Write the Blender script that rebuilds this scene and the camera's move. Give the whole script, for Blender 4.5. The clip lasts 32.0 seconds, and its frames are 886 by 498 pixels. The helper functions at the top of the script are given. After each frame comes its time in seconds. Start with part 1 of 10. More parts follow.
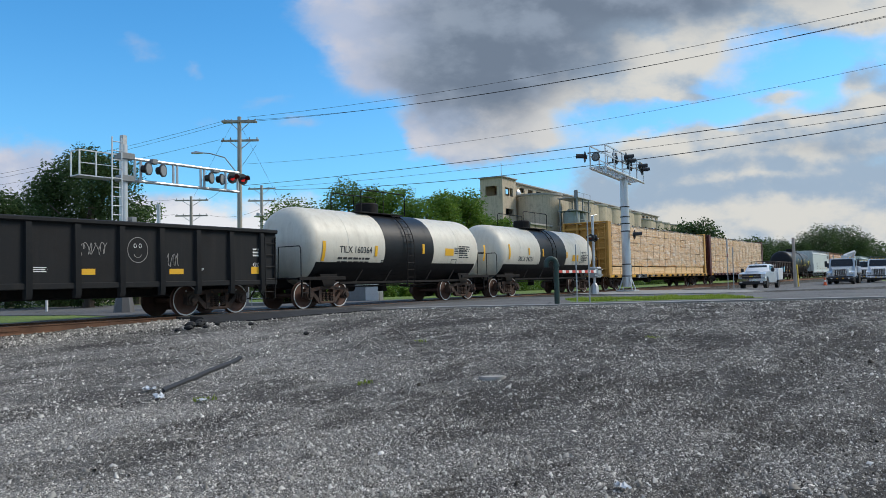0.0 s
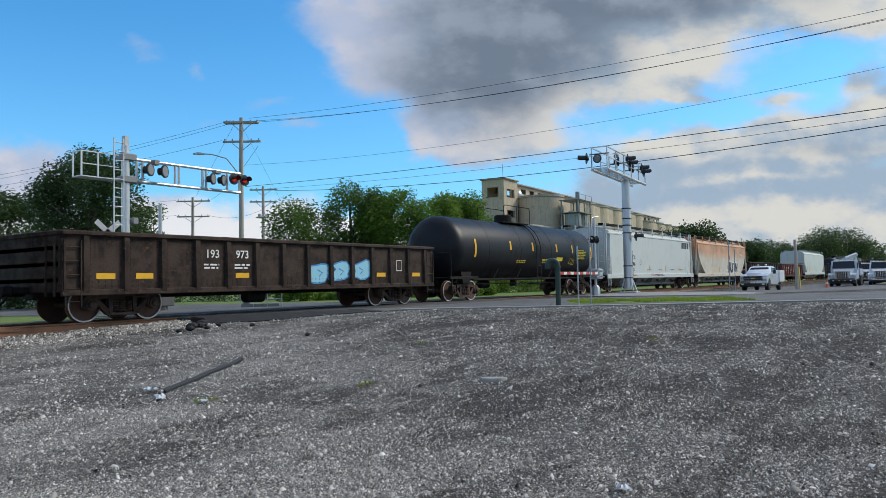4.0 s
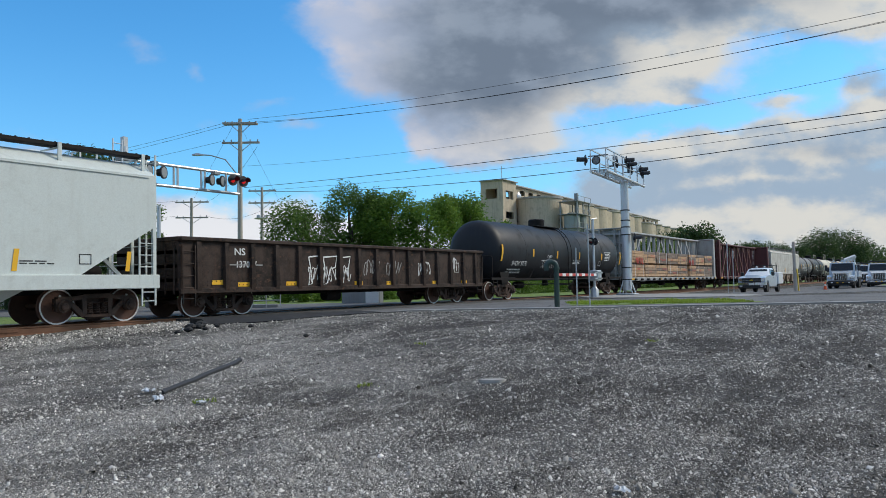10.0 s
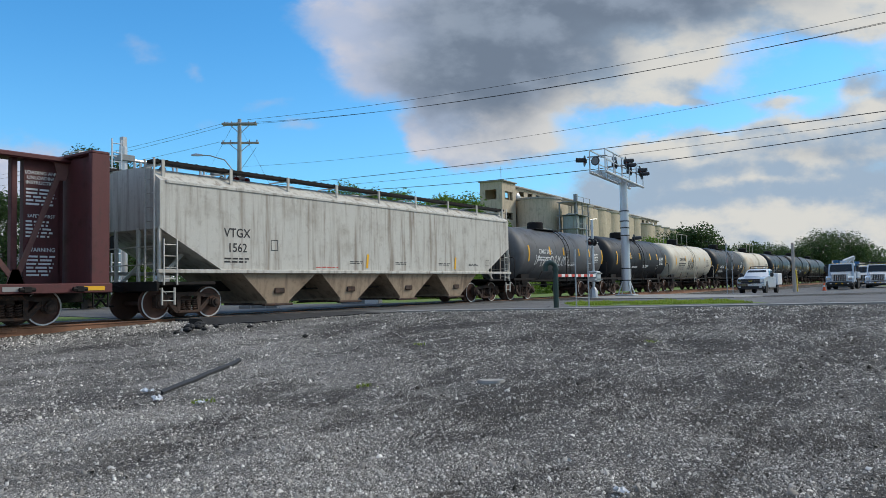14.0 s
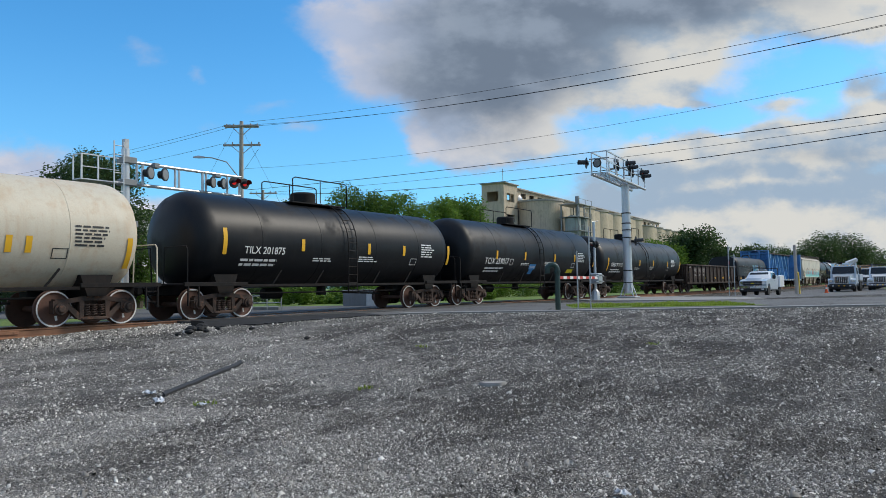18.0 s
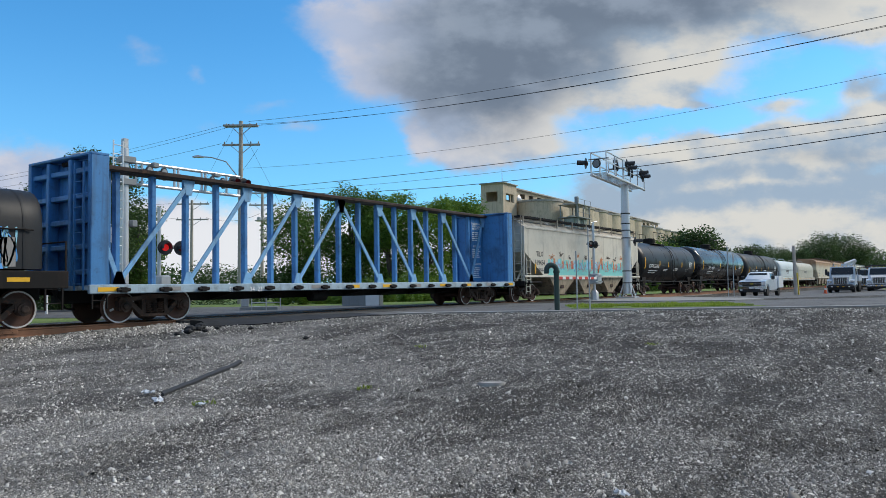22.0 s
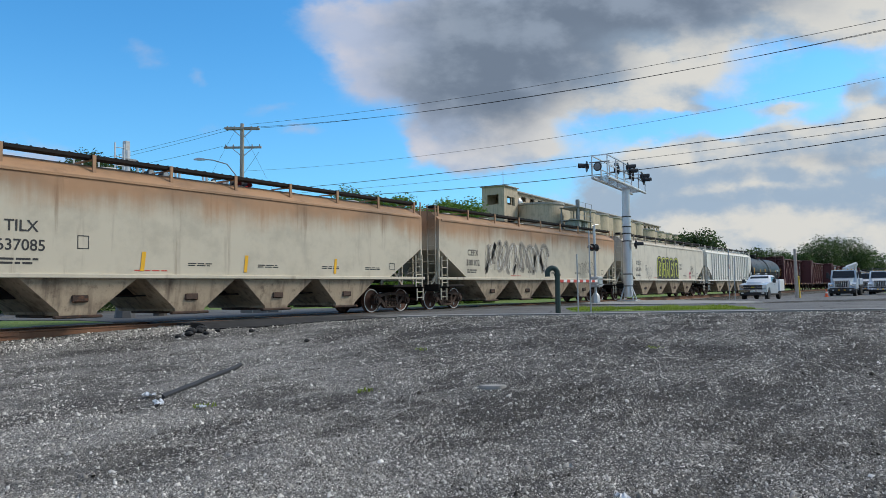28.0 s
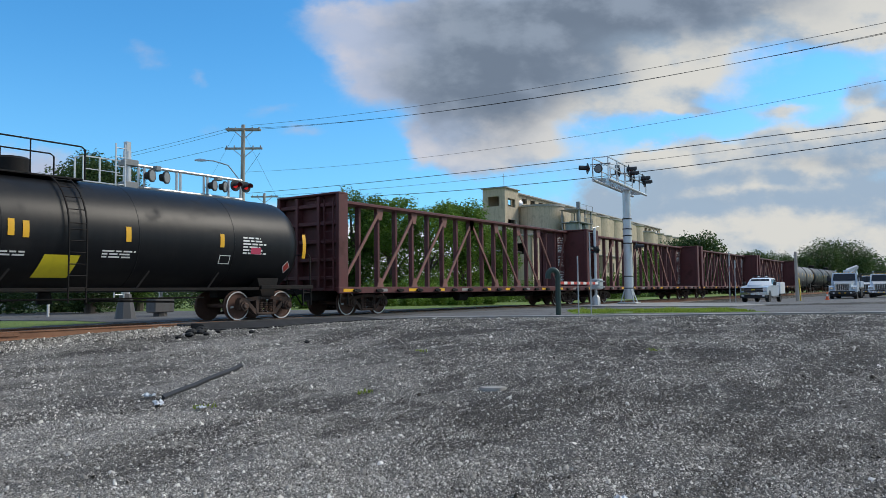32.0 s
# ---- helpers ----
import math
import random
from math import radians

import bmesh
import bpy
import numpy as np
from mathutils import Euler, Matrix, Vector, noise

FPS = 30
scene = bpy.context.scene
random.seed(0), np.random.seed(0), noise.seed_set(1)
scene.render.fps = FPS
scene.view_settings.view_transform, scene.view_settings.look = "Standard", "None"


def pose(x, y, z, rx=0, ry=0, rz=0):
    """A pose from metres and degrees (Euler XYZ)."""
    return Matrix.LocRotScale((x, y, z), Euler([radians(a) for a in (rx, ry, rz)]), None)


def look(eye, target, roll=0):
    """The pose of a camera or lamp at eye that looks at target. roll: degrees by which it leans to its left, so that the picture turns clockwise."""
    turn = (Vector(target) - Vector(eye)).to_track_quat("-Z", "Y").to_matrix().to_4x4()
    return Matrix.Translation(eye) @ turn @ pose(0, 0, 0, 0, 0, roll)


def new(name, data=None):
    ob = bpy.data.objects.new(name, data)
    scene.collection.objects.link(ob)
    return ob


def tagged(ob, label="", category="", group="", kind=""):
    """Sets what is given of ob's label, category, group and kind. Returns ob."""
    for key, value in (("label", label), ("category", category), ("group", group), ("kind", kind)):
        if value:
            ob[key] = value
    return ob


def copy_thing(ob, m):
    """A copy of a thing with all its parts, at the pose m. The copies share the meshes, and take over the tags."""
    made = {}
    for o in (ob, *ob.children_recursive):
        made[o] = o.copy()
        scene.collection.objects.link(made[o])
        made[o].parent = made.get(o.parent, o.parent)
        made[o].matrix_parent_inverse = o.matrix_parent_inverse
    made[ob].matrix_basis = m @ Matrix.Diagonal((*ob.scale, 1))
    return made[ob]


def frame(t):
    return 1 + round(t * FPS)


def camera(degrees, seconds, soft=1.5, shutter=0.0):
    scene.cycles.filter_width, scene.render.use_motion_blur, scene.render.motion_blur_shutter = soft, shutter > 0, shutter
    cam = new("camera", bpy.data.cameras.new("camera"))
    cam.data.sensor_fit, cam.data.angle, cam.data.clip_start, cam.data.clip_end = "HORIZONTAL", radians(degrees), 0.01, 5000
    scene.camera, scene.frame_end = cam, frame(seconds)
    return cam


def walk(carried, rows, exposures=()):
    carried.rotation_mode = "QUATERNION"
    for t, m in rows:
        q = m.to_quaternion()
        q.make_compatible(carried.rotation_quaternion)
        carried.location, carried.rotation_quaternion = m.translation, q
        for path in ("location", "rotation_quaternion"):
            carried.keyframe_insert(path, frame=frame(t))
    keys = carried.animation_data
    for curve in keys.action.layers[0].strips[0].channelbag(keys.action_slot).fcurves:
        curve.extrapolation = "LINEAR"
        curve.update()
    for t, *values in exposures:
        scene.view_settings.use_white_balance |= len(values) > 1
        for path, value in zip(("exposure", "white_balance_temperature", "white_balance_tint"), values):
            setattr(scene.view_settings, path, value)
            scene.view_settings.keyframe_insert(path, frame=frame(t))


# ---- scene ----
# camera: a phone held almost still, turning a little on its spot
EYE = Vector((0.0, 0.0, 0.842))
TRACK_Y = 19.54
SPEED = 20.663
cam = camera(61.57, 32.0, soft=0.75)


def aim(heading, pitch, roll):
    a, b = radians(heading), radians(pitch)
    way = Vector((math.cos(a) * math.cos(b), math.sin(a) * math.cos(b), math.sin(b)))
    return look(EYE, EYE + way, roll)


PATH = [
    (0.0, 34.480, 2.485, -1.330), (0.5, 34.466, 2.476, -1.314), (1.0, 34.463, 2.480, -1.292), (1.5, 34.475, 2.489, -1.270),
    (2.0, 34.504, 2.502, -1.243), (2.5, 34.543, 2.525, -1.208), (3.0, 34.570, 2.548, -1.192), (3.5, 34.577, 2.566, -1.213),
    (5.5, 34.589, 2.679, -1.133), (6.0, 34.525, 2.713, -1.133), (6.5, 34.478, 2.726, -1.147), (7.0, 34.468, 2.723, -1.167),
    (7.5, 34.494, 2.716, -1.168), (8.0, 34.538, 2.712, -1.152), (8.5, 34.565, 2.716, -1.135), (9.0, 34.554, 2.721, -1.121),
    (9.5, 34.522, 2.715, -1.120), (10.0, 34.490, 2.698, -1.120), (10.5, 34.464, 2.687, -1.127), (11.0, 34.442, 2.696, -1.128),
    (11.5, 34.424, 2.713, -1.103), (12.0, 34.417, 2.726, -1.088), (12.5, 34.415, 2.732, -1.084), (13.0, 34.417, 2.735, -1.077),
    (13.5, 34.421, 2.737, -1.070), (14.0, 34.426, 2.742, -1.054), (14.5, 34.434, 2.754, -1.020), (16.5, 34.479, 2.853, -1.060),
    (17.0, 34.513, 2.865, -1.064), (17.5, 34.544, 2.881, -1.049), (18.0, 34.558, 2.904, -1.034), (18.5, 34.552, 2.922, -1.045),
    (19.0, 34.531, 2.924, -1.058), (19.5, 34.508, 2.913, -1.033), (20.0, 34.491, 2.901, -0.998), (20.5, 34.482, 2.894, -0.988),
    (21.0, 34.481, 2.894, -0.979), (21.5, 34.488, 2.900, -0.955), (22.0, 34.500, 2.909, -0.929), (22.5, 34.512, 2.922, -0.916),
    (23.0, 34.516, 2.939, -0.920), (23.5, 34.514, 2.956, -0.929), (24.0, 34.513, 2.970, -0.924), (24.5, 34.515, 2.983, -0.905),
    (25.0, 34.519, 2.997, -0.899), (25.5, 34.523, 3.014, -0.926), (27.5, 34.560, 3.115, -0.865), (28.0, 34.570, 3.129, -0.852),
    (28.5, 34.585, 3.147, -0.825), (29.0, 34.611, 3.167, -0.790), (29.5, 34.645, 3.180, -0.758), (30.0, 34.675, 3.193, -0.734),
    (30.5, 34.696, 3.217, -0.718), (31.0, 34.692, 3.242, -0.710), (31.5, 34.659, 3.256, -0.695), (32.0, 34.610, 3.256, -0.664),
]
walk(cam, [(t, aim(h, p, r)) for t, h, p, r in PATH])

# world: evening sky, broken cloud, the sun low behind the clouds on the right
SUN_AZ, SUN_EL = radians(-40), radians(40)
world = bpy.data.worlds.new("sky")
scene.world = world
world.use_nodes = True


class Nodes:
    """Short hand for node trees."""

    def __init__(self, tree):
        self.tree = tree
        tree.nodes.clear()

    def add(self, kind, **props):
        n = self.tree.nodes.new(kind)
        for k, v in props.items():
            if k == "operation":
                n.operation = v
            elif k == "blend_type":
                n.blend_type = v
            elif k == "data_type":
                n.data_type = v
            elif k == "feature":
                n.feature = v
        return n

    def put(self, sock, v):
        if isinstance(v, bpy.types.NodeSocket):
            self.tree.links.new(v, sock)
        else:
            sock.default_value = v

    def math(self, op, a, b=0.0, c=None):
        n = self.add("ShaderNodeMath", operation=op)
        self.put(n.inputs[0], a)
        self.put(n.inputs[1], b)
        if c is not None:
            self.put(n.inputs[2], c)
        return n.outputs[0]

    def vmath(self, op, a, b):
        n = self.add("ShaderNodeVectorMath", operation=op)
        self.put(n.inputs[0], a)
        self.put(n.inputs[1], b)
        return n.outputs["Value"] if op == "DOT_PRODUCT" else n.outputs[0]

    def mix(self, fac, a, b, blend="MIX"):
        n = self.add("ShaderNodeMix", data_type="RGBA", blend_type=blend)
        self.put(n.inputs[0], fac)
        self.put(n.inputs[6], a if isinstance(a, bpy.types.NodeSocket) else (*a, 1))
        self.put(n.inputs[7], b if isinstance(b, bpy.types.NodeSocket) else (*b, 1))
        return n.outputs[2]

    def noise(self, vec, scale, detail=4.0, rough=0.55):
        n = self.add("ShaderNodeTexNoise")
        self.put(n.inputs["Vector"], vec)
        n.inputs["Scale"].default_value = scale
        n.inputs["Detail"].default_value = detail
        n.inputs["Roughness"].default_value = rough
        return n.outputs["Fac"]

    def ramp(self, v, lo, hi, a=0.0, b=1.0):
        n = self.add("ShaderNodeMapRange")
        self.put(n.inputs[0], v)
        for i, x in zip((1, 2, 3, 4), (lo, hi, a, b)):
            n.inputs[i].default_value = x
        n.interpolation_type = "SMOOTHSTEP"
        return n.outputs[0]

    def scaled(self, vec, s, loc=(0, 0, 0)):
        n = self.add("ShaderNodeMapping")
        self.put(n.inputs[0], vec)
        n.inputs[1].default_value = loc
        n.inputs[3].default_value = s
        return n.outputs[0]


def build_sky():
    n = Nodes(world.node_tree)
    way = n.add("ShaderNodeTexCoord").outputs["Generated"]
    sky = n.add("ShaderNodeTexSky")
    sky.sky_type = "NISHITA"
    sky.sun_disc = False
    sky.sun_elevation, sky.sun_rotation = SUN_EL, math.pi / 2 - SUN_AZ
    sky.altitude, sky.air_density, sky.dust_density, sky.ozone_density = 100, 1.0, 0.6, 3.0
    sep = n.add("ShaderNodeSeparateXYZ")
    n.put(sep.inputs[0], way)
    up = sep.outputs[2]
    # plane coordinates of the cloud deck, seen towards the far side of the track
    a, b = radians(34.5), radians(2.8)
    fw = (math.cos(a) * math.cos(b), math.sin(a) * math.cos(b), math.sin(b))
    rt = (math.sin(a), -math.cos(a), 0.0)
    uv = (-math.cos(a) * math.sin(b), -math.sin(a) * math.sin(b), math.cos(b))
    depth = n.math("MAXIMUM", n.vmath("DOT_PRODUCT", way, fw), 0.05)
    u = n.math("DIVIDE", n.vmath("DOT_PRODUCT", way, rt), depth)
    v = n.math("DIVIDE", n.vmath("DOT_PRODUCT", way, uv), depth)
    flat = n.add("ShaderNodeCombineXYZ")
    n.put(flat.inputs[0], u)
    n.put(flat.inputs[1], n.math("MULTIPLY", v, 1.6))
    deck = n.scaled(flat.outputs[0], (1, 1, 1), (3.1, 1.7, 0))
    big = n.noise(deck, 3.2, 10, 0.56)
    other = n.noise(n.scaled(deck, (1, 1, 1), (1, 9, 4)), 4.6, 10, 0.58)
    # lumps, and the same lumps a little towards the light: their difference is relief
    fine = n.noise(n.scaled(deck, (1, 1, 1), (7, 2, 0)), 8.0, 10, 0.60)
    lit = n.noise(n.scaled(deck, (1, 1, 1), (7.022, 2.030, 0)), 8.0, 6, 0.56)
    relief = n.math("SUBTRACT", n.noise(n.scaled(deck, (1, 1, 1), (7, 2, 0)), 8.0, 6, 0.56), lit)
    # the cloud forms are drawn on a plane that the noise has pulled about
    wu = n.math("ADD", u, n.math("MULTIPLY", n.math("SUBTRACT", big, 0.5), 0.20))
    wv = n.math("ADD", v, n.math("MULTIPLY", n.math("SUBTRACT", other, 0.5), 0.13))

    def total(blobs):
        s = 0.0
        for cu, cv, ru, rv, w in blobs:
            du = n.math("POWER", n.math("MULTIPLY", n.math("ADD", wu, -cu), 1 / ru), 2.0)
            dv = n.math("POWER", n.math("MULTIPLY", n.math("ADD", wv, -cv), 1 / rv), 2.0)
            s = n.math("MULTIPLY_ADD", n.math("EXPONENT", n.math("MULTIPLY", n.math("ADD", du, dv), -1.0)), w, s)
        return s

    body = n.math("ADD", total(CLOUDS), n.math("MULTIPLY", n.math("SUBTRACT", fine, 0.5), 0.8))
    dark = n.math("ADD", total(CLOUD_BASES), n.math("MULTIPLY", n.math("SUBTRACT", fine, 0.5), 0.45))
    # broken cloud goes on overhead and behind
    dome = n.vmath("DIVIDE", way, n.math("ADD", n.math("ABSOLUTE", up), 0.25))
    rest = n.noise(dome, 1.3, 6, 0.58)
    front = n.ramp(n.vmath("DOT_PRODUCT", way, fw), 0.55, 0.75)
    back = n.math("MULTIPLY", n.ramp(rest, 0.36, 0.56), n.math("SUBTRACT", 1.0, front))
    cover = n.math("MAXIMUM", n.math("MULTIPLY", n.ramp(body, 0.26, 0.82), front), back)
    thick = n.math("MULTIPLY", n.ramp(dark, 0.05, 1.0), front)
    blue = n.mix(1.0, sky.outputs[0], SKY_TINT, "MULTIPLY")
    glow = n.ramp(up, 0.0, 0.36, 1.0, 0.0)
    clear = n.mix(n.math("MULTIPLY", glow, n.ramp(u, -0.2, 0.5, 0.22, 0.40)), blue, n.mix(n.ramp(u, -0.1, 0.5), (0.50, 0.74, 0.92), (0.66, 0.77, 0.84)))
    # sunlit rims and lumps are cream, the rest is a bluish grey, more lilac on the side away from the sun
    bright = n.ramp(n.math("ADD", n.math("MULTIPLY", relief, 3.0), n.math("ADD", n.math("MULTIPLY", n.math("SUBTRACT", big, 0.5), 1.4), total(CLOUD_LIGHTS))), -0.15, 0.85)
    low = n.ramp(v, 0.02, 0.16, 1.0, 0.0)
    shade = n.mix(n.ramp(u, -0.15, 0.25), (0.45, 0.52, 0.68), (0.35, 0.455, 0.58))
    cream = n.mix(n.ramp(u, -0.15, 0.25), n.mix(low, (0.58, 0.60, 0.70), (0.80, 0.82, 0.86)), (0.69, 0.685, 0.65))
    edge = n.mix(bright, shade, cream)
    core = n.mix(n.ramp(n.math("ADD", other, n.math("MULTIPLY", relief, 1.2)), 0.3, 0.72), (0.165, 0.212, 0.285), (0.27, 0.33, 0.42))
    cloud = n.mix(thick, edge, core)
    out = n.add("ShaderNodeBackground")
    n.put(out.inputs[0], n.mix(cover, clear, cloud))
    out.inputs[1].default_value = 1.0
    n.tree.links.new(out.outputs[0], n.add("ShaderNodeOutputWorld").inputs[0])


SKY_TINT = (0.062, 0.155, 0.200)
# u to the right, v up, half widths, weight
CLOUDS = [(0.23, 0.205, 0.10, 0.035, 0.7), (0.04, 0.27, 0.13, 0.10, 0.85), (0.13, 0.26, 0.13, 0.09, 1.1), (0.27, 0.31, 0.20, 0.07, 1.1), (0.27, 0.235, 0.10, 0.035, 0.7), (0.47, 0.325, 0.16, 0.035, 1.0), (0.62, 0.34, 0.10, 0.04, 0.8),
          (-0.08, 0.305, 0.09, 0.04, 0.55), (-0.16, 0.32, 0.06, 0.03, 0.3), (-0.08, 0.24, 0.05, 0.035, 0.5), (0.05, 0.17, 0.09, 0.045, 0.8), (0.12, 0.14, 0.07, 0.024, 0.6), (-0.05, 0.145, 0.022, 0.028, 0.6), (0.02, 0.135, 0.05, 0.02, 0.5),
          (0.30, 0.125, 0.05, 0.020, 0.75), (0.37, 0.13, 0.05, 0.026, 0.8), (0.46, 0.160, 0.045, 0.032, 0.85), (0.54, 0.15, 0.06, 0.03, 0.9), (0.63, 0.16, 0.06, 0.04, 0.9),
          (0.42, 0.085, 0.22, 0.045, 1.0), (0.42, 0.03, 0.34, 0.045, 1.0), (0.20, 0.075, 0.02, 0.025, 0.6), (0.47, 0.205, 0.05, 0.010, 0.5), (0.60, 0.215, 0.03, 0.014, 0.5), (0.33, 0.195, 0.05, 0.008, 0.4),
          (-0.25, 0.205, 0.06, 0.015, 0.42), (-0.20, 0.168, 0.04, 0.018, 0.5), (-0.32, 0.18, 0.03, 0.02, 0.42), (-0.42, 0.28, 0.05, 0.03, 0.42), (-0.35, 0.245, 0.02, 0.02, 0.4),
          (-0.575, 0.120, 0.075, 0.045, 0.9), (-0.60, 0.05, 0.16, 0.05, 0.9), (-0.37, 0.07, 0.06, 0.03, 0.6), (-0.28, 0.035, 0.13, 0.032, 1.0), (-0.08, 0.03, 0.06, 0.02, 0.5), (0.9, 0.3, 0.3, 0.2, 0.8),
          (-0.30, -0.015, 0.40, 0.04, 1.1), (0.30, -0.02, 0.5, 0.035, 1.0)]
CLOUD_LIGHTS = [(0.24, 0.195, 0.09, 0.03, 0.6), (-0.30, -0.01, 0.4, 0.05, 0.8), (0.3, -0.02, 0.5, 0.04, 0.5), (0.34, 0.24, 0.13, 0.04, 0.75), (0.15, 0.15, 0.08, 0.03, 0.7), (0.55, 0.33, 0.14, 0.05, 0.8), (0.04, 0.135, 0.05, 0.02, 0.6), (-0.05, 0.145, 0.03, 0.03, 0.6), (0.30, 0.135, 0.06, 0.016, 0.7), (0.46, 0.18, 0.05, 0.02, 0.7),
                (0.50, 0.115, 0.05, 0.016, 0.8), (0.36, 0.115, 0.05, 0.014, 0.7), (0.42, 0.075, 0.10, 0.012, 0.6), (0.45, 0.02, 0.25, 0.02, 0.55), (-0.28, 0.035, 0.15, 0.04, 0.9), (-0.6, 0.08, 0.12, 0.08, 0.5)]
CLOUD_BASES = [(0.30, 0.30, 0.13, 0.04, 0.55), (0.05, 0.28, 0.12, 0.08, 0.85), (0.09, 0.19, 0.10, 0.05, 0.85), (0.26, 0.335, 0.22, 0.035, 0.85), (0.18, 0.26, 0.08, 0.05, 0.45), (-0.03, 0.21, 0.05, 0.06, 0.35), (0.42, 0.36, 0.2, 0.03, 0.3),
               (0.54, 0.125, 0.12, 0.020, 0.35), (0.38, 0.095, 0.14, 0.014, 0.22), (0.33, 0.055, 0.16, 0.012, 0.15), (0.50, 0.06, 0.14, 0.012, 0.12)]
build_sky()

sun_data = bpy.data.lights.new("sun", "SUN")
sun_data.energy, sun_data.angle, sun_data.color = 2.7, radians(22), (1.0, 0.92, 0.80)
sun = new("sun", sun_data)
sun.matrix_world = look((0, 0, 60), Vector((0, 0, 60)) - Vector((math.cos(SUN_AZ) * math.cos(SUN_EL), math.sin(SUN_AZ) * math.cos(SUN_EL), math.sin(SUN_EL))))
scene.view_settings.exposure = 0.0

# ---------------------------------------------------------------- materials


def shader(name, rough=0.6, metal=0.0):
    m = bpy.data.materials.new(name)
    m.use_nodes = True
    n = Nodes(m.node_tree)
    bsdf = n.add("ShaderNodeBsdfPrincipled")
    bsdf.inputs["Roughness"].default_value = rough
    bsdf.inputs["Metallic"].default_value = metal
    n.tree.links.new(bsdf.outputs[0], n.add("ShaderNodeOutputMaterial").inputs[0])
    return m, n, bsdf


def spread(n):
    """Object space, shifted at random from object to object."""
    tc = n.add("ShaderNodeTexCoord").outputs["Object"]
    r = n.math("MULTIPLY", n.add("ShaderNodeObjectInfo").outputs["Random"], 37.0)
    return n.vmath("ADD", tc, r)


def bump(n, bsdf, height, strength, dist=0.01):
    b = n.add("ShaderNodeBump")
    b.inputs["Strength"].default_value = strength
    b.inputs["Distance"].default_value = dist
    n.put(b.inputs["Height"], height)
    n.tree.links.new(b.outputs[0], bsdf.inputs["Normal"])


def weathered(name, base, dirt, amount=0.5, streak=0.5, rough=0.55, metal=0.0, grain=30.0, relief=0.15):
    """Paint or metal with stains in two sizes, streaks that run down, and fine grain."""
    m, n, bsdf = shader(name, rough, metal)
    if max(base) < 0.03:
        bsdf.inputs["Specular IOR Level"].default_value = 0.6 if "gloss" in name else 0.28 if "tank" in name else 0.2
    at = spread(n)
    stain = n.ramp(n.noise(at, 0.9, 7, 0.62), 0.48, 0.74)
    run = n.ramp(n.noise(n.scaled(at, (2.6, 2.6, 0.16)), 1.7, 5, 0.6), 0.46, 0.74)
    fine = n.noise(at, grain, 3, 0.6)
    c = n.mix(n.math("MULTIPLY", stain, amount), base, dirt)
    c = n.mix(n.math("MULTIPLY", run, streak), c, dirt)
    c = n.mix(n.ramp(fine, 0.3, 0.7, 0.0, 0.22), c, tuple(x * 0.62 for x in base))
    mottle = n.noise(at, 4.5, 8, 0.7)
    c = n.mix(n.ramp(mottle, 0.52, 0.70, 0.0, amount * 0.7), c, tuple(x * 0.8 for x in dirt))
    c = n.mix(n.ramp(mottle, 0.30, 0.42, amount * 0.3, 0.0), c, tuple(min(0.9, x * 1.35 + 0.01) for x in base))
    n.put(bsdf.inputs["Base Color"], c)
    n.put(bsdf.inputs["Roughness"], n.ramp(stain, 0, 1, rough, min(0.95, rough + 0.25)))
    bump(n, bsdf, n.math("ADD", fine, n.math("MULTIPLY", stain, 1.5)), relief, 0.006)
    return m


def rusted(name, base, dark, rust, bare, rough=0.75):
    """Old steel paint that has broken up: dark scale, rust in patches and runs, small pale scuffs."""
    m, n, bsdf = shader(name, rough)
    bsdf.inputs["Specular IOR Level"].default_value = 0.3
    at = spread(n)
    blot = n.noise(at, 1.3, 9, 0.68)
    flake = n.noise(n.scaled(at, (1, 1, 1.3), (4, 0, 9)), 5.0, 8, 0.72)
    run = n.noise(n.scaled(at, (3.2, 3.2, 0.22), (2, 0, 0)), 1.8, 6, 0.62)
    fine = n.noise(at, 38.0, 4, 0.65)
    c = n.mix(n.ramp(blot, 0.40, 0.62), base, dark)
    c = n.mix(n.ramp(n.math("ADD", flake, n.math("MULTIPLY", blot, 0.5)), 0.80, 0.92, 0.0, 0.8), c, rust)
    c = n.mix(n.ramp(run, 0.50, 0.68, 0.0, 0.6), c, tuple(0.5 * (x + y) for x, y in zip(dark, rust)))
    c = n.mix(n.ramp(flake, 0.66, 0.72, 0.0, 0.7), c, bare)
    c = n.mix(n.ramp(fine, 0.35, 0.7, 0.0, 0.4), c, dark)
    n.put(bsdf.inputs["Base Color"], c)
    n.put(bsdf.inputs["Roughness"], n.ramp(blot, 0.3, 0.7, rough - 0.15, rough + 0.12))
    bump(n, bsdf, n.math("ADD", fine, n.math("MULTIPLY", flake, 2.0)), 0.35, 0.008)
    return m


def plain(name, color, rough=0.6, metal=0.0, wear=0.18):
    m, n, bsdf = shader(name, rough, metal)
    at = spread(n)
    f = n.noise(at, 6.0, 6, 0.65)
    n.put(bsdf.inputs["Base Color"], n.mix(n.ramp(f, 0.4, 0.8, 0.0, wear), color, tuple(x * 0.45 + 0.02 for x in color)))
    bump(n, bsdf, n.noise(at, 45.0, 2), 0.08, 0.004)
    return m


def glowing(name, color, power):
    m, n, bsdf = shader(name, 0.3)
    bsdf.inputs["Base Color"].default_value = (*color, 1)
    bsdf.inputs["Emission Color"].default_value = (*color, 1)
    bsdf.inputs["Emission Strength"].default_value = power
    return m


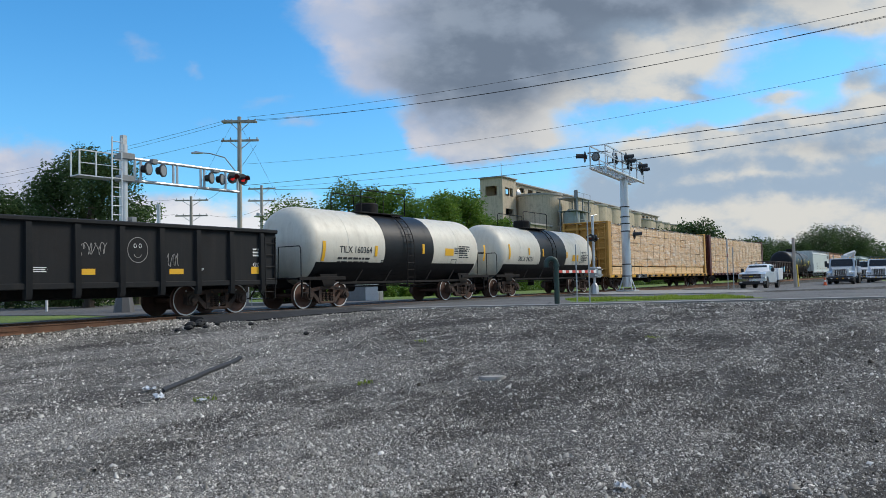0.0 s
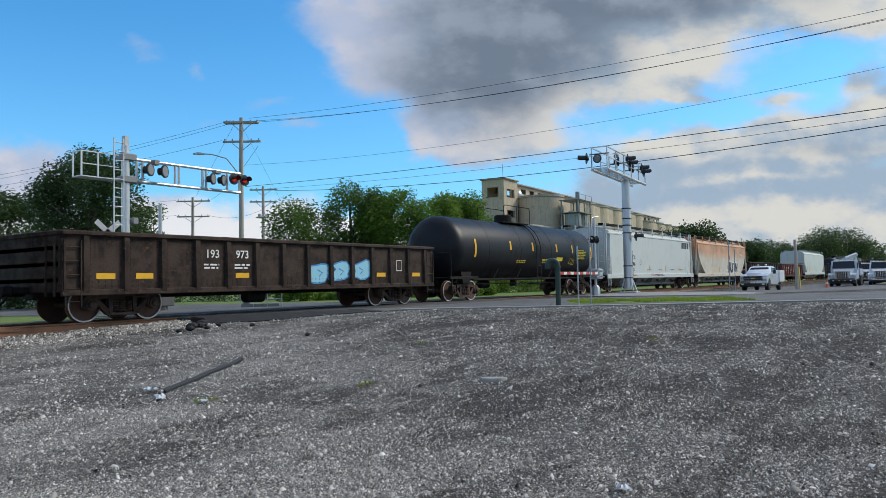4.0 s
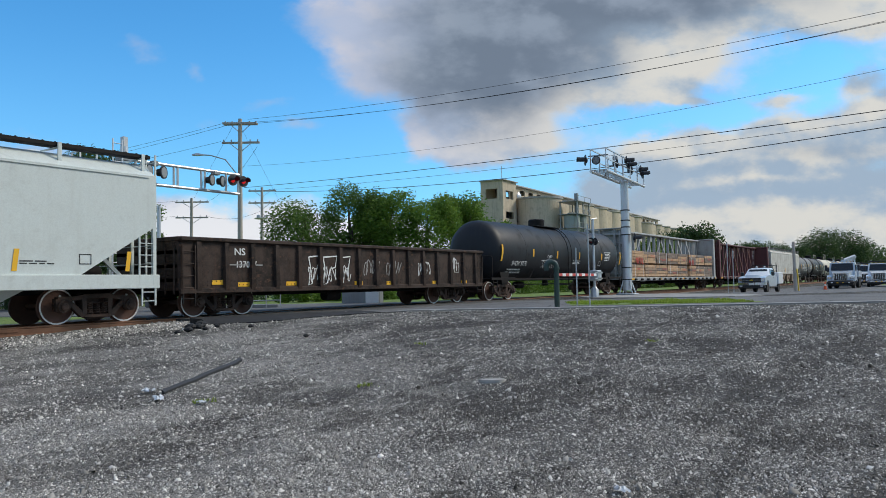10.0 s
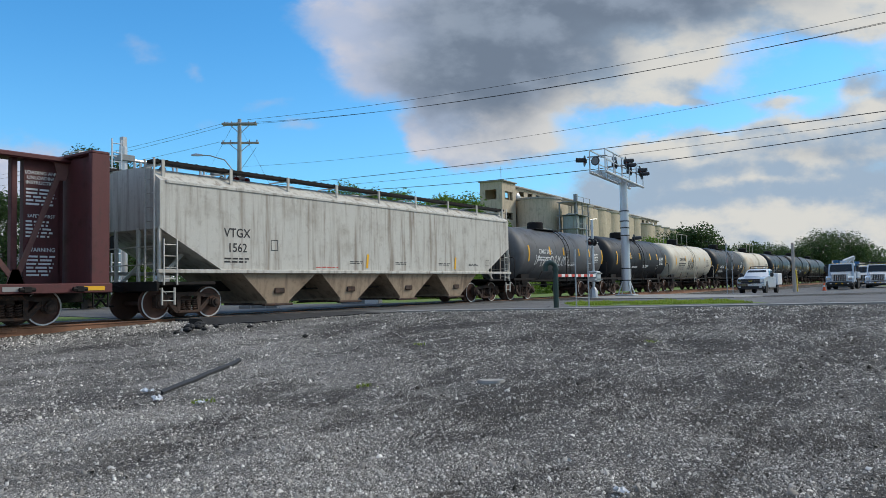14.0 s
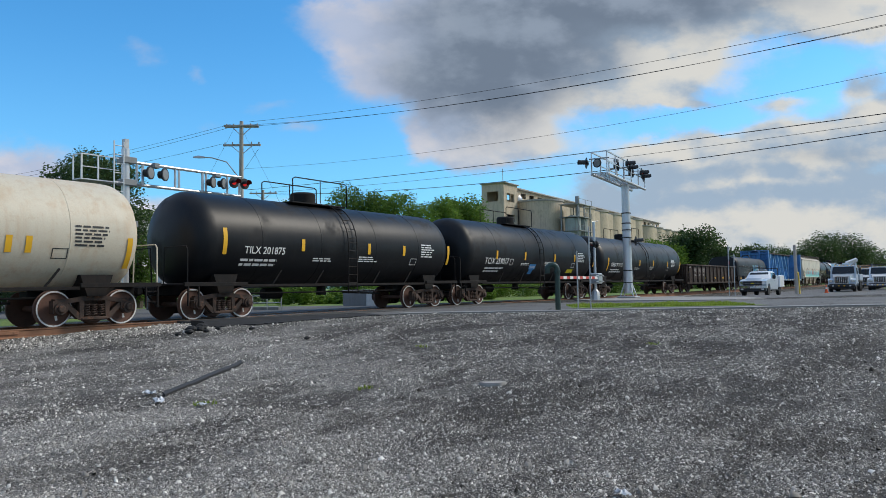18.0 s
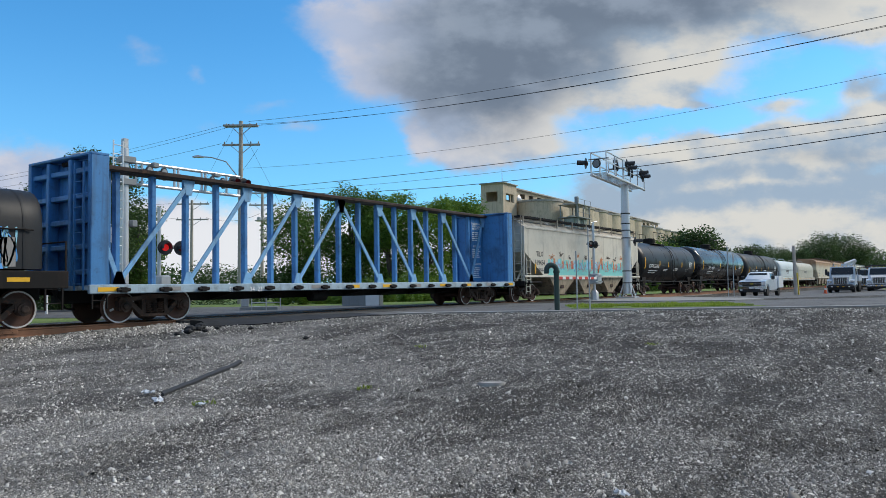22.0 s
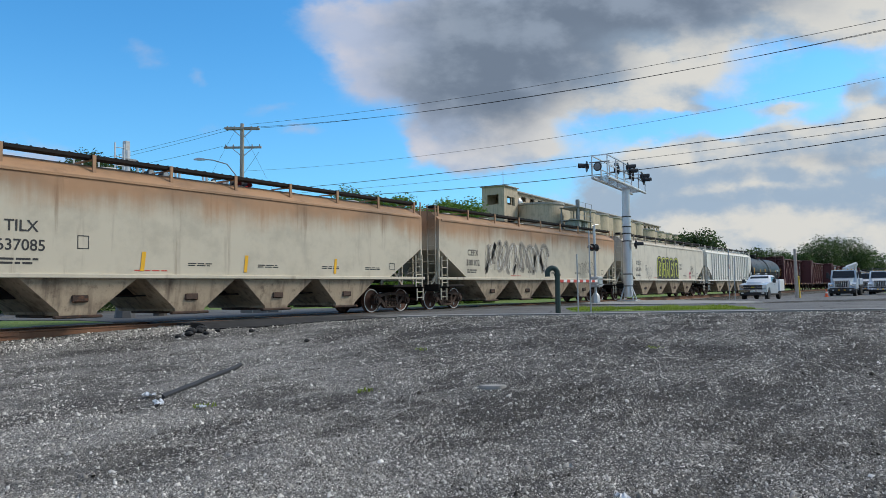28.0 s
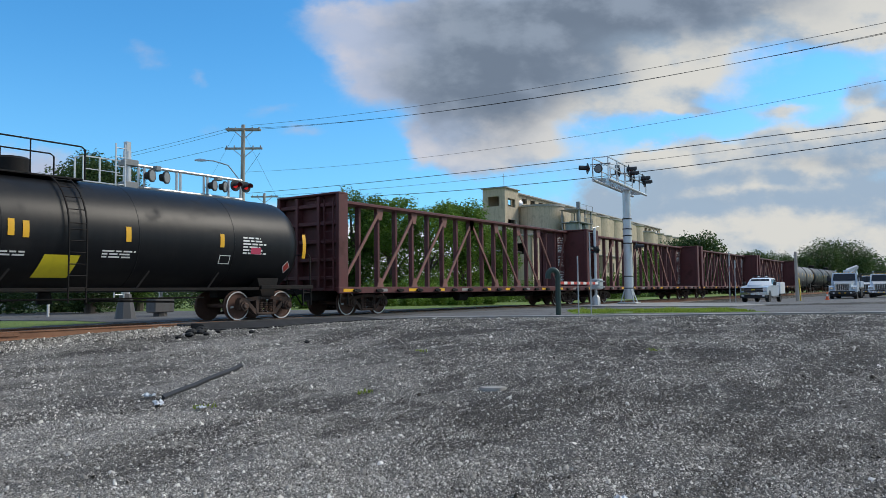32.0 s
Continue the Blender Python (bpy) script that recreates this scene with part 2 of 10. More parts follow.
def leafy(name, a, b):
    m, n, bsdf = shader(name, 0.55)
    g = n.add("ShaderNodeNewGeometry").outputs["Random Per Island"]
    at = n.add("ShaderNodeTexCoord").outputs["Object"]
    c = n.mix(g, a, b)
    c = n.mix(n.ramp(n.noise(at, 0.7, 3), 0.35, 0.7, 0, 0.4), c, tuple(x * 0.6 for x in a))
    n.put(bsdf.inputs["Base Color"], c)
    bsdf.inputs["Specular IOR Level"].default_value = 0.25
    t = n.add("ShaderNodeBsdfTranslucent")
    n.put(t.inputs[0], c)
    mx = n.add("ShaderNodeMixShader")
    mx.inputs[0].default_value = 0.42
    n.tree.links.new(bsdf.outputs[0], mx.inputs[1])
    n.tree.links.new(t.outputs[0], mx.inputs[2])
    for o in n.tree.nodes:
        if o.type == "OUTPUT_MATERIAL":
            n.tree.links.new(mx.outputs[0], o.inputs[0])
    return m


RUST = (0.085, 0.045, 0.03)
GRIME = (0.06, 0.052, 0.045)
M = {
    "iron": rusted("cast_iron", (0.10, 0.062, 0.046), (0.034, 0.027, 0.024), (0.17, 0.080, 0.048), (0.21, 0.155, 0.12)),
    "under": weathered("underframe_black", (0.013, 0.012, 0.012), (0.05, 0.036, 0.03), 0.5, 0.3, 0.7),
    "wheel": weathered("wheel_rust", (0.135, 0.066, 0.046), (0.055, 0.034, 0.027), 0.7, 0.1, 0.7),
    "rim": weathered("wheel_rim_steel", (0.74, 0.72, 0.70), (0.4, 0.34, 0.3), 0.3, 0.1, 0.45, 0.15),
    "black": weathered("black_tank_paint", (0.0075, 0.0085, 0.011), (0.022, 0.021, 0.021), 0.4, 0.3, 0.42),
    "black_gloss": weathered("black_gloss_paint", (0.007, 0.008, 0.011), (0.014, 0.015, 0.018), 0.3, 0.1, 0.18),
    "charcoal": weathered("charcoal_tank_paint", (0.019, 0.021, 0.025), (0.035, 0.034, 0.033), 0.4, 0.35, 0.5),
    "grey_tank": weathered("grey_tank_paint", (0.12, 0.122, 0.128), (0.09, 0.075, 0.06), 0.5, 0.5, 0.55),
    "white": weathered("white_tank_paint", (0.74, 0.695, 0.59), (0.42, 0.36, 0.28), 0.22, 0.3, 0.45),
    "cream": weathered("cream_tank_paint", (0.62, 0.57, 0.46), (0.42, 0.27, 0.15), 0.3, 0.3, 0.55),
    "cream_rust": weathered("cream_tank_paint_rusty", (0.64, 0.58, 0.46), (0.48, 0.26, 0.1), 0.35, 0.35, 0.55),
    "lightgrey": weathered("light_grey_hopper_paint", (0.62, 0.66, 0.64), (0.48, 0.49, 0.45), 0.25, 0.25, 0.5),
    "palegrey": weathered("pale_grey_hopper_paint", (0.64, 0.69, 0.66), (0.45, 0.46, 0.42), 0.3, 0.25, 0.5),
    "orange": weathered("rust_stained_tan_paint", (0.46, 0.34, 0.245), (0.36, 0.17, 0.09), 0.8, 0.5, 0.65),
    "beige": weathered("dirty_beige_hopper_paint", (0.46, 0.41, 0.33), (0.14, 0.095, 0.065), 0.35, 0.8, 0.65),
    "dirty": weathered("sooty_grey_hopper_paint", (0.60, 0.585, 0.53), (0.20, 0.15, 0.105), 0.40, 0.85, 0.68),
    "ribwhite": weathered("white_ribbed_hopper_paint", (0.76, 0.75, 0.68), (0.40, 0.37, 0.30), 0.2, 0.3, 0.55),
    "brownbase": weathered("dusty_brown_steel", (0.44, 0.33, 0.23), (0.10, 0.065, 0.045), 0.7, 0.6, 0.75),
    "gonblack": weathered("black_gondola_paint", (0.017, 0.018, 0.020), (0.035, 0.032, 0.03), 0.5, 0.4, 0.6),
    "gonbrown": rusted("dark_brown_gondola_steel", (0.058, 0.036, 0.027), (0.017, 0.013, 0.011), (0.115, 0.058, 0.036), (0.16, 0.12, 0.10)),
    "gonred": rusted("oxide_red_gondola_steel", (0.21, 0.060, 0.044), (0.075, 0.030, 0.024), (0.15, 0.052, 0.036), (0.035, 0.022, 0.018)),
    "maroon": weathered("maroon_flatcar_paint", (0.115, 0.03, 0.03), (0.06, 0.03, 0.026), 0.7, 0.55, 0.6),
    "maroon_light": weathered("faded_maroon_steel", (0.24, 0.11, 0.09), (0.16, 0.09, 0.07), 0.5, 0.4, 0.65),
    "blue": weathered("blue_flatcar_paint", (0.060, 0.235, 0.52), (0.035, 0.06, 0.10), 0.65, 0.6, 0.5),
    "yellowcar": weathered("yellow_flatcar_paint", (0.55, 0.30, 0.06), (0.25, 0.14, 0.06), 0.5, 0.5, 0.6),
    "greycar": weathered("grey_flatcar_paint", (0.40, 0.41, 0.40), (0.22, 0.20, 0.18), 0.5, 0.4, 0.6),
    "coilwhite": weathered("pale_blue_white_hood", (0.62, 0.68, 0.68), (0.42, 0.42, 0.38), 0.3, 0.3, 0.5),
    "coilcream": weathered("cream_hood", (0.52, 0.50, 0.42), (0.32, 0.27, 0.2), 0.35, 0.35, 0.55),
    "wrap": None,
    "timber": None,
    "yellow": plain("reflective_yellow", (0.85, 0.46, 0.02), 0.5),
    "lemon": plain("yellow_label", (0.85, 0.68, 0.03), 0.5),
    "ink_white": plain("white_lettering", (0.80, 0.80, 0.78), 0.6, 0, 0.3),
    "ink_black": plain("black_lettering", (0.03, 0.03, 0.032), 0.6),
    "ink_red": plain("red_lettering", (0.55, 0.07, 0.05), 0.6),
    "ink_blue": plain("blue_spray_paint", (0.06, 0.28, 0.62), 0.6),
    "ink_sky": plain("light_blue_spray_paint", (0.30, 0.62, 0.76), 0.6),
    "ink_teal": plain("teal_spray_paint", (0.22, 0.62, 0.58), 0.6),
    "ink_pink": plain("pink_spray_paint", (0.58, 0.06, 0.13), 0.6),
    "ink_orange": plain("orange_spray_paint", (0.62, 0.24, 0.10), 0.6),
    "ink_lime": plain("lime_spray_paint", (0.62, 0.66, 0.10), 0.6),
    "ink_haze": plain("thin_grey_spray_paint", (0.34, 0.31, 0.26), 0.8, 0, 0.8),
    "ink_dust": plain("dust_on_steel", (0.12, 0.095, 0.08), 0.85, 0, 0.6),
    "ink_faint": plain("faint_chalk", (0.30, 0.29, 0.28), 0.8),
    "galv": weathered("galvanised_steel", (0.52, 0.54, 0.55), (0.36, 0.37, 0.38), 0.4, 0.3, 0.42, 0.55),
    "alu": weathered("brushed_aluminium", (0.66, 0.67, 0.68), (0.45, 0.46, 0.47), 0.3, 0.3, 0.38, 0.6),
    "dark": plain("dark_metal", (0.02, 0.02, 0.022), 0.5),
    "glass_dark": plain("lens_glass", (0.10, 0.11, 0.12), 0.15),
    "red_on": glowing("lit_red_lens", (0.8, 0.02, 0.02), 0.5),
    "red_off": plain("unlit_red_lens", (0.20, 0.02, 0.02), 0.2),
    "rail": weathered("rusty_rail", (0.30, 0.145, 0.08), (0.10, 0.055, 0.04), 0.5, 0.2, 0.7),
    "railtop": plain("polished_rail_head", (0.45, 0.43, 0.41), 0.28, 0.8, 0.1),
    "concrete": weathered("weathered_concrete", (0.40, 0.385, 0.35), (0.22, 0.20, 0.18), 0.5, 0.7, 0.85, 0, 18.0, 0.3),
    "silo": weathered("pale_silo_concrete", (0.55, 0.465, 0.345), (0.24, 0.215, 0.18), 0.5, 0.55, 0.9, 0, 6.0, 0.3),
    # near black that stands for the shade inside buildings
    "void": plain("interior_shade_black", (0.012, 0.012, 0.013), 0.9),
    "kerb": weathered("kerb_concrete", (0.33, 0.32, 0.30), (0.17, 0.16, 0.15), 0.7, 0.3, 0.85),
    "pole": weathered("grey_weathered_pole_wood", (0.46, 0.42, 0.37), (0.24, 0.21, 0.18), 0.4, 0.8, 0.85),
    "wire": plain("black_wire", (0.018, 0.018, 0.020), 0.6),
    "bark": weathered("bark", (0.12, 0.095, 0.075), (0.05, 0.04, 0.035), 0.6, 0.7, 0.9, 0, 20.0, 0.6),
    "leaf_a": leafy("maple_leaves", (0.075, 0.145, 0.032), (0.165, 0.26, 0.055)),
    "leaf_b": leafy("dark_leaves", (0.045, 0.088, 0.032), (0.095, 0.150, 0.050)),
    "leaf_c": leafy("bright_leaves", (0.095, 0.190, 0.030), (0.22, 0.34, 0.055)),
    "grass": leafy("grass_blades", (0.20, 0.30, 0.035), (0.40, 0.48, 0.09)),
    "paint_white": plain("white_vehicle_paint", (0.82, 0.84, 0.86), 0.22, 0, 0.06),
    "paint_silver": plain("pale_blue_vehicle_paint", (0.50, 0.56, 0.62), 0.2, 0, 0.06),
    "tyre": plain("tyre_rubber", (0.02, 0.02, 0.02), 0.85),
    "chrome": plain("chrome", (0.6, 0.6, 0.62), 0.15, 0.9, 0.05),
    "window": plain("dark_window_glass", (0.02, 0.03, 0.04), 0.08, 0, 0.02),
    "green_paint": weathered("dark_green_pipe_paint", (0.03, 0.065, 0.052), (0.05, 0.05, 0.045), 0.5, 0.4, 0.5),
    "cone": plain("orange_cone_plastic", (0.8, 0.12, 0.03), 0.5),
    "post_yellow": plain("yellow_post_paint", (0.65, 0.48, 0.06), 0.6),
    "siding": weathered("white_siding", (0.72, 0.73, 0.74), (0.5, 0.5, 0.48), 0.2, 0.3, 0.7),
    "roofing": weathered("grey_shingles", (0.14, 0.14, 0.15), (0.08, 0.08, 0.08), 0.5, 0.3, 0.9),
    "steelbox": weathered("grey_cabinet_paint", (0.27, 0.285, 0.29), (0.16, 0.16, 0.155), 0.4, 0.4, 0.5),
    "tar": plain("fresh_black_asphalt", (0.018, 0.018, 0.019), 0.8),
    "rubber": plain("black_rubber_strip", (0.022, 0.022, 0.023), 0.6),
    "trash": plain("white_plastic_scrap", (0.75, 0.77, 0.8), 0.5),
}


for node in M["window"].node_tree.nodes:
    if node.type == "BSDF_PRINCIPLED":
        node.inputs["Specular IOR Level"].default_value = 0.25


def wrap_material():
    """Planed lumber, board on board."""
    m, n, bsdf = shader("stacked_lumber", 0.6)
    at = spread(n)
    r = n.add("ShaderNodeObjectInfo").outputs["Random"]
    plank = n.noise(n.scaled(at, (0.12, 0.5, 22)), 1.0, 3, 0.6)
    c = n.mix(n.ramp(plank, 0.35, 0.65), (0.74, 0.47, 0.21), (0.93, 0.67, 0.38))
    c = n.mix(n.math("MULTIPLY", r, 0.5), c, (0.80, 0.52, 0.24))
    n.put(bsdf.inputs["Base Color"], c)
    bump(n, bsdf, plank, 0.4, 0.012)
    return m


def film_material():
    """Thin clouded wrap, paler on its wrinkles, with the folds' shading put into its colour."""
    m, n, bsdf = shader("creased_plastic_film", 0.34)
    at = spread(n)
    sp = n.add("ShaderNodeSeparateXYZ")
    n.put(sp.inputs[0], at)
    # folds that sweep down and along, and fine wrinkles that run level
    slant = n.add("ShaderNodeCombineXYZ")
    n.put(slant.inputs[0], n.math("MULTIPLY", n.math("SUBTRACT", sp.outputs[0], n.math("MULTIPLY", sp.outputs[2], 0.9)), 0.12))
    n.put(slant.inputs[1], n.math("MULTIPLY", n.math("ADD", sp.outputs[2], n.math("MULTIPLY", sp.outputs[0], 0.45)), 0.55))
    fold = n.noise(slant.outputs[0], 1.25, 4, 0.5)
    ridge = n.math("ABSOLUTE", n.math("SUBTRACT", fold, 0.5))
    wrinkle = n.noise(n.scaled(at, (0.7, 1, 8.0)), 1.3, 5, 0.6)
    sheet_tone = n.noise(n.scaled(at, (0.9, 1, 0.18)), 0.8, 3, 0.5)
    c = n.mix(n.ramp(wrinkle, 0.35, 0.7), (0.93, 0.71, 0.50), (0.97, 0.83, 0.66))
    c = n.mix(n.ramp(sheet_tone, 0.54, 0.62, 0.0, 0.40), c, (0.70, 0.48, 0.27))
    # brown in the colour stands for the shade along each fold
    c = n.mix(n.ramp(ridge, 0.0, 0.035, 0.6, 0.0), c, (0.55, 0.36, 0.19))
    n.put(bsdf.inputs["Base Color"], c)
    bump(n, bsdf, n.math("ADD", wrinkle, n.math("MULTIPLY", n.ramp(ridge, 0.0, 0.10), 1.2)), 0.5, 0.04)
    clear = n.add("ShaderNodeBsdfTransparent")
    mx = n.add("ShaderNodeMixShader")
    n.put(mx.inputs[0], n.math("ADD", n.ramp(wrinkle, 0.42, 0.66, 0.30, 0.55), n.ramp(ridge, 0.0, 0.05, 0.3, 0.0)))
    n.tree.links.new(clear.outputs[0], mx.inputs[1])
    n.tree.links.new(bsdf.outputs[0], mx.inputs[2])
    for o in n.tree.nodes:
        if o.type == "OUTPUT_MATERIAL":
            n.tree.links.new(mx.outputs[0], o.inputs[0])
    return m


M["film"] = film_material()


def timber_material():
    """Sawn timbers: fresh tan, grey weathered and dark brown ones side by side."""
    m, n, bsdf = shader("rough_sawn_timber", 0.85)
    at = spread(n)
    r = n.add("ShaderNodeObjectInfo").outputs["Random"]
    g = n.noise(n.scaled(at, (0.35, 4, 9)), 3.0, 7, 0.68)
    fresh = n.mix(n.ramp(g, 0.3, 0.7), (0.36, 0.21, 0.11), (0.68, 0.46, 0.28))
    grey = n.mix(n.ramp(g, 0.3, 0.7), (0.11, 0.085, 0.07), (0.34, 0.26, 0.20))
    c = n.mix(n.ramp(n.math("FRACT", n.math("MULTIPLY", r, 13.7)), 0.45, 0.55), fresh, grey)
    c = n.mix(n.ramp(n.noise(at, 1.6, 6, 0.65), 0.52, 0.72, 0, 0.75), c, (0.07, 0.05, 0.04))
    n.put(bsdf.inputs["Base Color"], c)
    bump(n, bsdf, g, 0.5, 0.012)
    return m


def rust_wash(name, paint, rust, level, band):
    """Pale paint with a ragged wash of rust that has run down from the roof."""
    m, n, bsdf = shader(name, 0.62)
    at = spread(n)
    sep = n.add("ShaderNodeSeparateXYZ")
    n.put(sep.inputs[0], n.add("ShaderNodeTexCoord").outputs["Object"])
    run = n.noise(n.scaled(at, (1.6, 1.6, 0.14)), 1.5, 7, 0.62)
    wide = n.noise(n.scaled(at, (0.35, 1, 0.5)), 1.0, 6, 0.6)
    h = n.math("ADD", sep.outputs[2], n.math("MULTIPLY", n.math("ADD", n.math("MULTIPLY", run, 0.8), wide), band))
    c = n.mix(n.ramp(n.noise(at, 1.1, 7, 0.65), 0.42, 0.72, 0, 0.5), paint, tuple(x * 0.62 for x in paint))
    c = n.mix(n.ramp(h, level, level + 0.9, 0.0, 0.85), c, n.mix(n.ramp(wide, 0.35, 0.62), rust, tuple(min(0.8, x * 1.7) for x in rust)))
    c = n.mix(n.ramp(run, 0.56, 0.74, 0, 0.45), c, tuple(x * 0.5 for x in rust))
    n.put(bsdf.inputs["Base Color"], c)
    bump(n, bsdf, n.noise(at, 30), 0.12, 0.005)
    return m


M["wrap"] = wrap_material()
M["timber"] = timber_material()
M["orange"] = rust_wash("rust_washed_cream_paint", (0.62, 0.57, 0.48), (0.40, 0.20, 0.10), 3.35, 1.2)

# ---------------------------------------------------------------- mesh helpers


class Shape:
    """Collects faces; becomes one mesh."""

    def __init__(self):
        self.v, self.f, self.k, self.cuts = [], [], [], []

    def add(self, verts, faces, k=0):
        o = len(self.v)
        self.v.extend(tuple(p) for p in verts)
        self.f.extend(tuple(i + o for i in q) for q in faces)
        self.k.extend([k] * len(faces))
        return self

    def box(self, x0, x1, y0, y1, z0, z1, k=0):
        return self.add([(x, y, z) for x in (x0, x1) for y in (y0, y1) for z in (z0, z1)],
                        [(0, 1, 3, 2), (4, 6, 7, 5), (0, 4, 5, 1), (2, 3, 7, 6), (0, 2, 6, 4), (1, 5, 7, 3)], k)

    def slab(self, x0, x1, y0, y1, z0, z1, c=0.01, k=0):
        """A box with chamfered edges."""
        cx, cy, cz = (x0 + x1) / 2, (y0 + y1) / 2, (z0 + z1) / 2
        hx, hy, hz = abs(x1 - x0) / 2, abs(y1 - y0) / 2, abs(z1 - z0) / 2
        c = min(c, hx * 0.8, hy * 0.8, hz * 0.8)
        rings = []
        for z, i in ((-hz, c), (-hz + c, 0), (hz - c, 0), (hz, c)):
            a, b = hx - i, hy - i
            rings.append([(cx + x, cy + y, cz + z) for x, y in ((-a + c, -b), (a - c, -b), (a, -b + c), (a, b - c), (a - c, b), (-a + c, b), (-a, b - c), (-a, -b + c))])
        return self.loft(rings, k=k)

    def loft(self, rings, k=0, caps=True, closed=True):
        n = len(rings[0])
        v = [p for r in rings for p in r]
        f = []
        m = n if closed else n - 1
        for i in range(len(rings) - 1):
            for j in range(m):
                a, b = i * n + j, i * n + (j + 1) % n
                f.append((a, b, b + n, a + n))
        if caps:
            f.append(tuple(range(n - 1, -1, -1)))
            f.append(tuple((len(rings) - 1) * n + j for j in range(n)))
        return self.add(v, f, k)

    def prism(self, poly, axis, a, b, k=0):
        """A polygon in the other two axes, drawn out along axis from a to b."""
        put = {"x": lambda p, t: (t, p[0], p[1]), "y": lambda p, t: (p[0], t, p[1]), "z": lambda p, t: (p[0], p[1], t)}[axis]
        return self.loft([[put(p, t) for p in poly] for t in (a, b)], k)

    def tube(self, pts, r, n=8, k=0):
        """A round bar along a line of points."""
        pts = [Vector(p) for p in pts]
        rings, side = [], None
        for i, p in enumerate(pts):
            d = (pts[min(i + 1, len(pts) - 1)] - pts[max(i - 1, 0)]).normalized()
            if side is None:
                side = d.cross(Vector((0, 0, 1)) if abs(d.z) < 0.9 else Vector((1, 0, 0))).normalized()
            side = (side - d * side.dot(d)).normalized()
            up = d.cross(side)
            rr = r[i] if isinstance(r, (list, tuple)) else r
            rings.append([p + side * (math.cos(a) * rr) + up * (math.sin(a) * rr) for a in (2 * math.pi * j / n for j in range(n))])
        return self.loft(rings, k)

    def bar(self, p, q, w, h, k=0):
        """A flat bar from p to q; w across y, h across the bar in the xz plane."""
        p, q = Vector(p), Vector(q)
        d = (q - p).normalized()
        s = Vector((0, 1, 0)) if abs(d.y) < 0.9 else Vector((1, 0, 0))
        u = d.cross(s).normalized()
        s = u.cross(d)
        return self.loft([[e + s * (a * w / 2) + u * (b * h / 2) for a, b in ((-1, -1), (1, -1), (1, 1), (-1, 1))] for e in (p, q)], k)

    def lathe(self, prof, n=24, k=0, axis="y", at=(0, 0, 0)):
        """prof: (radius, place along the axis)."""
        rings = []
        for r, t in prof:
            ring = []
            for j in range(n):
                a = 2 * math.pi * j / n
                c, s = r * math.cos(a), r * math.sin(a)
                ring.append({"y": (at[0] + c, at[1] + t, at[2] + s), "x": (at[0] + t, at[1] + c, at[2] + s), "z": (at[0] + c, at[1] + s, at[2] + t)}[axis])
            rings.append(ring)
        return self.loft(rings, k)

    def quad(self, a, b, c, d, k=0):
        return self.add([a, b, c, d], [(0, 1, 2, 3)], k)

    def mesh(self, name, mats, angle=34):
        me = bpy.data.meshes.new(name)
        me.from_pydata(self.v, [], self.f)
        for m in mats if isinstance(mats, (list, tuple)) else [mats]:
            me.materials.append(m)
        me.polygons.foreach_set("material_index", self.k)
        bm = bmesh.new()
        bm.from_mesh(me)
        bmesh.ops.recalc_face_normals(bm, faces=bm.faces)
        bm.to_mesh(me)
        bm.free()
        me.polygons.foreach_set("use_smooth", [True] * len(me.polygons))
        me.set_sharp_from_angle(angle=radians(angle))
        return me


def part(name, shape, material, parent, label="", at=None):
    """One mesh object under a thing or a part. shape: a Shape, or a mesh to share."""
    ob = new(name, shape.mesh(name, material) if isinstance(shape, Shape) else shape)
    ob.parent = parent
    if at is not None:
        ob.matrix_basis = at
    if label:
        tagged(ob, label)
    return ob


def thing(name, m, label, category, group=""):
    ob = new(name)
    ob.empty_display_size = 0.3
    ob.matrix_basis = m
    return tagged(ob, label, category, group)


def solid(name, shape, material, label, category, m=None, group="", kind=""):
    ob = new(name, shape.mesh(name, material))
    if m is not None:
        ob.matrix_basis = m
    return tagged(ob, label, category, group, kind)


def smooth(t):
    t = max(0.0, min(1.0, t))
    return t * t * (3 - 2 * t)


# ---------------------------------------------------------------- the ground


def ground_z(x, y):
    """Height of the ground under everything: the lot dips towards the camera, the line runs on a low bed."""
    d = 0.83 * x + 0.55 * y
    z = -0.68 + 0.63 * smooth((d - 6.0) / 18.0) - 0.30 * smooth((d - 45) / 14) - 0.05 * smooth((d - 60) / 30)
    dy = y - TRACK_Y
    if dy > 1.8:
        z = max(z, -0.16) if dy < 9 else max(z, -0.16 - 0.1 * smooth((dy - 9) / 20))
    return max(z, -0.25 - 0.42 * max(0.0, abs(dy) - 1.75), -0.75)


def rubble(x, y):
    near = 1.0 - smooth((math.hypot(x, y) - 20) / 14)
    return near * (0.028 * noise.noise((x * 0.9, y * 0.9, 0)) + 0.018 * noise.noise((x * 2.7, y * 2.7, 3)))


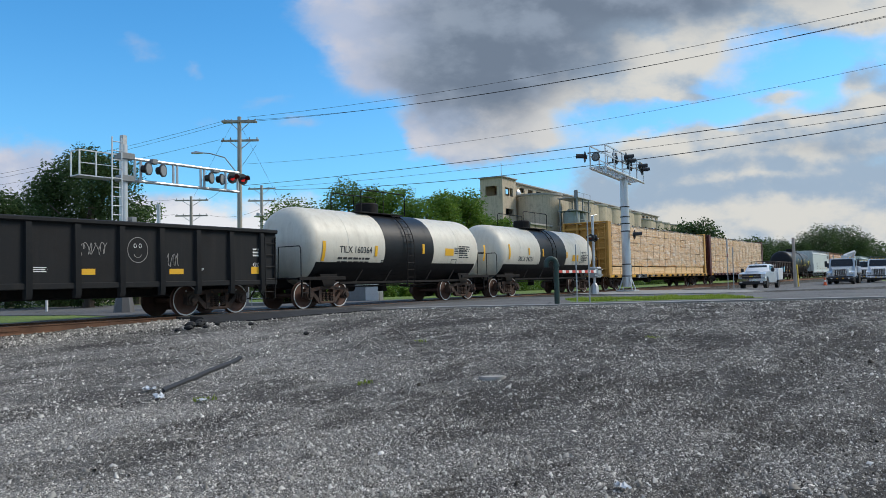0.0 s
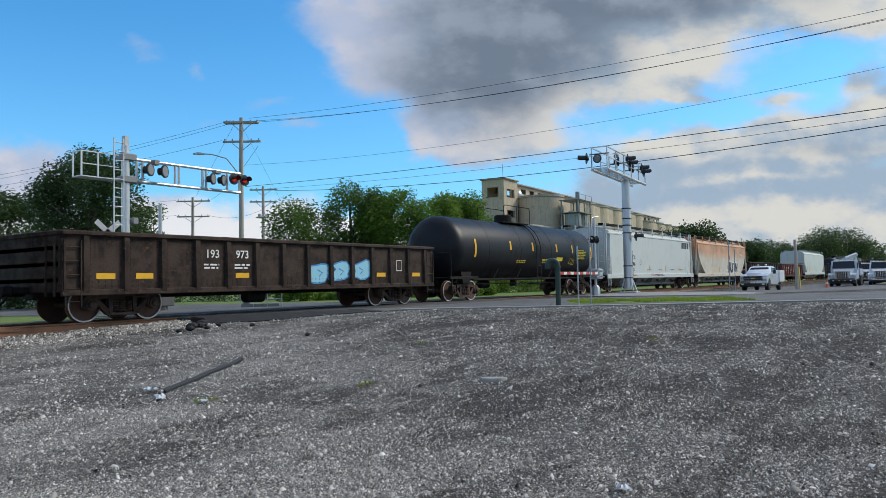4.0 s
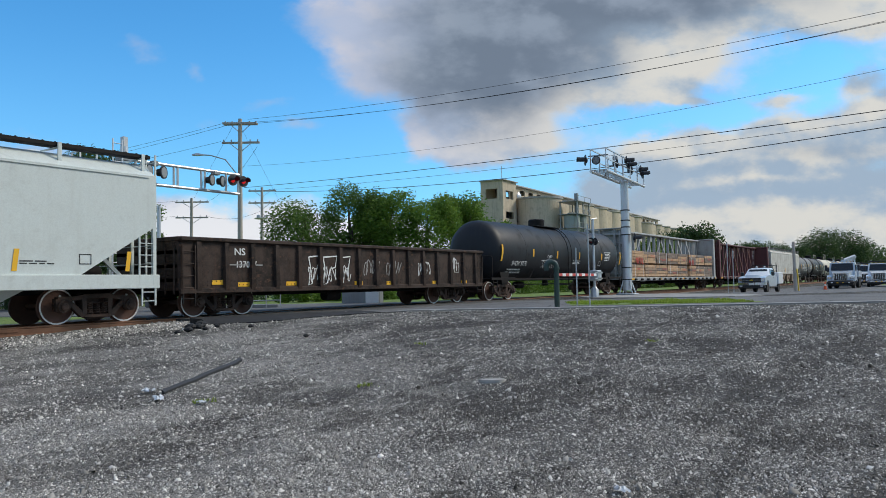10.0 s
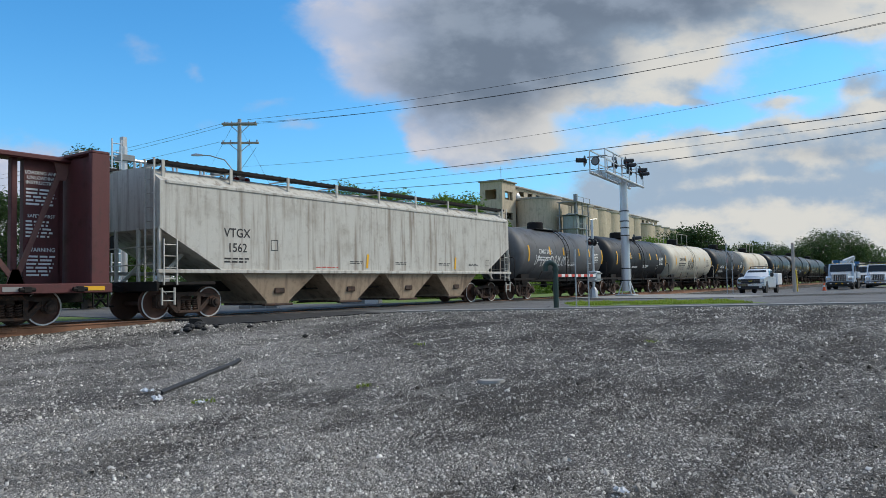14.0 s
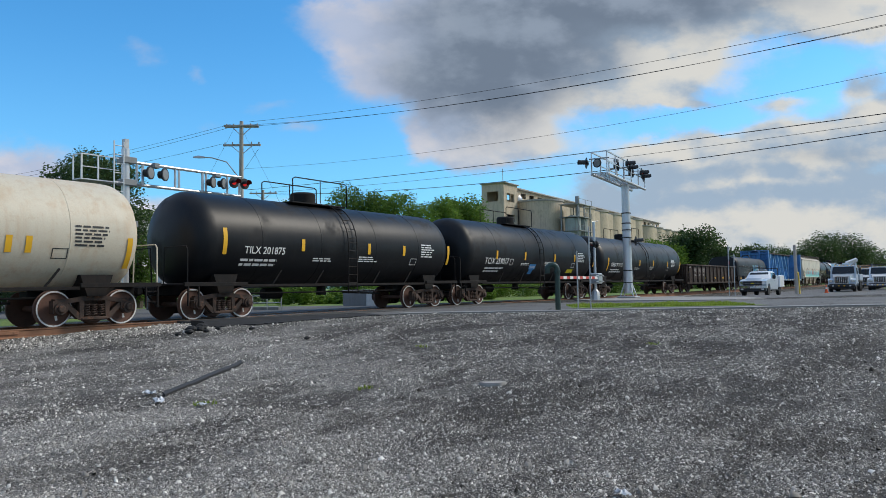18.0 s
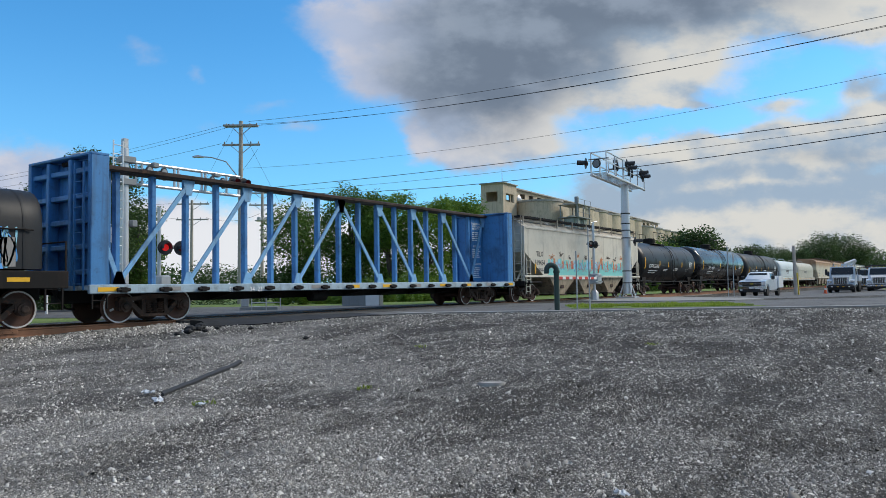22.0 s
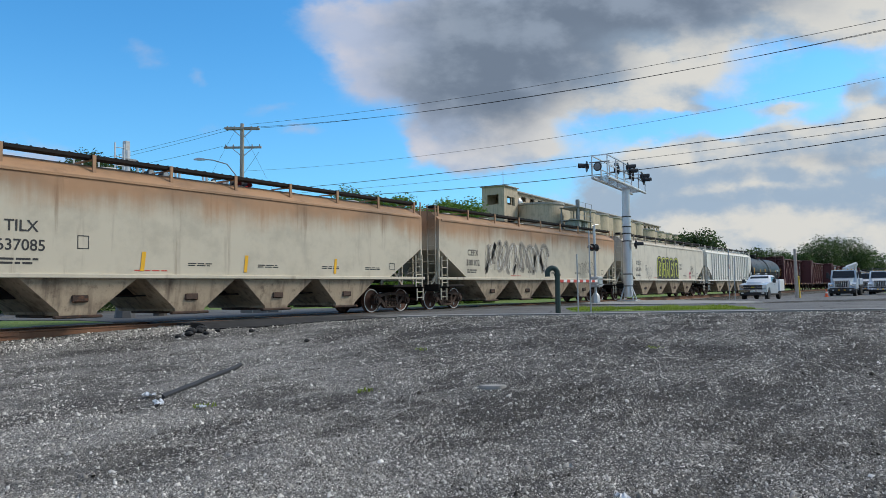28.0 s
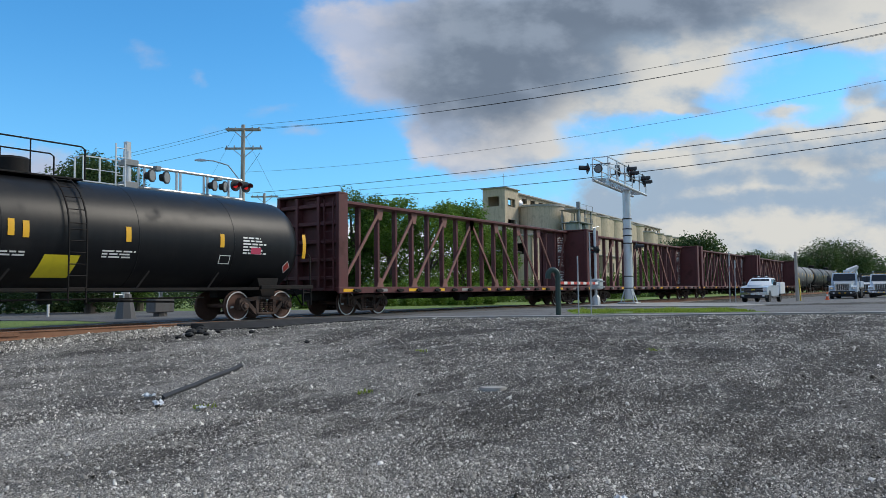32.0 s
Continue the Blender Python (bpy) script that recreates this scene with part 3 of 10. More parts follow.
def lot_patches(n, at):
    """Where mud lies on the lot, and where pale limestone dust does."""
    broad = n.noise(n.scaled(at, (0.8, 1.0, 1)), 0.30, 7, 0.62)
    drag = n.noise(n.scaled(at, (0.55, 1.5, 1), (3, 8, 0)), 0.85, 7, 0.66)
    spots = n.noise(n.scaled(at, (1, 1, 1), (11, 4, 0)), 2.4, 7, 0.68)
    muddy = n.math("MULTIPLY", n.ramp(n.math("ADD", drag, n.math("MULTIPLY", broad, 0.6)), 0.77, 0.89), 0.95)
    muddy = n.math("MAXIMUM", muddy, n.ramp(spots, 0.56, 0.72, 0.0, 0.75))
    sx = n.add("ShaderNodeSeparateXYZ")
    n.put(sx.inputs[0], at)
    side = n.math("SUBTRACT", sx.outputs[1], n.math("MULTIPLY", sx.outputs[0], 0.75))
    dusty = n.math("MULTIPLY", n.ramp(side, -2.0, 4.0, 0.30, 1.0), n.ramp(n.noise(n.scaled(at, (0.6, 1.2, 1), (5, 1, 0)), 0.55, 6, 0.6), 0.34, 0.60))
    muddy = n.math("MULTIPLY", muddy, n.ramp(side, 0.0, 6.0, 1.0, 0.45))
    return muddy, dusty


def gravel_material():
    m, n, bsdf = shader("gravel_lot", 0.92)
    at = n.add("ShaderNodeTexCoord").outputs["Object"]
    v = n.add("ShaderNodeTexVoronoi")
    n.put(v.inputs["Vector"], at)
    v.inputs["Scale"].default_value = 38.0
    v2 = n.add("ShaderNodeTexVoronoi")
    n.put(v2.inputs["Vector"], at)
    v2.inputs["Scale"].default_value = 110.0
    tone = n.add("ShaderNodeSeparateColor")
    n.put(tone.inputs[0], v.outputs["Color"])
    tone2 = n.add("ShaderNodeSeparateColor")
    n.put(tone2.inputs[0], v2.outputs["Color"])
    muddy, dusty = lot_patches(n, at)
    dirt = n.mix(tone2.outputs[0], (0.018, 0.015, 0.012), (0.085, 0.075, 0.062))
    stone = n.mix(n.math("POWER", tone.outputs[0], 1.8), (0.026, 0.023, 0.020), (0.33, 0.31, 0.28))
    cover = n.ramp(tone.outputs[1], 0.25, 0.55)
    c = n.mix(cover, dirt, stone)
    # dark joints between the stones
    c = n.mix(n.ramp(v.outputs["Distance"], 0.32, 0.55, 0.0, 0.9), c, (0.016, 0.014, 0.012))
    c = n.mix(n.math("MULTIPLY", dusty, n.ramp(tone2.outputs[1], 0.3, 0.7, 0.10, 0.60)), c, (0.50, 0.48, 0.445))
    c = n.mix(n.math("MULTIPLY", muddy, 0.80), c, (0.028, 0.025, 0.021))
    n.put(bsdf.inputs["Base Color"], c)
    h = n.math("ADD", n.math("MULTIPLY", n.ramp(v.outputs["Distance"], 0.0, 0.7, 1.0, 0.0), cover), n.math("MULTIPLY", v2.outputs["Distance"], -0.25))
    bump(n, bsdf, h, 0.9, 0.02)
    return m


def turf_material():
    m, n, bsdf = shader("mown_lawn", 0.9)
    at = n.add("ShaderNodeTexCoord").outputs["Object"]
    f = n.noise(at, 0.5, 8, 0.7)
    g = n.noise(at, 14.0, 4, 0.7)
    c = n.mix(n.ramp(f, 0.35, 0.65), (0.15, 0.24, 0.040), (0.25, 0.33, 0.065))
    c = n.mix(n.ramp(g, 0.35, 0.7), c, (0.065, 0.105, 0.026))
    n.put(bsdf.inputs["Base Color"], c)
    bump(n, bsdf, g, 0.8, 0.05)
    return m


def asphalt_material(name, tone):
    m, n, bsdf = shader(name, 0.88)
    at = n.add("ShaderNodeTexCoord").outputs["Object"]
    v = n.add("ShaderNodeTexVoronoi")
    n.put(v.inputs["Vector"], at)
    v.inputs["Scale"].default_value = 60.0
    sp = n.add("ShaderNodeSeparateColor")
    n.put(sp.inputs[0], v.outputs["Color"])
    c = n.mix(n.ramp(n.noise(at, 0.35, 6, 0.6), 0.35, 0.7), tone, tuple(x * 0.62 for x in tone))
    c = n.mix(n.math("MULTIPLY", sp.outputs[0], 0.35), c, tuple(x * 1.9 for x in tone))
    crack = n.add("ShaderNodeTexVoronoi", feature="DISTANCE_TO_EDGE")
    n.put(crack.inputs["Vector"], at)
    crack.inputs["Scale"].default_value = 0.45
    c = n.mix(n.ramp(crack.outputs["Distance"], 0.0, 0.025, 0.7, 0.0), c, (0.02, 0.02, 0.02))
    n.put(bsdf.inputs["Base Color"], c)
    bump(n, bsdf, sp.outputs[1], 0.35, 0.006)
    return m


M["gravel"] = gravel_material()
M["turf"] = turf_material()
M["asphalt"] = asphalt_material("grey_asphalt", (0.125, 0.123, 0.12))
M["asphalt_dark"] = asphalt_material("patched_asphalt", (0.07, 0.068, 0.066))


def build_ground():
    """One sheet to the horizon, finest where the camera looks at it."""
    angles = [radians(-20 + 0.5 * i) for i in range(221)] + [radians(93 + 6 * i) for i in range(41)]
    radii = [0.0] + [1.2 * 1.0235 ** i for i in range(345)]
    radii = [r for r in radii if r < 3200]
    verts, faces, kinds = [(0, 0, ground_z(0, 0))], [], []
    n = len(angles)
    for r in radii[1:]:
        for a in angles:
            x, y = r * math.cos(a), r * math.sin(a)
            verts.append((x, y, ground_z(x, y) + rubble(x, y) if r < 160 else ground_z(min(x, 150), y)))
    for i in range(len(radii) - 1):
        for j in range(n):
            k = (j + 1) % n
            if i == 0:
                q = (0, 1 + j, 1 + k)
            else:
                a, b = 1 + (i - 1) * n + j, 1 + (i - 1) * n + k
                q = (a, a + n, b + n, b)
            faces.append(q)
            cx = sum(verts[p][0] for p in q) / len(q)
            cy = sum(verts[p][1] for p in q) / len(q)
            kinds.append(1 if cy > TRACK_Y + 3.2 or (cx > 95 and cy < 8) or math.hypot(cx, cy) > 150 else 0)
    me = bpy.data.meshes.new("ground")
    me.from_pydata(verts, [], faces)
    me.materials.append(M["gravel"])
    me.materials.append(M["turf"])
    me.polygons.foreach_set("material_index", kinds)
    me.polygons.foreach_set("use_smooth", [True] * len(faces))
    tagged(new("ground", me), "grey gravel lot that runs out into mown lawn", "ground", kind="structure")


def sheet(name, rows, lift, material, label, category, steps=10, kind="structure"):
    """A paved surface between two edge lines of the same number of points, with a rim that goes into the ground."""
    s = Shape()
    left = [Vector(r[0]) for r in rows]
    right = [Vector(r[1]) for r in rows]

    def dense(line):
        out = []
        for a, b in zip(line, line[1:]):
            m = max(1, int((b - a).length / 1.0))
            out += [m]
        return out
    counts = [max(a, b) for a, b in zip(dense(left), dense(right))]
    la, lb = [left[0]], [right[0]]
    for i, m in enumerate(counts):
        m = min(m, 24)
        for j in range(1, m + 1):
            la.append(left[i].lerp(left[i + 1], j / m))
            lb.append(right[i].lerp(right[i + 1], j / m))
    rings = []
    for a, b in zip(la, lb):
        pts = [a.lerp(b, j / steps) for j in range(steps + 1)]
        top = [(p.x, p.y, max(ground_z(p.x, p.y), -0.40) + lift) for p in pts]
        rings.append([(top[0][0], top[0][1], top[0][2] - 0.3)] + top + [(top[-1][0], top[-1][1], top[-1][2] - 0.3)])
    s.loft(rings, caps=False, closed=False)
    ob = new(name, s.mesh(name, material, 60))
    return tagged(ob, label, category, kind=kind)


build_ground()


def build_roads():
    # street over the line, with its flare on the near side
    sheet("road", [((13.2, 17.75), (31.5, 18.0)), ((17.0, 16.6), (32.2, 16.6)), ((20.2, 14.6), (33.2, 15.2)), ((22.4, 11.0), (34.9, 12.9)), ((24.4, 8.2), (36.3, 8.6)),
                   ((26.9, 5.0), (40.0, 5.5)), ((31.0, -1.0), (46, -1)), ((38, -10), (55, -10)), ((60, -42), (80, -42))], 0.02, M["asphalt"],
          "worn grey asphalt street that leads over the tracks", "road")
    sheet("road", [((40.5, 8.5), (43, 15.5)), ((48, 4), (52, 15.6)), ((60, 0), (66, 15.6)), ((80, -12), (86, 15.4)), ((105, -24), (110, 15.2))], 0.012, M["asphalt"],
          "wide grey asphalt yard where work trucks are parked", "road")
    sheet("road", [((13.6, 21.4), (31.0, 21.3)), ((14.2, 25.5), (29.0, 25.5)), ((12.5, 31), (25.0, 33)), ((2.0, 44), (16, 47)), ((-40, 78), (-22, 84))], 0.02, M["asphalt"],
          "grey asphalt street beyond the tracks", "road")
    # crossing surface: dark panels level with the rail heads
    deck = tagged(thing("level_crossing", pose(0, 0, 0), "dark asphalt crossing panels level with the rails", "level crossing"), kind="structure")
    for y0, y1, z, nm in ((17.2, 18.66, -0.004, "outer"), (18.96, 20.10, -0.012, "middle"), (20.40, 21.9, -0.004, "outer")):
        for i in range(5):
            a = 13.4 + i * 3.7
            s = Shape()
            s.slab(a, a + 3.68, y0, y1, -0.30, z, 0.02)
            part("panel", s, M["asphalt_dark"], deck)
    # dark broken edge of the paving towards the lot
    rng = random.Random(21)
    rings = []
    for i in range(41):
        t = i / 40
        near = Vector((12.9, 16.5)).lerp(Vector((14.3, 15.75)), t / 0.3) if t < 0.3 else Vector((14.3, 15.75)).lerp(Vector((18.6, 15.3)), (t - 0.3) / 0.7)
        far = Vector((13.1, 17.6)).lerp(Vector((18.9, 16.8)), t)
        near += Vector((rng.uniform(-0.05, 0.05), rng.uniform(-0.10, 0.10)))
        mid = near.lerp(far, 0.28 + rng.uniform(-0.06, 0.06))
        lip = 0.02 - 0.02 * t + rng.uniform(-0.012, 0.012)
        rings.append([(near.x, near.y, ground_z(near.x, near.y) - 0.15), (near.x, near.y, ground_z(near.x, near.y) + 0.03), (mid.x, mid.y, lip), (far.x, far.y, lip + 0.015), (far.x, far.y, -0.4)])
    edge = Shape().loft(rings, caps=True)
    solid("pavement_edge", edge, M["tar"], "dark broken asphalt edge beside the rails", "road edge", kind="structure")
    # pale kerb line along the lot
    s = Shape()
    line = [(19.4, 15.2), (20.6, 13.8), (22.2, 10.9), (24.3, 7.9), (26.7, 4.7), (30.8, -1.3)]
    pts = []
    for (x0, y0), (x1, y1) in zip(line, line[1:]):
        for j in range(8):
            pts.append((x0 + (x1 - x0) * j / 8, y0 + (y1 - y0) * j / 8))
    rings = []
    for x, y in pts:
        z = ground_z(x, y) + 0.045
        rings.append([(x, y, z - 0.3), (x, y, z), (x + 0.42, y + 0.26, z + 0.004), (x + 0.42, y + 0.26, z - 0.3)])
    s.loft(rings, caps=True)
    solid("kerb", s, M["kerb"], "pale flush concrete kerb between gravel and street", "kerb", kind="structure")
    # island with a raised kerb round the signal mast
    ring = [(37.2, 17.1), (35.6, 14.6), (35.8, 11.5), (36.8, 8.6), (39.2, 7.8), (42.0, 9.2), (45.5, 14.5), (44.8, 17.2)]
    s = Shape()
    s.prism(ring, "z", -0.4, 0.0)
    solid("island", s, M["kerb"], "raised concrete traffic island round the signal mast", "traffic island", kind="structure")


build_roads()

# ---------------------------------------------------------------- the railway line


def build_track():
    track = thing("railway_track", pose(0, TRACK_Y, 0), "rusty railway track on grey ballast", "railway track")
    tagged(track, kind="structure")
    prof = [(-0.075, -0.225), (0.075, -0.225), (0.075, -0.208), (0.014, -0.180), (0.014, -0.05), (0.036, -0.035), (0.036, -0.006), (0.026, 0.0), (-0.026, 0.0), (-0.036, -0.006),
            (-0.036, -0.035), (-0.014, -0.05), (-0.014, -0.180), (-0.075, -0.208)]
    for y in (-0.755, 0.755):
        s = Shape()
        s.prism([(y + a, b) for a, b in prof], "x", -760, 860)
        s.k = [0] * len(s.k)
        s.k[7] = 1
        part("rail", s, [M["rail"], M["railtop"]], track)
    tie = Shape().slab(-0.11, 0.11, -1.3, 1.3, -0.42, -0.229, 0.02).mesh("tie", M["pole"])
    for i in range(150):
        x = -8 + 0.52 * i
        if not 13.2 < x < 32:
            part("tie", tie, None, track, at=pose(x, 0, -0.004 * (i % 3)))
    # joint bar on the near rail
    s = Shape().slab(-0.45, 0.45, -0.80, -0.768, -0.13, -0.04, 0.008)
    for i in range(4):
        s.tube([(-0.33 + 0.22 * i, -0.81, -0.085), (-0.33 + 0.22 * i, -0.79, -0.085)], 0.02, 6)
    part("joint_bar", s, M["rail"], track, at=pose(8.6, 0, 0))


build_track()

# ---------------------------------------------------------------- parts that all cars share


def wheelset_mesh():
    s = Shape()
    for e in (-1, 1):
        # outer rim, plate and hub, tread and flange
        prof = [(0.07, 0.80), (0.10, 0.80), (0.10, 0.775), (0.30, 0.735), (0.385, 0.755), (0.40, 0.785), (0.415, 0.79), (0.455, 0.79), (0.457, 0.70), (0.485, 0.685), (0.478, 0.66), (0.39, 0.66), (0.07, 0.68)]
        n0 = len(s.f)
        s.lathe([(r, e * t) for r, t in prof], 28)
        for j in range(28):
            s.k[n0 + 6 * 28 + j] = 1
    s.tube([(0, -0.95, 0), (0, 0.95, 0)], 0.075, 10)
    s.box(-0.03, 0.03, -0.80, -0.79, 0.18, 0.30, 1)
    return s.mesh("wheelset", [M["wheel"], M["rim"]])


def side_frame_mesh():
    """Cast frame: a bow on top, a straight tie below, columns and two bearing boxes."""
    s = Shape()
    top = [(-1.05, 0.58), (-0.62, 0.60), (-0.30, 0.65), (0.30, 0.65), (0.62, 0.60), (1.05, 0.58), (1.05, 0.70), (0.62, 0.71), (0.30, 0.77), (-0.30, 0.77), (-0.62, 0.71), (-1.05, 0.70)]
    s.prism(top, "y", -0.09, 0.09)
    for e in (-1, 1):
        s.prism([(e * 0.86, 0.60), (e * 0.70, 0.60), (e * 0.33, 0.27), (e * 0.28, 0.16), (e * 0.44, 0.18)], "y", -0.075, 0.075)
        s.prism([(e * 0.30, 0.20), (e * 0.40, 0.22), (e * 0.42, 0.70), (e * 0.28, 0.70)], "y", -0.085, 0.085)
        s.prism([(e * 1.10, 0.34), (e * 1.10, 0.66), (e * 0.72, 0.62), (e * 0.72, 0.40)], "y", -0.10, 0.10)
        s.lathe([(0.155, -0.12), (0.165, -0.05), (0.165, 0.1)], 14, 0, "y", (e * 0.92, -0.03, 0.457))
        s.lathe([(0.07, -0.19), (0.10, -0.17), (0.10, -0.10)], 10, 0, "y", (e * 0.92, -0.03, 0.457))
    s.slab(-0.36, 0.36, -0.10, 0.10, 0.15, 0.24, 0.02)
    return s.mesh("side_frame", M["iron"])


def spring_mesh():
    s = Shape()
    s.tube([(0.075 * math.cos(a), -0.05 + 0.06 * math.sin(a), 0.25 + 0.30 * a / (10 * math.pi)) for a in (i * math.pi / 3 for i in range(31))], 0.02, 4)
    return s.mesh("spring", M["iron"])


def bolster_mesh():
    s = Shape()
    s.slab(-0.22, 0.22, -0.85, 0.85, 0.50, 0.68, 0.03)
    s.lathe([(0.20, 0.66), (0.20, 0.78)], 14, 0, "z")
    for e in (-1, 1):
        s.slab(e * 0.42, e * 0.36, -0.80, 0.80, 0.36, 0.46, 0.01)
        s.slab(e * 0.44 - 0.03, e * 0.44 + 0.03, -0.76, -0.66, 0.30, 0.62, 0.01)
    return s.mesh("truck", M["iron"])


WHEEL, FRAME, SPRING, BOLSTER = wheelset_mesh(), side_frame_mesh(), spring_mesh(), bolster_mesh()
AXLE = 0.92
spinning = []


def first_truck():
    t = part("truck", BOLSTER, None, None)
    for e in (-1, 1):
        part("side_frame", FRAME, None, t, at=pose(0, e * 0.98, 0, 0, 0, 0 if e < 0 else 180))
        for x in (-0.2, 0.0, 0.2):
            part("spring", SPRING, None, t, at=pose(x, e * 0.98, 0, 0, 0, 0 if e < 0 else 180))
        w = part("wheelset", WHEEL, None, t, at=pose(e * AXLE, 0, 0.457))
        spinning.append(w)
    return t


def roll_wheels():
    """Key the two axles of the first truck; all other trucks share these keys."""
    per = SPEED / 0.457 / FPS
    for w, x in zip(spinning, (-AXLE, AXLE)):
        walk(w, [(i / FPS, Matrix.Translation((x, 0, 0.457)) @ Matrix.Rotation(-per * i, 4, "Y")) for i in range(32 * FPS + 1)])


TRUCK = first_truck()
roll_wheels()
used_first = []


def trucks(car, xs):
    for x in xs:
        if not used_first:
            t = TRUCK
            t.matrix_basis = pose(x, 0, 0)
            used_first.append(t)
        else:
            t = copy_thing(TRUCK, pose(x, 0, 0))
        t.parent = car


def coupler_mesh():
    s = Shape()
    s.slab(-0.75, 0.10, -0.07, 0.07, 0.79, 0.96, 0.02)
    s.slab(0.06, 0.30, -0.14, 0.16, 0.74, 1.02, 0.05)
    s.tube([(-0.1, -0.25, 0.9), (0.1, -0.25, 0.62), (0.3, -0.22, 0.42), (0.55, -0.15, 0.40)], 0.028, 6)
    return s.mesh("coupler", M["under"])


COUPLER = coupler_mesh()


def couplers(car, half):
    for e in (-1, 1):
        part("coupler", COUPLER, None, car, at=pose(e * (half + 0.38), 0, 0, 0, 0, 0 if e > 0 else 180))


def ladder_shape(w, z0, z1, rungs, r=0.014):
    s = Shape()
    for x in (-w / 2, w / 2):
        s.bar((x, 0, z0), (x, 0, z1), 0.05, 0.035)
    for i in range(rungs):
        z = z0 + (i + 0.5) * (z1 - z0) / rungs
        s.tube([(-w / 2, 0, z), (w / 2, 0, z)], r, 5)
    return s


# ---- lettering and marks: thin meshes on the car sides


LETTERS = {}


def letters(text, size, fat=0.012):
    """Outline of a line of text as vertices and faces in its own plane, centred in x."""
    key = (text, size, fat)
    if key not in LETTERS:
        cu = bpy.data.curves.new("text", "FONT")
        cu.body, cu.size, cu.align_x = text, size, "CENTER"
        cu.resolution_u = 3
        cu.space_character = 1.0 + max(0.0, fat - 0.02) * 2.2
        cu.offset = size * fat
        ob = bpy.data.objects.new("text", cu)
        me = bpy.data.meshes.new_from_object(ob)
        LETTERS[key] = ([(v.co.x, v.co.y) for v in me.vertices], [tuple(p.vertices) for p in me.polygons])
        bpy.data.objects.remove(ob)
        bpy.data.curves.remove(cu)
        bpy.data.meshes.remove(me)
    return LETTERS[key]


class Skin:
    """The near face of a car body: turns (along, height) into a place a few millimetres proud of it."""

    def __init__(self, reach):
        self.reach = reach

    def at(self, x, z, lift=0.006):
        return (x, -(self.reach(x, z) + lift), z)


def flat_skin(y):
    return Skin(lambda x, z: y)


def round_skin(r, zc):
    return Skin(lambda x, z: math.sqrt(max(0.02, r * r - min(abs(z - zc), r * 0.97) ** 2)))


def layer(s, name):
    """A group of marks that becomes a part of its own."""
    q = Shape()
    s.cuts.append((name, q, ink_mats))
    return q


def write(skin, s, text, x, z, size, k=0, lift=0.006, wide=1.0):
    s = layer(s, "lettering")
    v, f = letters(text, size)
    s.add([skin.at(x + a * wide, z + b, lift) for a, b in v], f, k)


def patch(skin, s, x0, x1, z0, z1, k=0, lift=0.006, lean=0.0):
    if k == Y and abs(x1 - x0) > 0.09:
        q = Shape()
        s.cuts.append(("reflector", q, M["yellow"]))
        s, k = q, 0
    m = max(1, int(abs(z1 - z0) / 0.12))
    n = max(1, int(abs(x1 - x0) / 0.6))
    v = [skin.at(x0 + (x1 - x0) * i / n + lean * j / m, z0 + (z1 - z0) * j / m, lift) for j in range(m + 1) for i in range(n + 1)]
    f = [(j * (n + 1) + i, j * (n + 1) + i + 1, (j + 1) * (n + 1) + i + 1, (j + 1) * (n + 1) + i) for j in range(m) for i in range(n)]
    s.add(v, f, k)


def lines_of_print(skin, s, x, z, w, rows, rng, h=0.045, k=0):
    """Print too small to read: plain bars."""
    s = layer(s, "small_print")
    for i in range(rows):
        a = x - w / 2
        end = x + w / 2 - rng.random() * w * 0.3
        while a < end:
            b = min(end, a + rng.uniform(0.12, 0.34))
            patch(skin, s, a, b, z - i * h * 1.9, z - i * h * 1.9 + h, k)
            a = b + 0.05


def marks(s, car, label):
    """Lettering as one part, each reflector as a part of its own."""
    for name, q, mats in s.cuts:
        part(name, q, mats, car)
    if s.f:
        part("paint_marks", s, ink_mats, car, label)


def frame_mark(skin, s, x, z, w, h, k=0, t=0.022):
    s = layer(s, "stencil_box")
    for a in ((x - w / 2, x + w / 2, z - h / 2, z - h / 2 + t), (x - w / 2, x + w / 2, z + h / 2 - t, z + h / 2), (x - w / 2, x - w / 2 + t, z - h / 2, z + h / 2), (x + w / 2 - t, x + w / 2, z - h / 2, z + h / 2)):
        patch(skin, s, *a, k)


def stroke(skin, s, pts, width, k=0, lift=0.008):
    """A brush or spray line through points on the side."""
    p = [Vector(q) for q in pts]
    v = []
    for i, q in enumerate(p):
        d = (p[min(i + 1, len(p) - 1)] - p[max(0, i - 1)])
        d = d.normalized() if d.length > 1e-6 else Vector((1, 0))
        nrm = Vector((-d.y, d.x)) * width / 2
        for e in (-1, 1):
            g = q + nrm * e
            v.append(skin.at(g.x, g.y, lift))
    s.add(v, [(2 * i, 2 * i + 1, 2 * i + 3, 2 * i + 2) for i in range(len(p) - 1)], k)


def curl(rng, x, z, w, h, n=14, loops=2.0):
    ph = rng.uniform(0, 6)
    return [(x + w * (i / (n - 1) - 0.5) + 0.28 * w * math.sin(loops * 6.28 * i / n + ph), z + h * 0.5 * math.sin(loops * 5.1 * i / n + ph * 1.7)) for i in range(n)]


def tag_scrawl(skin, s, rng, x, z, w, h, strokes, width, k=0):
    s = layer(s, "graffiti_tag")
    path = []
    for i in range(strokes):
        cx = x - w / 2 + (i + 0.5) * w / strokes
        path += curl(rng, cx, z + rng.uniform(-0.1, 0.1) * h, w / strokes * 0.9, h, 16, rng.uniform(0.8, 1.8))
    stroke(skin, s, path, width, k)


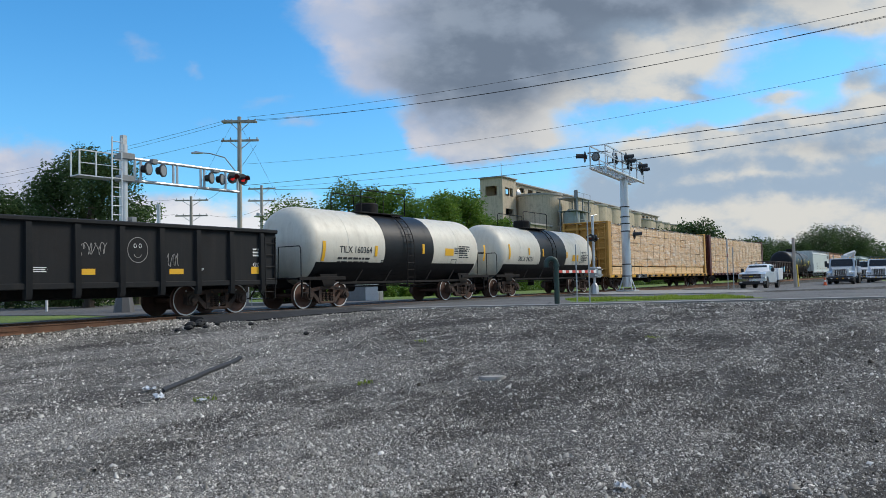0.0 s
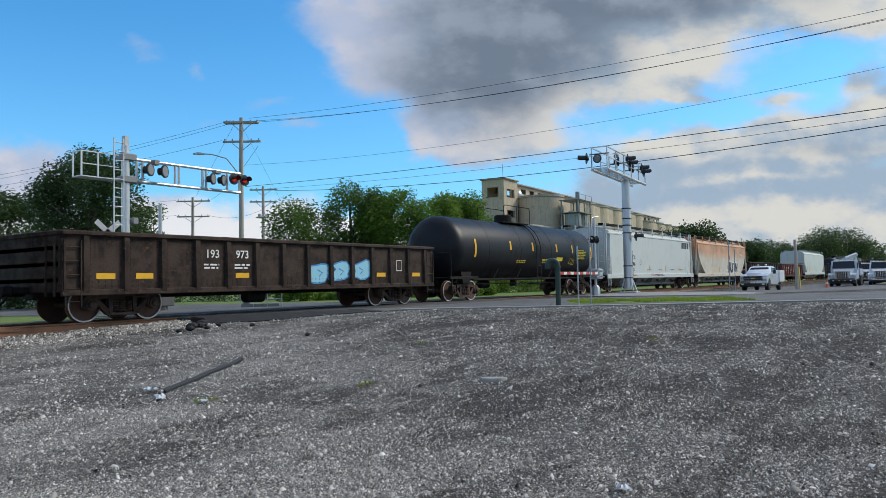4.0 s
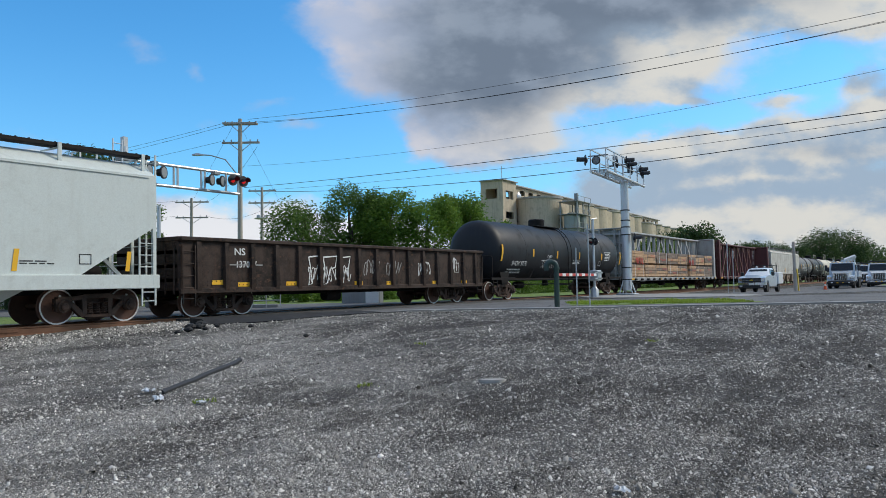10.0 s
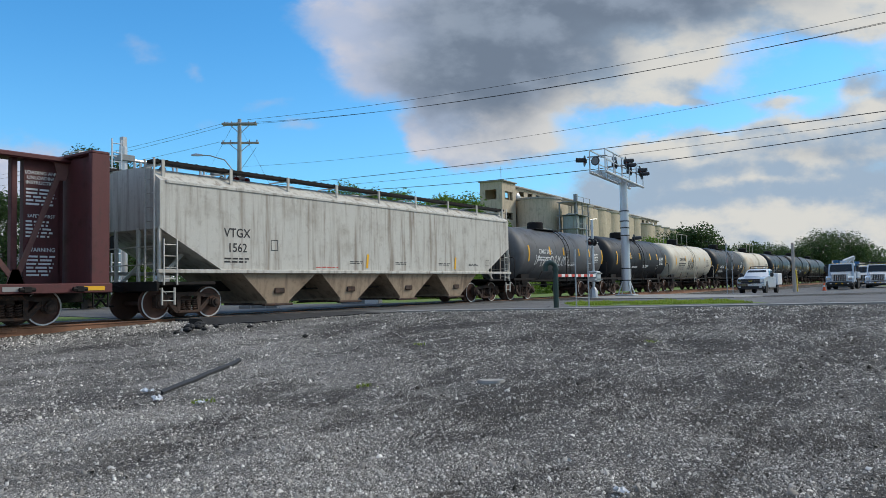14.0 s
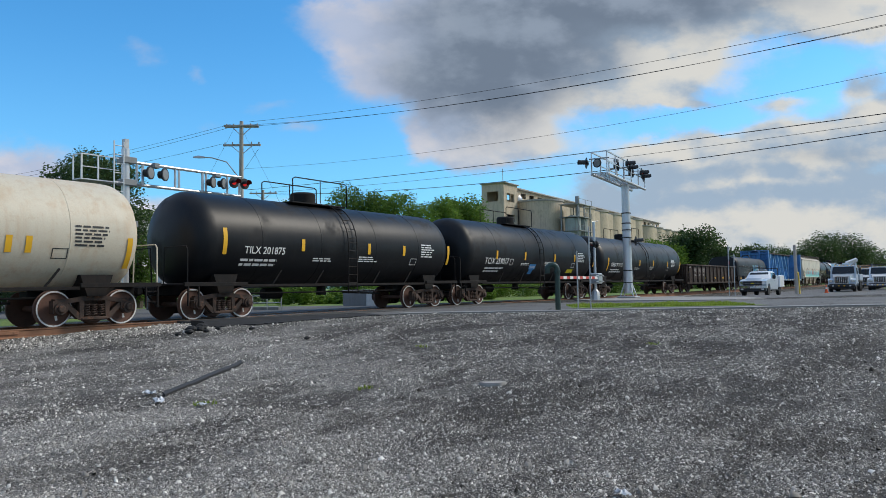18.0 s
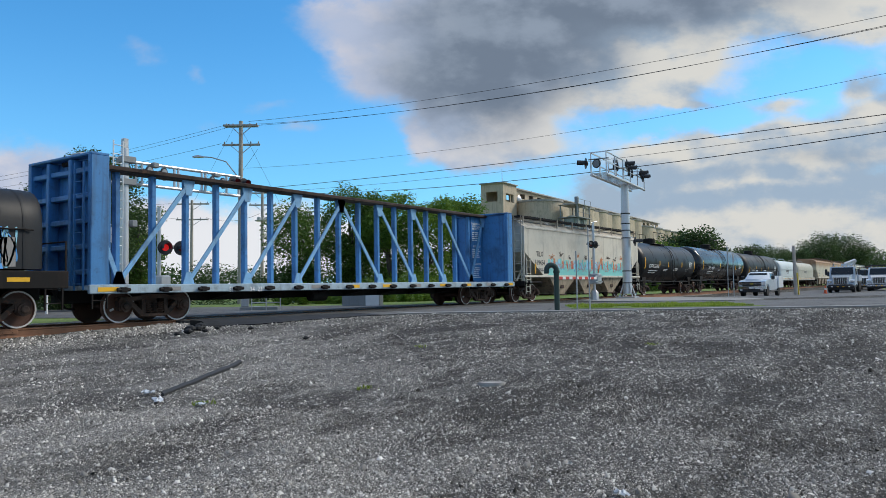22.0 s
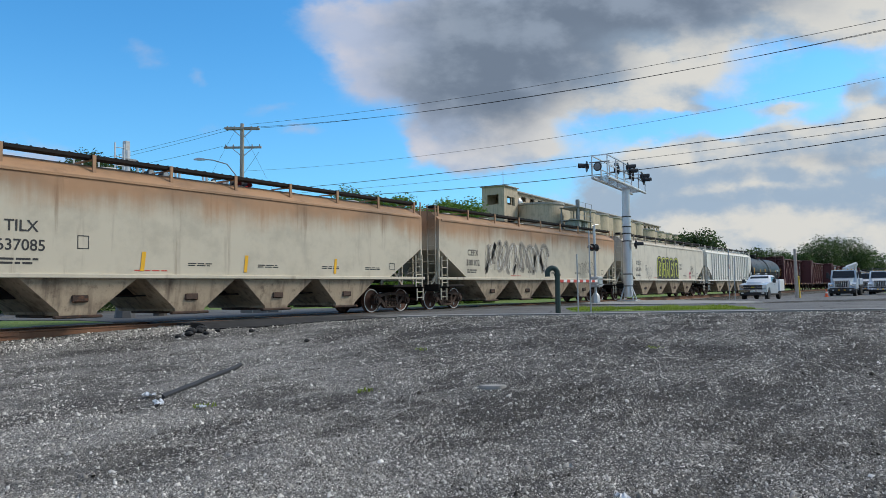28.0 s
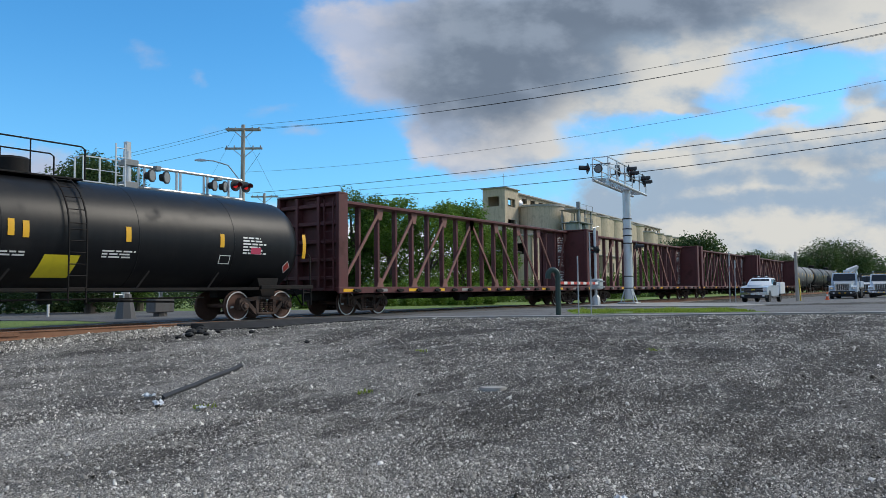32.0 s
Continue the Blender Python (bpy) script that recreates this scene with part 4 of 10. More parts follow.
def piece(skin, s, text, x0, x1, z0, z1, fill, line, lift=0.010, fat=0.05, edge=0.055, lean=0.12):
    """Fat painted letters with a dark outline, drawn to fill a field."""
    s = layer(s, "graffiti_piece")
    for k, off, up in ((line, fat + edge, lift), (fill, fat, lift + 0.005)):
        v, f = letters(text, 1.0, off)
        lo, hi = min(a for a, b in v), max(a for a, b in v)
        bot, top = min(b for a, b in v), max(b for a, b in v)
        grow = edge * (z1 - z0) if k == line and fill != line else 0.0
        w = [((a - lo) / (hi - lo), (b - bot) / (top - bot)) for a, b in v]
        s.add([skin.at(x0 - grow + (x1 - x0 + 2 * grow) * a + lean * (b - 0.5) * (z1 - z0), z0 - grow + (z1 - z0 + 2 * grow) * b + 0.05 * (z1 - z0) * math.sin(9 * a), up) for a, b in w], f, k)


def bubble_letters(skin, s, rng, x0, x1, z0, z1, count, fill, line, lift=0.008, line_w=0.05):
    """Fat round graffiti forms with an outline."""
    s = layer(s, "graffiti_piece")
    w = (x1 - x0) / count
    for i in range(count):
        cx = x0 + (i + 0.5) * w
        zc, hh = (z0 + z1) / 2 + rng.uniform(-0.06, 0.06), (z1 - z0) / 2
        ring = []
        for j in range(18):
            a = 6.283 * j / 18
            q = 1 + 0.16 * math.sin(3 * a + i * 1.9) + 0.10 * math.sin(5 * a + i)
            ring.append((cx + 0.58 * w * q * math.cos(a) + 0.14 * w * math.sin(a), zc + hh * q * 0.95 * math.sin(a)))
        mid = skin.at(cx, zc, lift)
        s.add([mid] + [skin.at(px, pz, lift) for px, pz in ring], [(0, 1 + j, 1 + (j + 1) % 18) for j in range(18)], fill)
        stroke(skin, s, ring + ring[:2], line_w, line, lift + 0.004)
        stroke(skin, s, [(cx - 0.12 * w, zc + hh * 0.3), (cx + 0.1 * w, zc), (cx - 0.05 * w, zc - hh * 0.35)], line_w, line, lift + 0.004)


INKS = ["ink_white", "ink_black", "ink_red", "yellow", "ink_sky", "ink_blue", "ink_teal", "ink_pink", "ink_orange", "ink_lime", "lemon", "ink_faint", "ink_dust", "ink_haze"]
W, K, RED, Y, SKYB, BLU, TEAL, PINK, ORG, LIME, LEM, FAINT, DUST, HAZE = range(14)
ink_mats = [M[i] for i in INKS]
train = []


def car_root(name, s0, s1, label, category):
    car = thing(name, pose((s0 + s1) / 2, TRACK_Y, 0), label, category, "cars of the freight train")
    train.append((car, (s0 + s1) / 2))
    return car, (s1 - s0) / 2


# ---------------------------------------------------------------- tank cars


def tank_car(s0, s1, paint, label, r=1.5, zc=2.42, ink=W, mark=("", 0), belt=None, lower=None, dome="side", off=1.75, extras=None, seed=1, rails=True, stripes=(-0.78, -0.36, -0.06, 0.3, 0.56, 0.9)):
    """A shell with dished heads on two trucks, with its ladder, top fittings and lettering."""
    rng = random.Random(seed)
    car, h = car_root("tank_car", s0, s1, label, "tank car")
    e = h - 0.35
    prof = [(0.02, -e), (r * 0.45, -e + 0.05), (r * 0.74, -e + 0.16), (r * 0.91, -e + 0.34), (r * 0.985, -e + 0.56), (r, -e + 0.78)]
    body = prof + [(r, x) for x in (-e * 0.45, 0.0, e * 0.45)] + [(a, -b) for a, b in reversed(prof)]
    s = Shape()
    s.lathe(body, 40, 0, "x", (0, 0, zc))
    mats = [M[paint]]
    part("tank_shell", s, mats, car)
    if belt:
        b = Shape()
        for i in range(10):
            pass
        b.lathe([(r, belt[0]), (r + 0.012, belt[0] + 0.01), (r + 0.012, belt[1] - 0.01), (r, belt[1])], 40, 0, "x", (0, 0, zc))
        part("jacket_band", b, M[belt[2]], car, "dark band round the middle of the tank")
    if lower:
        b = Shape()
        ang = [radians(a) for a in range(190, 351, 8)]
        z_lim = lower[0]
        a0 = math.asin((z_lim - zc) / r)
        ang = [math.pi - a0 + (math.pi + 2 * a0) * i / 18 for i in range(19)]
        rings = [[(x, (r + 0.010) * q * math.cos(a), zc + (r + 0.010) * q * math.sin(a)) for a in ang] for x, q in ((-e + 0.62, 0.985), (-e + 0.8, 1), (0, 1), (e - 0.8, 1), (e - 0.62, 0.985))]
        b.loft(rings, caps=False, closed=False)
        part("lower_coat", b, M[lower[1]], car, "black coat on the lower third")
    # seams round the shell
    weld = Shape().lathe([(r, -0.02), (r + 0.007, -0.012), (r + 0.007, 0.012), (r, 0.02)], 40, 0, "x").mesh("weld_band", mats)
    for x in (-e * 0.62, -e * 0.22, e * 0.22, e * 0.62):
        part("weld_band", weld, None, car, at=pose(x, 0, zc))
    # stub sills and saddles
    for d in (-1, 1):
        b = Shape()
        xb = d * (h - off)
        b.prism([(xb - 0.25, 0.76), (xb + 0.25, 0.76), (xb + 0.45, zc - r * 0.72), (xb - 0.45, zc - r * 0.72)], "y", -1.15, 1.15)
        b.slab(min(d * (h - 3.0), d * h), max(d * (h - 3.0), d * h), -0.20, 0.20, 0.72, 1.05, 0.02)
        part("stub_sill", b, M["under"], car)
        b = Shape()
        b.slab(d * (h - 0.55), d * h, -1.45, 1.45, 1.02, 1.08, 0.01)
        for y in (-1.42, 1.42):
            b.slab(d * h - d * 2.3, d * h, y - 0.04, y + 0.04, 0.98, 1.10, 0.01)
        part("end_platform", b, M["under"], car)
        b = Shape()
        x = d * (h - 0.12)
        b.tube([(x, -1.42, 1.05), (x, -1.42, 2.05), (x, -1.35, 2.15), (x, -0.35, 2.15), (x, -0.3, 1.08)], 0.02, 6)
        b.tube([(x, 1.42, 1.05), (x, 1.42, 2.05), (x, 1.35, 2.15), (x, 0.35, 2.15), (x, 0.3, 1.08)], 0.02, 6)
        part("end_handrail", b, M[paint if paint.startswith("cream") else "under"], car)
        b = ladder_shape(0.36, 0.42, 1.0, 2)
        part("step", b, M["under"], car, at=pose(d * (h - 0.3), -1.45, 0))
    # side sills, brake rigging and outlet
    b = Shape()
    for y in (-1.22, 1.22):
        b.slab(-h + 2.2, h - 2.2, y - 0.03, y + 0.03, zc - r * 0.985, zc - r * 0.985 + 0.09, 0.01)
    for x in (-h * 0.5, -h * 0.22, h * 0.22, h * 0.5):
        b.bar((x, -1.2, zc - r * 0.95), (x + 0.35, -1.28, zc - r * 0.62), 0.03, 0.05)
    part("side_running_board", b, M["under"], car)
    b = Shape()
    b.tube([(-h * 0.55, -0.5, 0.74), (h * 0.55, -0.5, 0.74)], 0.03, 6)
    b.lathe([(0.02, -0.45), (0.19, -0.40), (0.2, 0.35), (0.05, 0.42)], 12, 0, "x", (-h * 0.3, 0.35, 0.72))
    b.lathe([(0.2, -0.18), (0.17, 0.05), (0.12, 0.3)], 12, 0, "z", (0, 0, zc - r - 0.12))
    b.bar((h * 0.1, -0.45, 0.70), (h * 0.45, -0.2, 0.62), 0.05, 0.06)
    part("brake_rigging", b, M["under"], car)
    # ladder, top walk and manway
    lx = {"side": 0.0, "right": h * 0.35}.get(dome, 0.0)
    b = Shape()
    for x in (lx - 0.23, lx + 0.23):
        pts = [(x, -(r + 0.10) * math.cos(a), zc + (r + 0.10) * math.sin(a)) for a in (radians(q) for q in range(0, 71, 10))]
        b.tube([(x, -(r + 0.08), 0.66), (x, -(r + 0.10), zc - 0.4)] + pts, 0.022, 5)
    for i in range(7):
        z = 0.75 + i * 0.29
        b.tube([(lx - 0.23, -(r + 0.095), z), (lx + 0.23, -(r + 0.095), z)], 0.014, 5)
    for q in range(8, 70, 13):
        a = radians(q)
        b.tube([(lx - 0.23, -(r + 0.1) * math.cos(a), zc + (r + 0.1) * math.sin(a)), (lx + 0.23, -(r + 0.1) * math.cos(a), zc + (r + 0.1) * math.sin(a))], 0.014, 5)
    part("ladder", b, M[paint if paint.startswith("cream") else "under"], car)
    top = zc + r
    dx = lx - 0.9 if dome != "mid" else lx
    b = Shape()
    b.lathe([(0.46, -0.05), (0.46, 0.36), (0.40, 0.42), (0.1, 0.45)], 20, 0, "z", (dx, 0, top))
    part("manway", b, M["under"], car)
    b = Shape()
    b.slab(dx - 1.25, dx + 1.5, -0.72, 0.72, top - 0.06, top - 0.01, 0.01)
    part("top_walkway", b, M["under"], car)
    if rails:
        for y in (-0.78, 0.78):
            b = Shape()
            b.tube([(dx - 1.25, y, top - 0.05), (dx - 1.25, y, top + 0.75), (dx - 1.15, y, top + 0.82), (dx + 1.4, y, top + 0.82), (dx + 1.5, y, top + 0.75), (dx + 1.5, y, top - 0.05)], 0.022, 6)
            b.tube([(dx + 0.1, y, top), (dx + 0.1, y, top + 0.82)], 0.018, 5)
            part("top_handrail", b, M["under"] if not paint.startswith("cream") else M[paint], car)
    # writing
    skin = round_skin(r, zc)
    s = Shape()
    for q in stripes:
        if isinstance(q, tuple):
            patch(skin, s, q[0] - 0.075, q[0] + 0.075, q[1], q[2], Y, 0.012 if not belt else 0.018)
            continue
        big = abs(q) > 0.7
        patch(skin, s, q * e - 0.075, q * e + 0.075, zc - (0.42 if big else 0.02), zc + (0.42 if big else 0.42), Y, 0.012 if not belt else 0.018)
    if mark[0]:
        size = mark[3] if len(mark) > 3 else 0.34
        mz = zc + 0.02 if len(mark) < 3 else mark[2]
        write(skin, s, mark[0], mark[1] * e, mz, size, ink)
        lines_of_print(skin, s, mark[1] * e, mz - 0.24, 1.9, 2, rng, 0.075, ink)
    lines_of_print(skin, s, e * 0.16, zc - 0.45, 1.1, 3, rng, 0.04, ink)
    lines_of_print(skin, s, -e * 0.2, zc - 0.55, 1.0, 2, rng, 0.04, ink)
    lines_of_print(skin, s, e * 0.72, zc + 0.12, 0.95, 6, rng, 0.05, ink)
    frame_mark(skin, s, e * 0.58, zc - 0.55, 0.4, 0.26, ink)
    if extras:
        extras(skin, s, e, zc, rng)
    marks(s, car, "painted reporting marks and yellow reflectors")
    # marks on the head towards the crossing
    b = Shape()
    for i in range(3):
        b.box(-e + 0.10 - 0.01, -e + 0.11, -0.55 + 0.05 * i, 0.25, zc + 0.72 - i * 0.13, zc + 0.78 - i * 0.13)
    couplers(car, h)
    trucks(car, (-(h - off), h - off))
    return car


# ---------------------------------------------------------------- covered hoppers


def hopper_car(s0, s1, paint, label, style="curved", ink=K, mark=("", "", -0.55), chutes=4, base=None, roof=4.15, side=1.58, sill=0.36, extras=None, seed=1, end="slope", off=1.45, stripe_x=(-0.62, -0.32, -0.02, 0.24, 0.48, 0.7)):
    rng = random.Random(seed)
    car, h = car_root("covered_hopper_car", s0, s1, label, "hopper car")
    base = base or paint
    zs = 0.88 + sill
    thin = base != paint and end == "slope" and base != "lightgrey"
    # body: rings from the sill up to the roof
    cut = 2.55

    def reach_x(z):
        if end == "round":
            t = max(0.0, min(1.0, (z - zs) / (roof - 0.5 - zs)))
            return h - 0.40 - 2.1 * (1 - t) ** 2
        if end == "full":
            return h - 0.62 - 0.25 * max(0.0, (z - 2.6) / (roof - 2.6)) ** 2
        return h - 0.12 if z >= cut else h - 0.12 - 2.1 * (cut - z) / (cut - zs)

    def reach_y(z):
        if style == "curved":
            t = (z - zs) / (roof - zs)
            return side * (0.955 + 0.045 * math.sin(math.pi * min(1, t * 1.05))) - (0.28 * max(0, (t - 0.80) / 0.20) ** 2)
        return side - 0.50 * max(0.0, (z - roof + 0.26) / 0.36)
    levels = [zs + (roof - 0.26 - zs) * i / 20 for i in range(21)] + [roof - 0.26, roof, roof + 0.10, roof + 0.18]
    if end == "slope":
        levels = sorted(set(levels + [cut, cut + 0.02]))
    rings = []
    for z in levels:
        x = reach_x(min(z, roof))
        y = reach_y(min(z, roof + 0.10)) - (0.75 if z > roof + 0.1 else 0)
        rings.append([(-x, -y, z), (-x * 0.5, -y, z), (0, -y, z), (x * 0.5, -y, z), (x, -y, z), (x, y, z), (x * 0.5, y, z), (0, y, z), (-x * 0.5, y, z), (-x, y, z)])
    part("body", Shape().loft(rings), M[paint], car)
    skin = Skin(lambda x, z: reach_y(max(zs, min(z, roof))) if z >= zs - 0.01 else side + 0.03)
    # side sills
    for e in (-1, 1):
        s = Shape()
        s.slab(-h + 0.02, h - 0.02, e * (side + 0.02) - 0.05, e * (side + 0.02) + 0.05, zs - 0.10 if thin else 0.88, zs + 0.01, 0.015)
        part("side_sill", s, M[paint], car)
        s = Shape()
        s.slab(-h + 0.3, h - 0.3, e * (side - 0.02) - 0.05, e * (side - 0.02) + 0.05, roof - 0.34, roof - 0.25, 0.015)
        part("roof_rail", s, M[paint], car)
    if style == "ribbed":
        rib = Shape().slab(-0.035, 0.035, -0.06, 0.04, zs, roof - 0.30, 0.02).mesh("rib", M[paint])
        for x in (-6.93, -6.21, -5.5, -4.69, -3.88, -3.08, -2.29, -1.38, -0.44, 0.48, 1.38, 2.3, 3.09, 3.92, 4.73, 5.52, 6.21, 6.93):
            for e in (-1, 1):
                if abs(x) < h:
                    part("rib", rib, None, car, at=pose(x, e * (side + 0.02), 0))
    # running boards on the roof
    for y in (-1.2, 1.2):
        s = Shape()
        s.slab(-h + 0.1, h - 0.1, y - 0.16, y + 0.20, roof + 0.24, roof + 0.34, 0.01)
        for i in range(60):
            x = -h + 0.2 + (2 * h - 0.4) * i / 59
            s.box(x - 0.015, x + 0.015, y - 0.17, y + 0.17, roof + 0.34, roof + 0.355)
        part("running_board", s, M["under"], car)
    s = Shape()
    s.loft([[(a, -1.42, z), (a + 0.09, -1.42, z), (a + 0.09, -1.37, z), (a, -1.37, z)] for a, z in ((-0.045, roof - 0.16), (-0.045, roof + 0.34))])
    s.slab(-0.03, 0.03, -1.38, -0.5, roof + 0.20, roof + 0.24, 0.005)
    bracket = s.mesh("board_bracket", M[paint])
    for i in range(9):
        x = -h + 0.35 + (2 * h - 0.7) * i / 8
        for e in (-1, 1):
            part("board_bracket", bracket, None, car, at=pose(x, 0, 0, 0, 0, 0 if e < 0 else 180))
    hatch = Shape().lathe([(0.36, 0.0), (0.36, 0.10), (0.30, 0.14), (0.05, 0.16)], 16, 0, "z").mesh("hatch", M[paint])
    for i in range(5):
        part("hatch", hatch, None, car, at=pose(-h * 0.72 + h * 0.36 * i, 0, roof + 0.14))
    # discharge hoppers
    span = 2 * (h - 2.9)
    wide = span / chutes
    for i in range(chutes):
        c = -span / 2 + (i + 0.5) * wide
        s = Shape()
        a = wide * 0.49
        rings = [[(c - p, -q, z), (c + p, -q, z), (c + p, q, z), (c - p, q, z)] for p, q, z in ((a, side - 0.04, zs), (a * 0.97, side - 0.06, zs - 0.06), (0.50, side - 0.20 if thin else 0.7, 0.42), (0.48, side - 0.22 if thin else 0.68, 0.34))]
        s.loft(rings)
        ch = part("discharge_hopper", s, M[base], car)
        g = Shape()
        g.slab(c - 0.52, c + 0.52, -0.70, 0.70, 0.28, 0.36, 0.02)
        g.tube([(c - 0.1, -0.86, 0.40), (c - 0.1, -0.60, 0.40)], 0.05, 8)
        g.slab(c - 0.2, c + 0.2, -1.16, -1.10, 0.62, 0.78, 0.02)
        if thin:
            # cast cover and the slide gate's frame on the near sheet
            g.slab(c - 0.22, c + 0.22, -side + 0.10, -side + 0.16, 0.66, 0.84, 0.03)
            g.slab(c - 0.62, c + 0.62, -side + 0.14, -side + 0.30, 0.26, 0.34, 0.02)
        part("outlet_gate", g, M["ink_red"] if style == "smooth" and seed == 11 else M["iron"], ch)
    s = Shape()
    s.slab(-h + 0.1, h - 0.1, -0.19, 0.19, 0.76, 1.08, 0.02)
    part("centre_sill", s, M["under"], car)
    if end != "slope":
        s = Shape()
        s.tube([(-h + 3.4, -1.0, 0.46), (h - 3.4, -1.0, 0.46)], 0.08, 8)
        for x in (-h * 0.3, 0.0, h * 0.3):
            s.tube([(x - 0.1, -1.0, 0.46), (x + 0.1, -1.0, 0.46)], 0.12, 8)
        part("unloading_pipe", s, M["steelbox"], car)
    # ends: platform, posts, ladders, bracing
    for d in (-1, 1):
        s = Shape()
        s.slab(d * (h - 0.02), d * (h - 2.0), -side, side, 0.96, 1.06, 0.02)
        s.slab(d * (h - 0.10), d * h, -side - 0.02, side + 0.02, 0.80, 1.08, 0.02)
        part("end_platform", s, M["under"] if base != paint else M[paint], car)
        for y in (-side + 0.06, -0.55, 0.55, side - 0.06):
            part("end_post", Shape().bar((d * (h - 0.14), y, 1.05), (d * (h - 0.14), y, cut + 0.05 if end == "slope" else roof + 0.30), 0.08, 0.08), M[paint], car)
        s = Shape()
        s.bar((d * (h - 0.5), -0.85, 1.05), (d * (h - 1.6), -0.85, 2.1), 0.06, 0.1)
        s.bar((d * (h - 0.5), 0.85, 1.05), (d * (h - 1.6), 0.85, 2.1), 0.06, 0.1)
        for z in (1.55, 2.05):
            s.tube([(d * (h - 0.10), -side + 0.06, z), (d * (h - 0.10), side - 0.06, z)], 0.016, 5)
        part("end_brace", s, M[paint], car)
        ld = ladder_shape(0.42, 0.98, 2.25, 4)
        part("side_ladder", ld, M[paint], car, at=pose(d * (h - 0.42), -side - 0.05, 0))
        part("end_ladder", ladder_shape(0.42, 1.0, roof + 0.35, 9), M[paint], car, at=pose(d * (h - 0.03), -side + 0.34, 0, 0, 0, 90))
        part("step", ladder_shape(0.40, 0.42, 0.9, 2), M[paint], car, at=pose(d * (h - 0.35), -side - 0.05, 0))
        s = Shape().lathe([(0.25, -0.02), (0.27, 0.0), (0.25, 0.02)], 16, 0, "x", (d * (h - 0.2), 0.8, 2.2))
        part("brake_wheel", s, M["under"], car)
    s = Shape()
    s.tube([(-h * 0.6, -0.7, 0.8), (h * 0.6, -0.7, 0.8)], 0.025, 5)
    s.lathe([(0.02, -0.4), (0.19, -0.36), (0.19, 0.36), (0.02, 0.4)], 12, 0, "x", (h - 1.0, 0.3, 1.35))
    part("brake_rigging", s, M["under"], car)
    # writing
    s = Shape()
    for q in stripe_x:
        patch(skin, s, q * h - 0.06, q * h + 0.06, zs + 0.10, zs + 0.62, Y, 0.012, 0.06 if style != "ribbed" else 0.0)
    if mark[0]:
        write(skin, s, mark[0], mark[2] * h, zs + 1.0, 0.38, ink)
        write(skin, s, mark[1], mark[2] * h, zs + 0.55, 0.38, ink)
        lines_of_print(skin, s, mark[2] * h, zs + 0.32, 1.0, 2, rng, 0.05, ink)
        frame_mark(skin, s, mark[2] * h + 1.5, zs + 0.8, 0.3, 0.34, ink)
    for x in (-0.15, 0.12, 0.42, 0.66):
        lines_of_print(skin, s, x * h, zs + 0.32, 0.9, 2, rng, 0.03, ink)
    frame_mark(skin, s, 0.78 * h, zs + 0.4, 0.32, 0.26, ink)
    if not thin:
        lines_of_print(flat_skin(side + 0.075), s, -0.5 * h, 1.08, 1.2, 2, rng, 0.03, RED)
        lines_of_print(flat_skin(side + 0.075), s, 0.1 * h, 1.08, 1.6, 2, rng, 0.03, ink)
    else:
        lines_of_print(skin, s, -0.3 * h, zs + 0.1, 1.4, 1, rng, 0.03, RED)
    if extras:
        extras(skin, s, h, zs, rng)
    marks(s, car, "painted reporting marks, reflectors and graffiti")
    couplers(car, h)
    trucks(car, (-(h - off), h - off))
    return car


# ---------------------------------------------------------------- gondolas


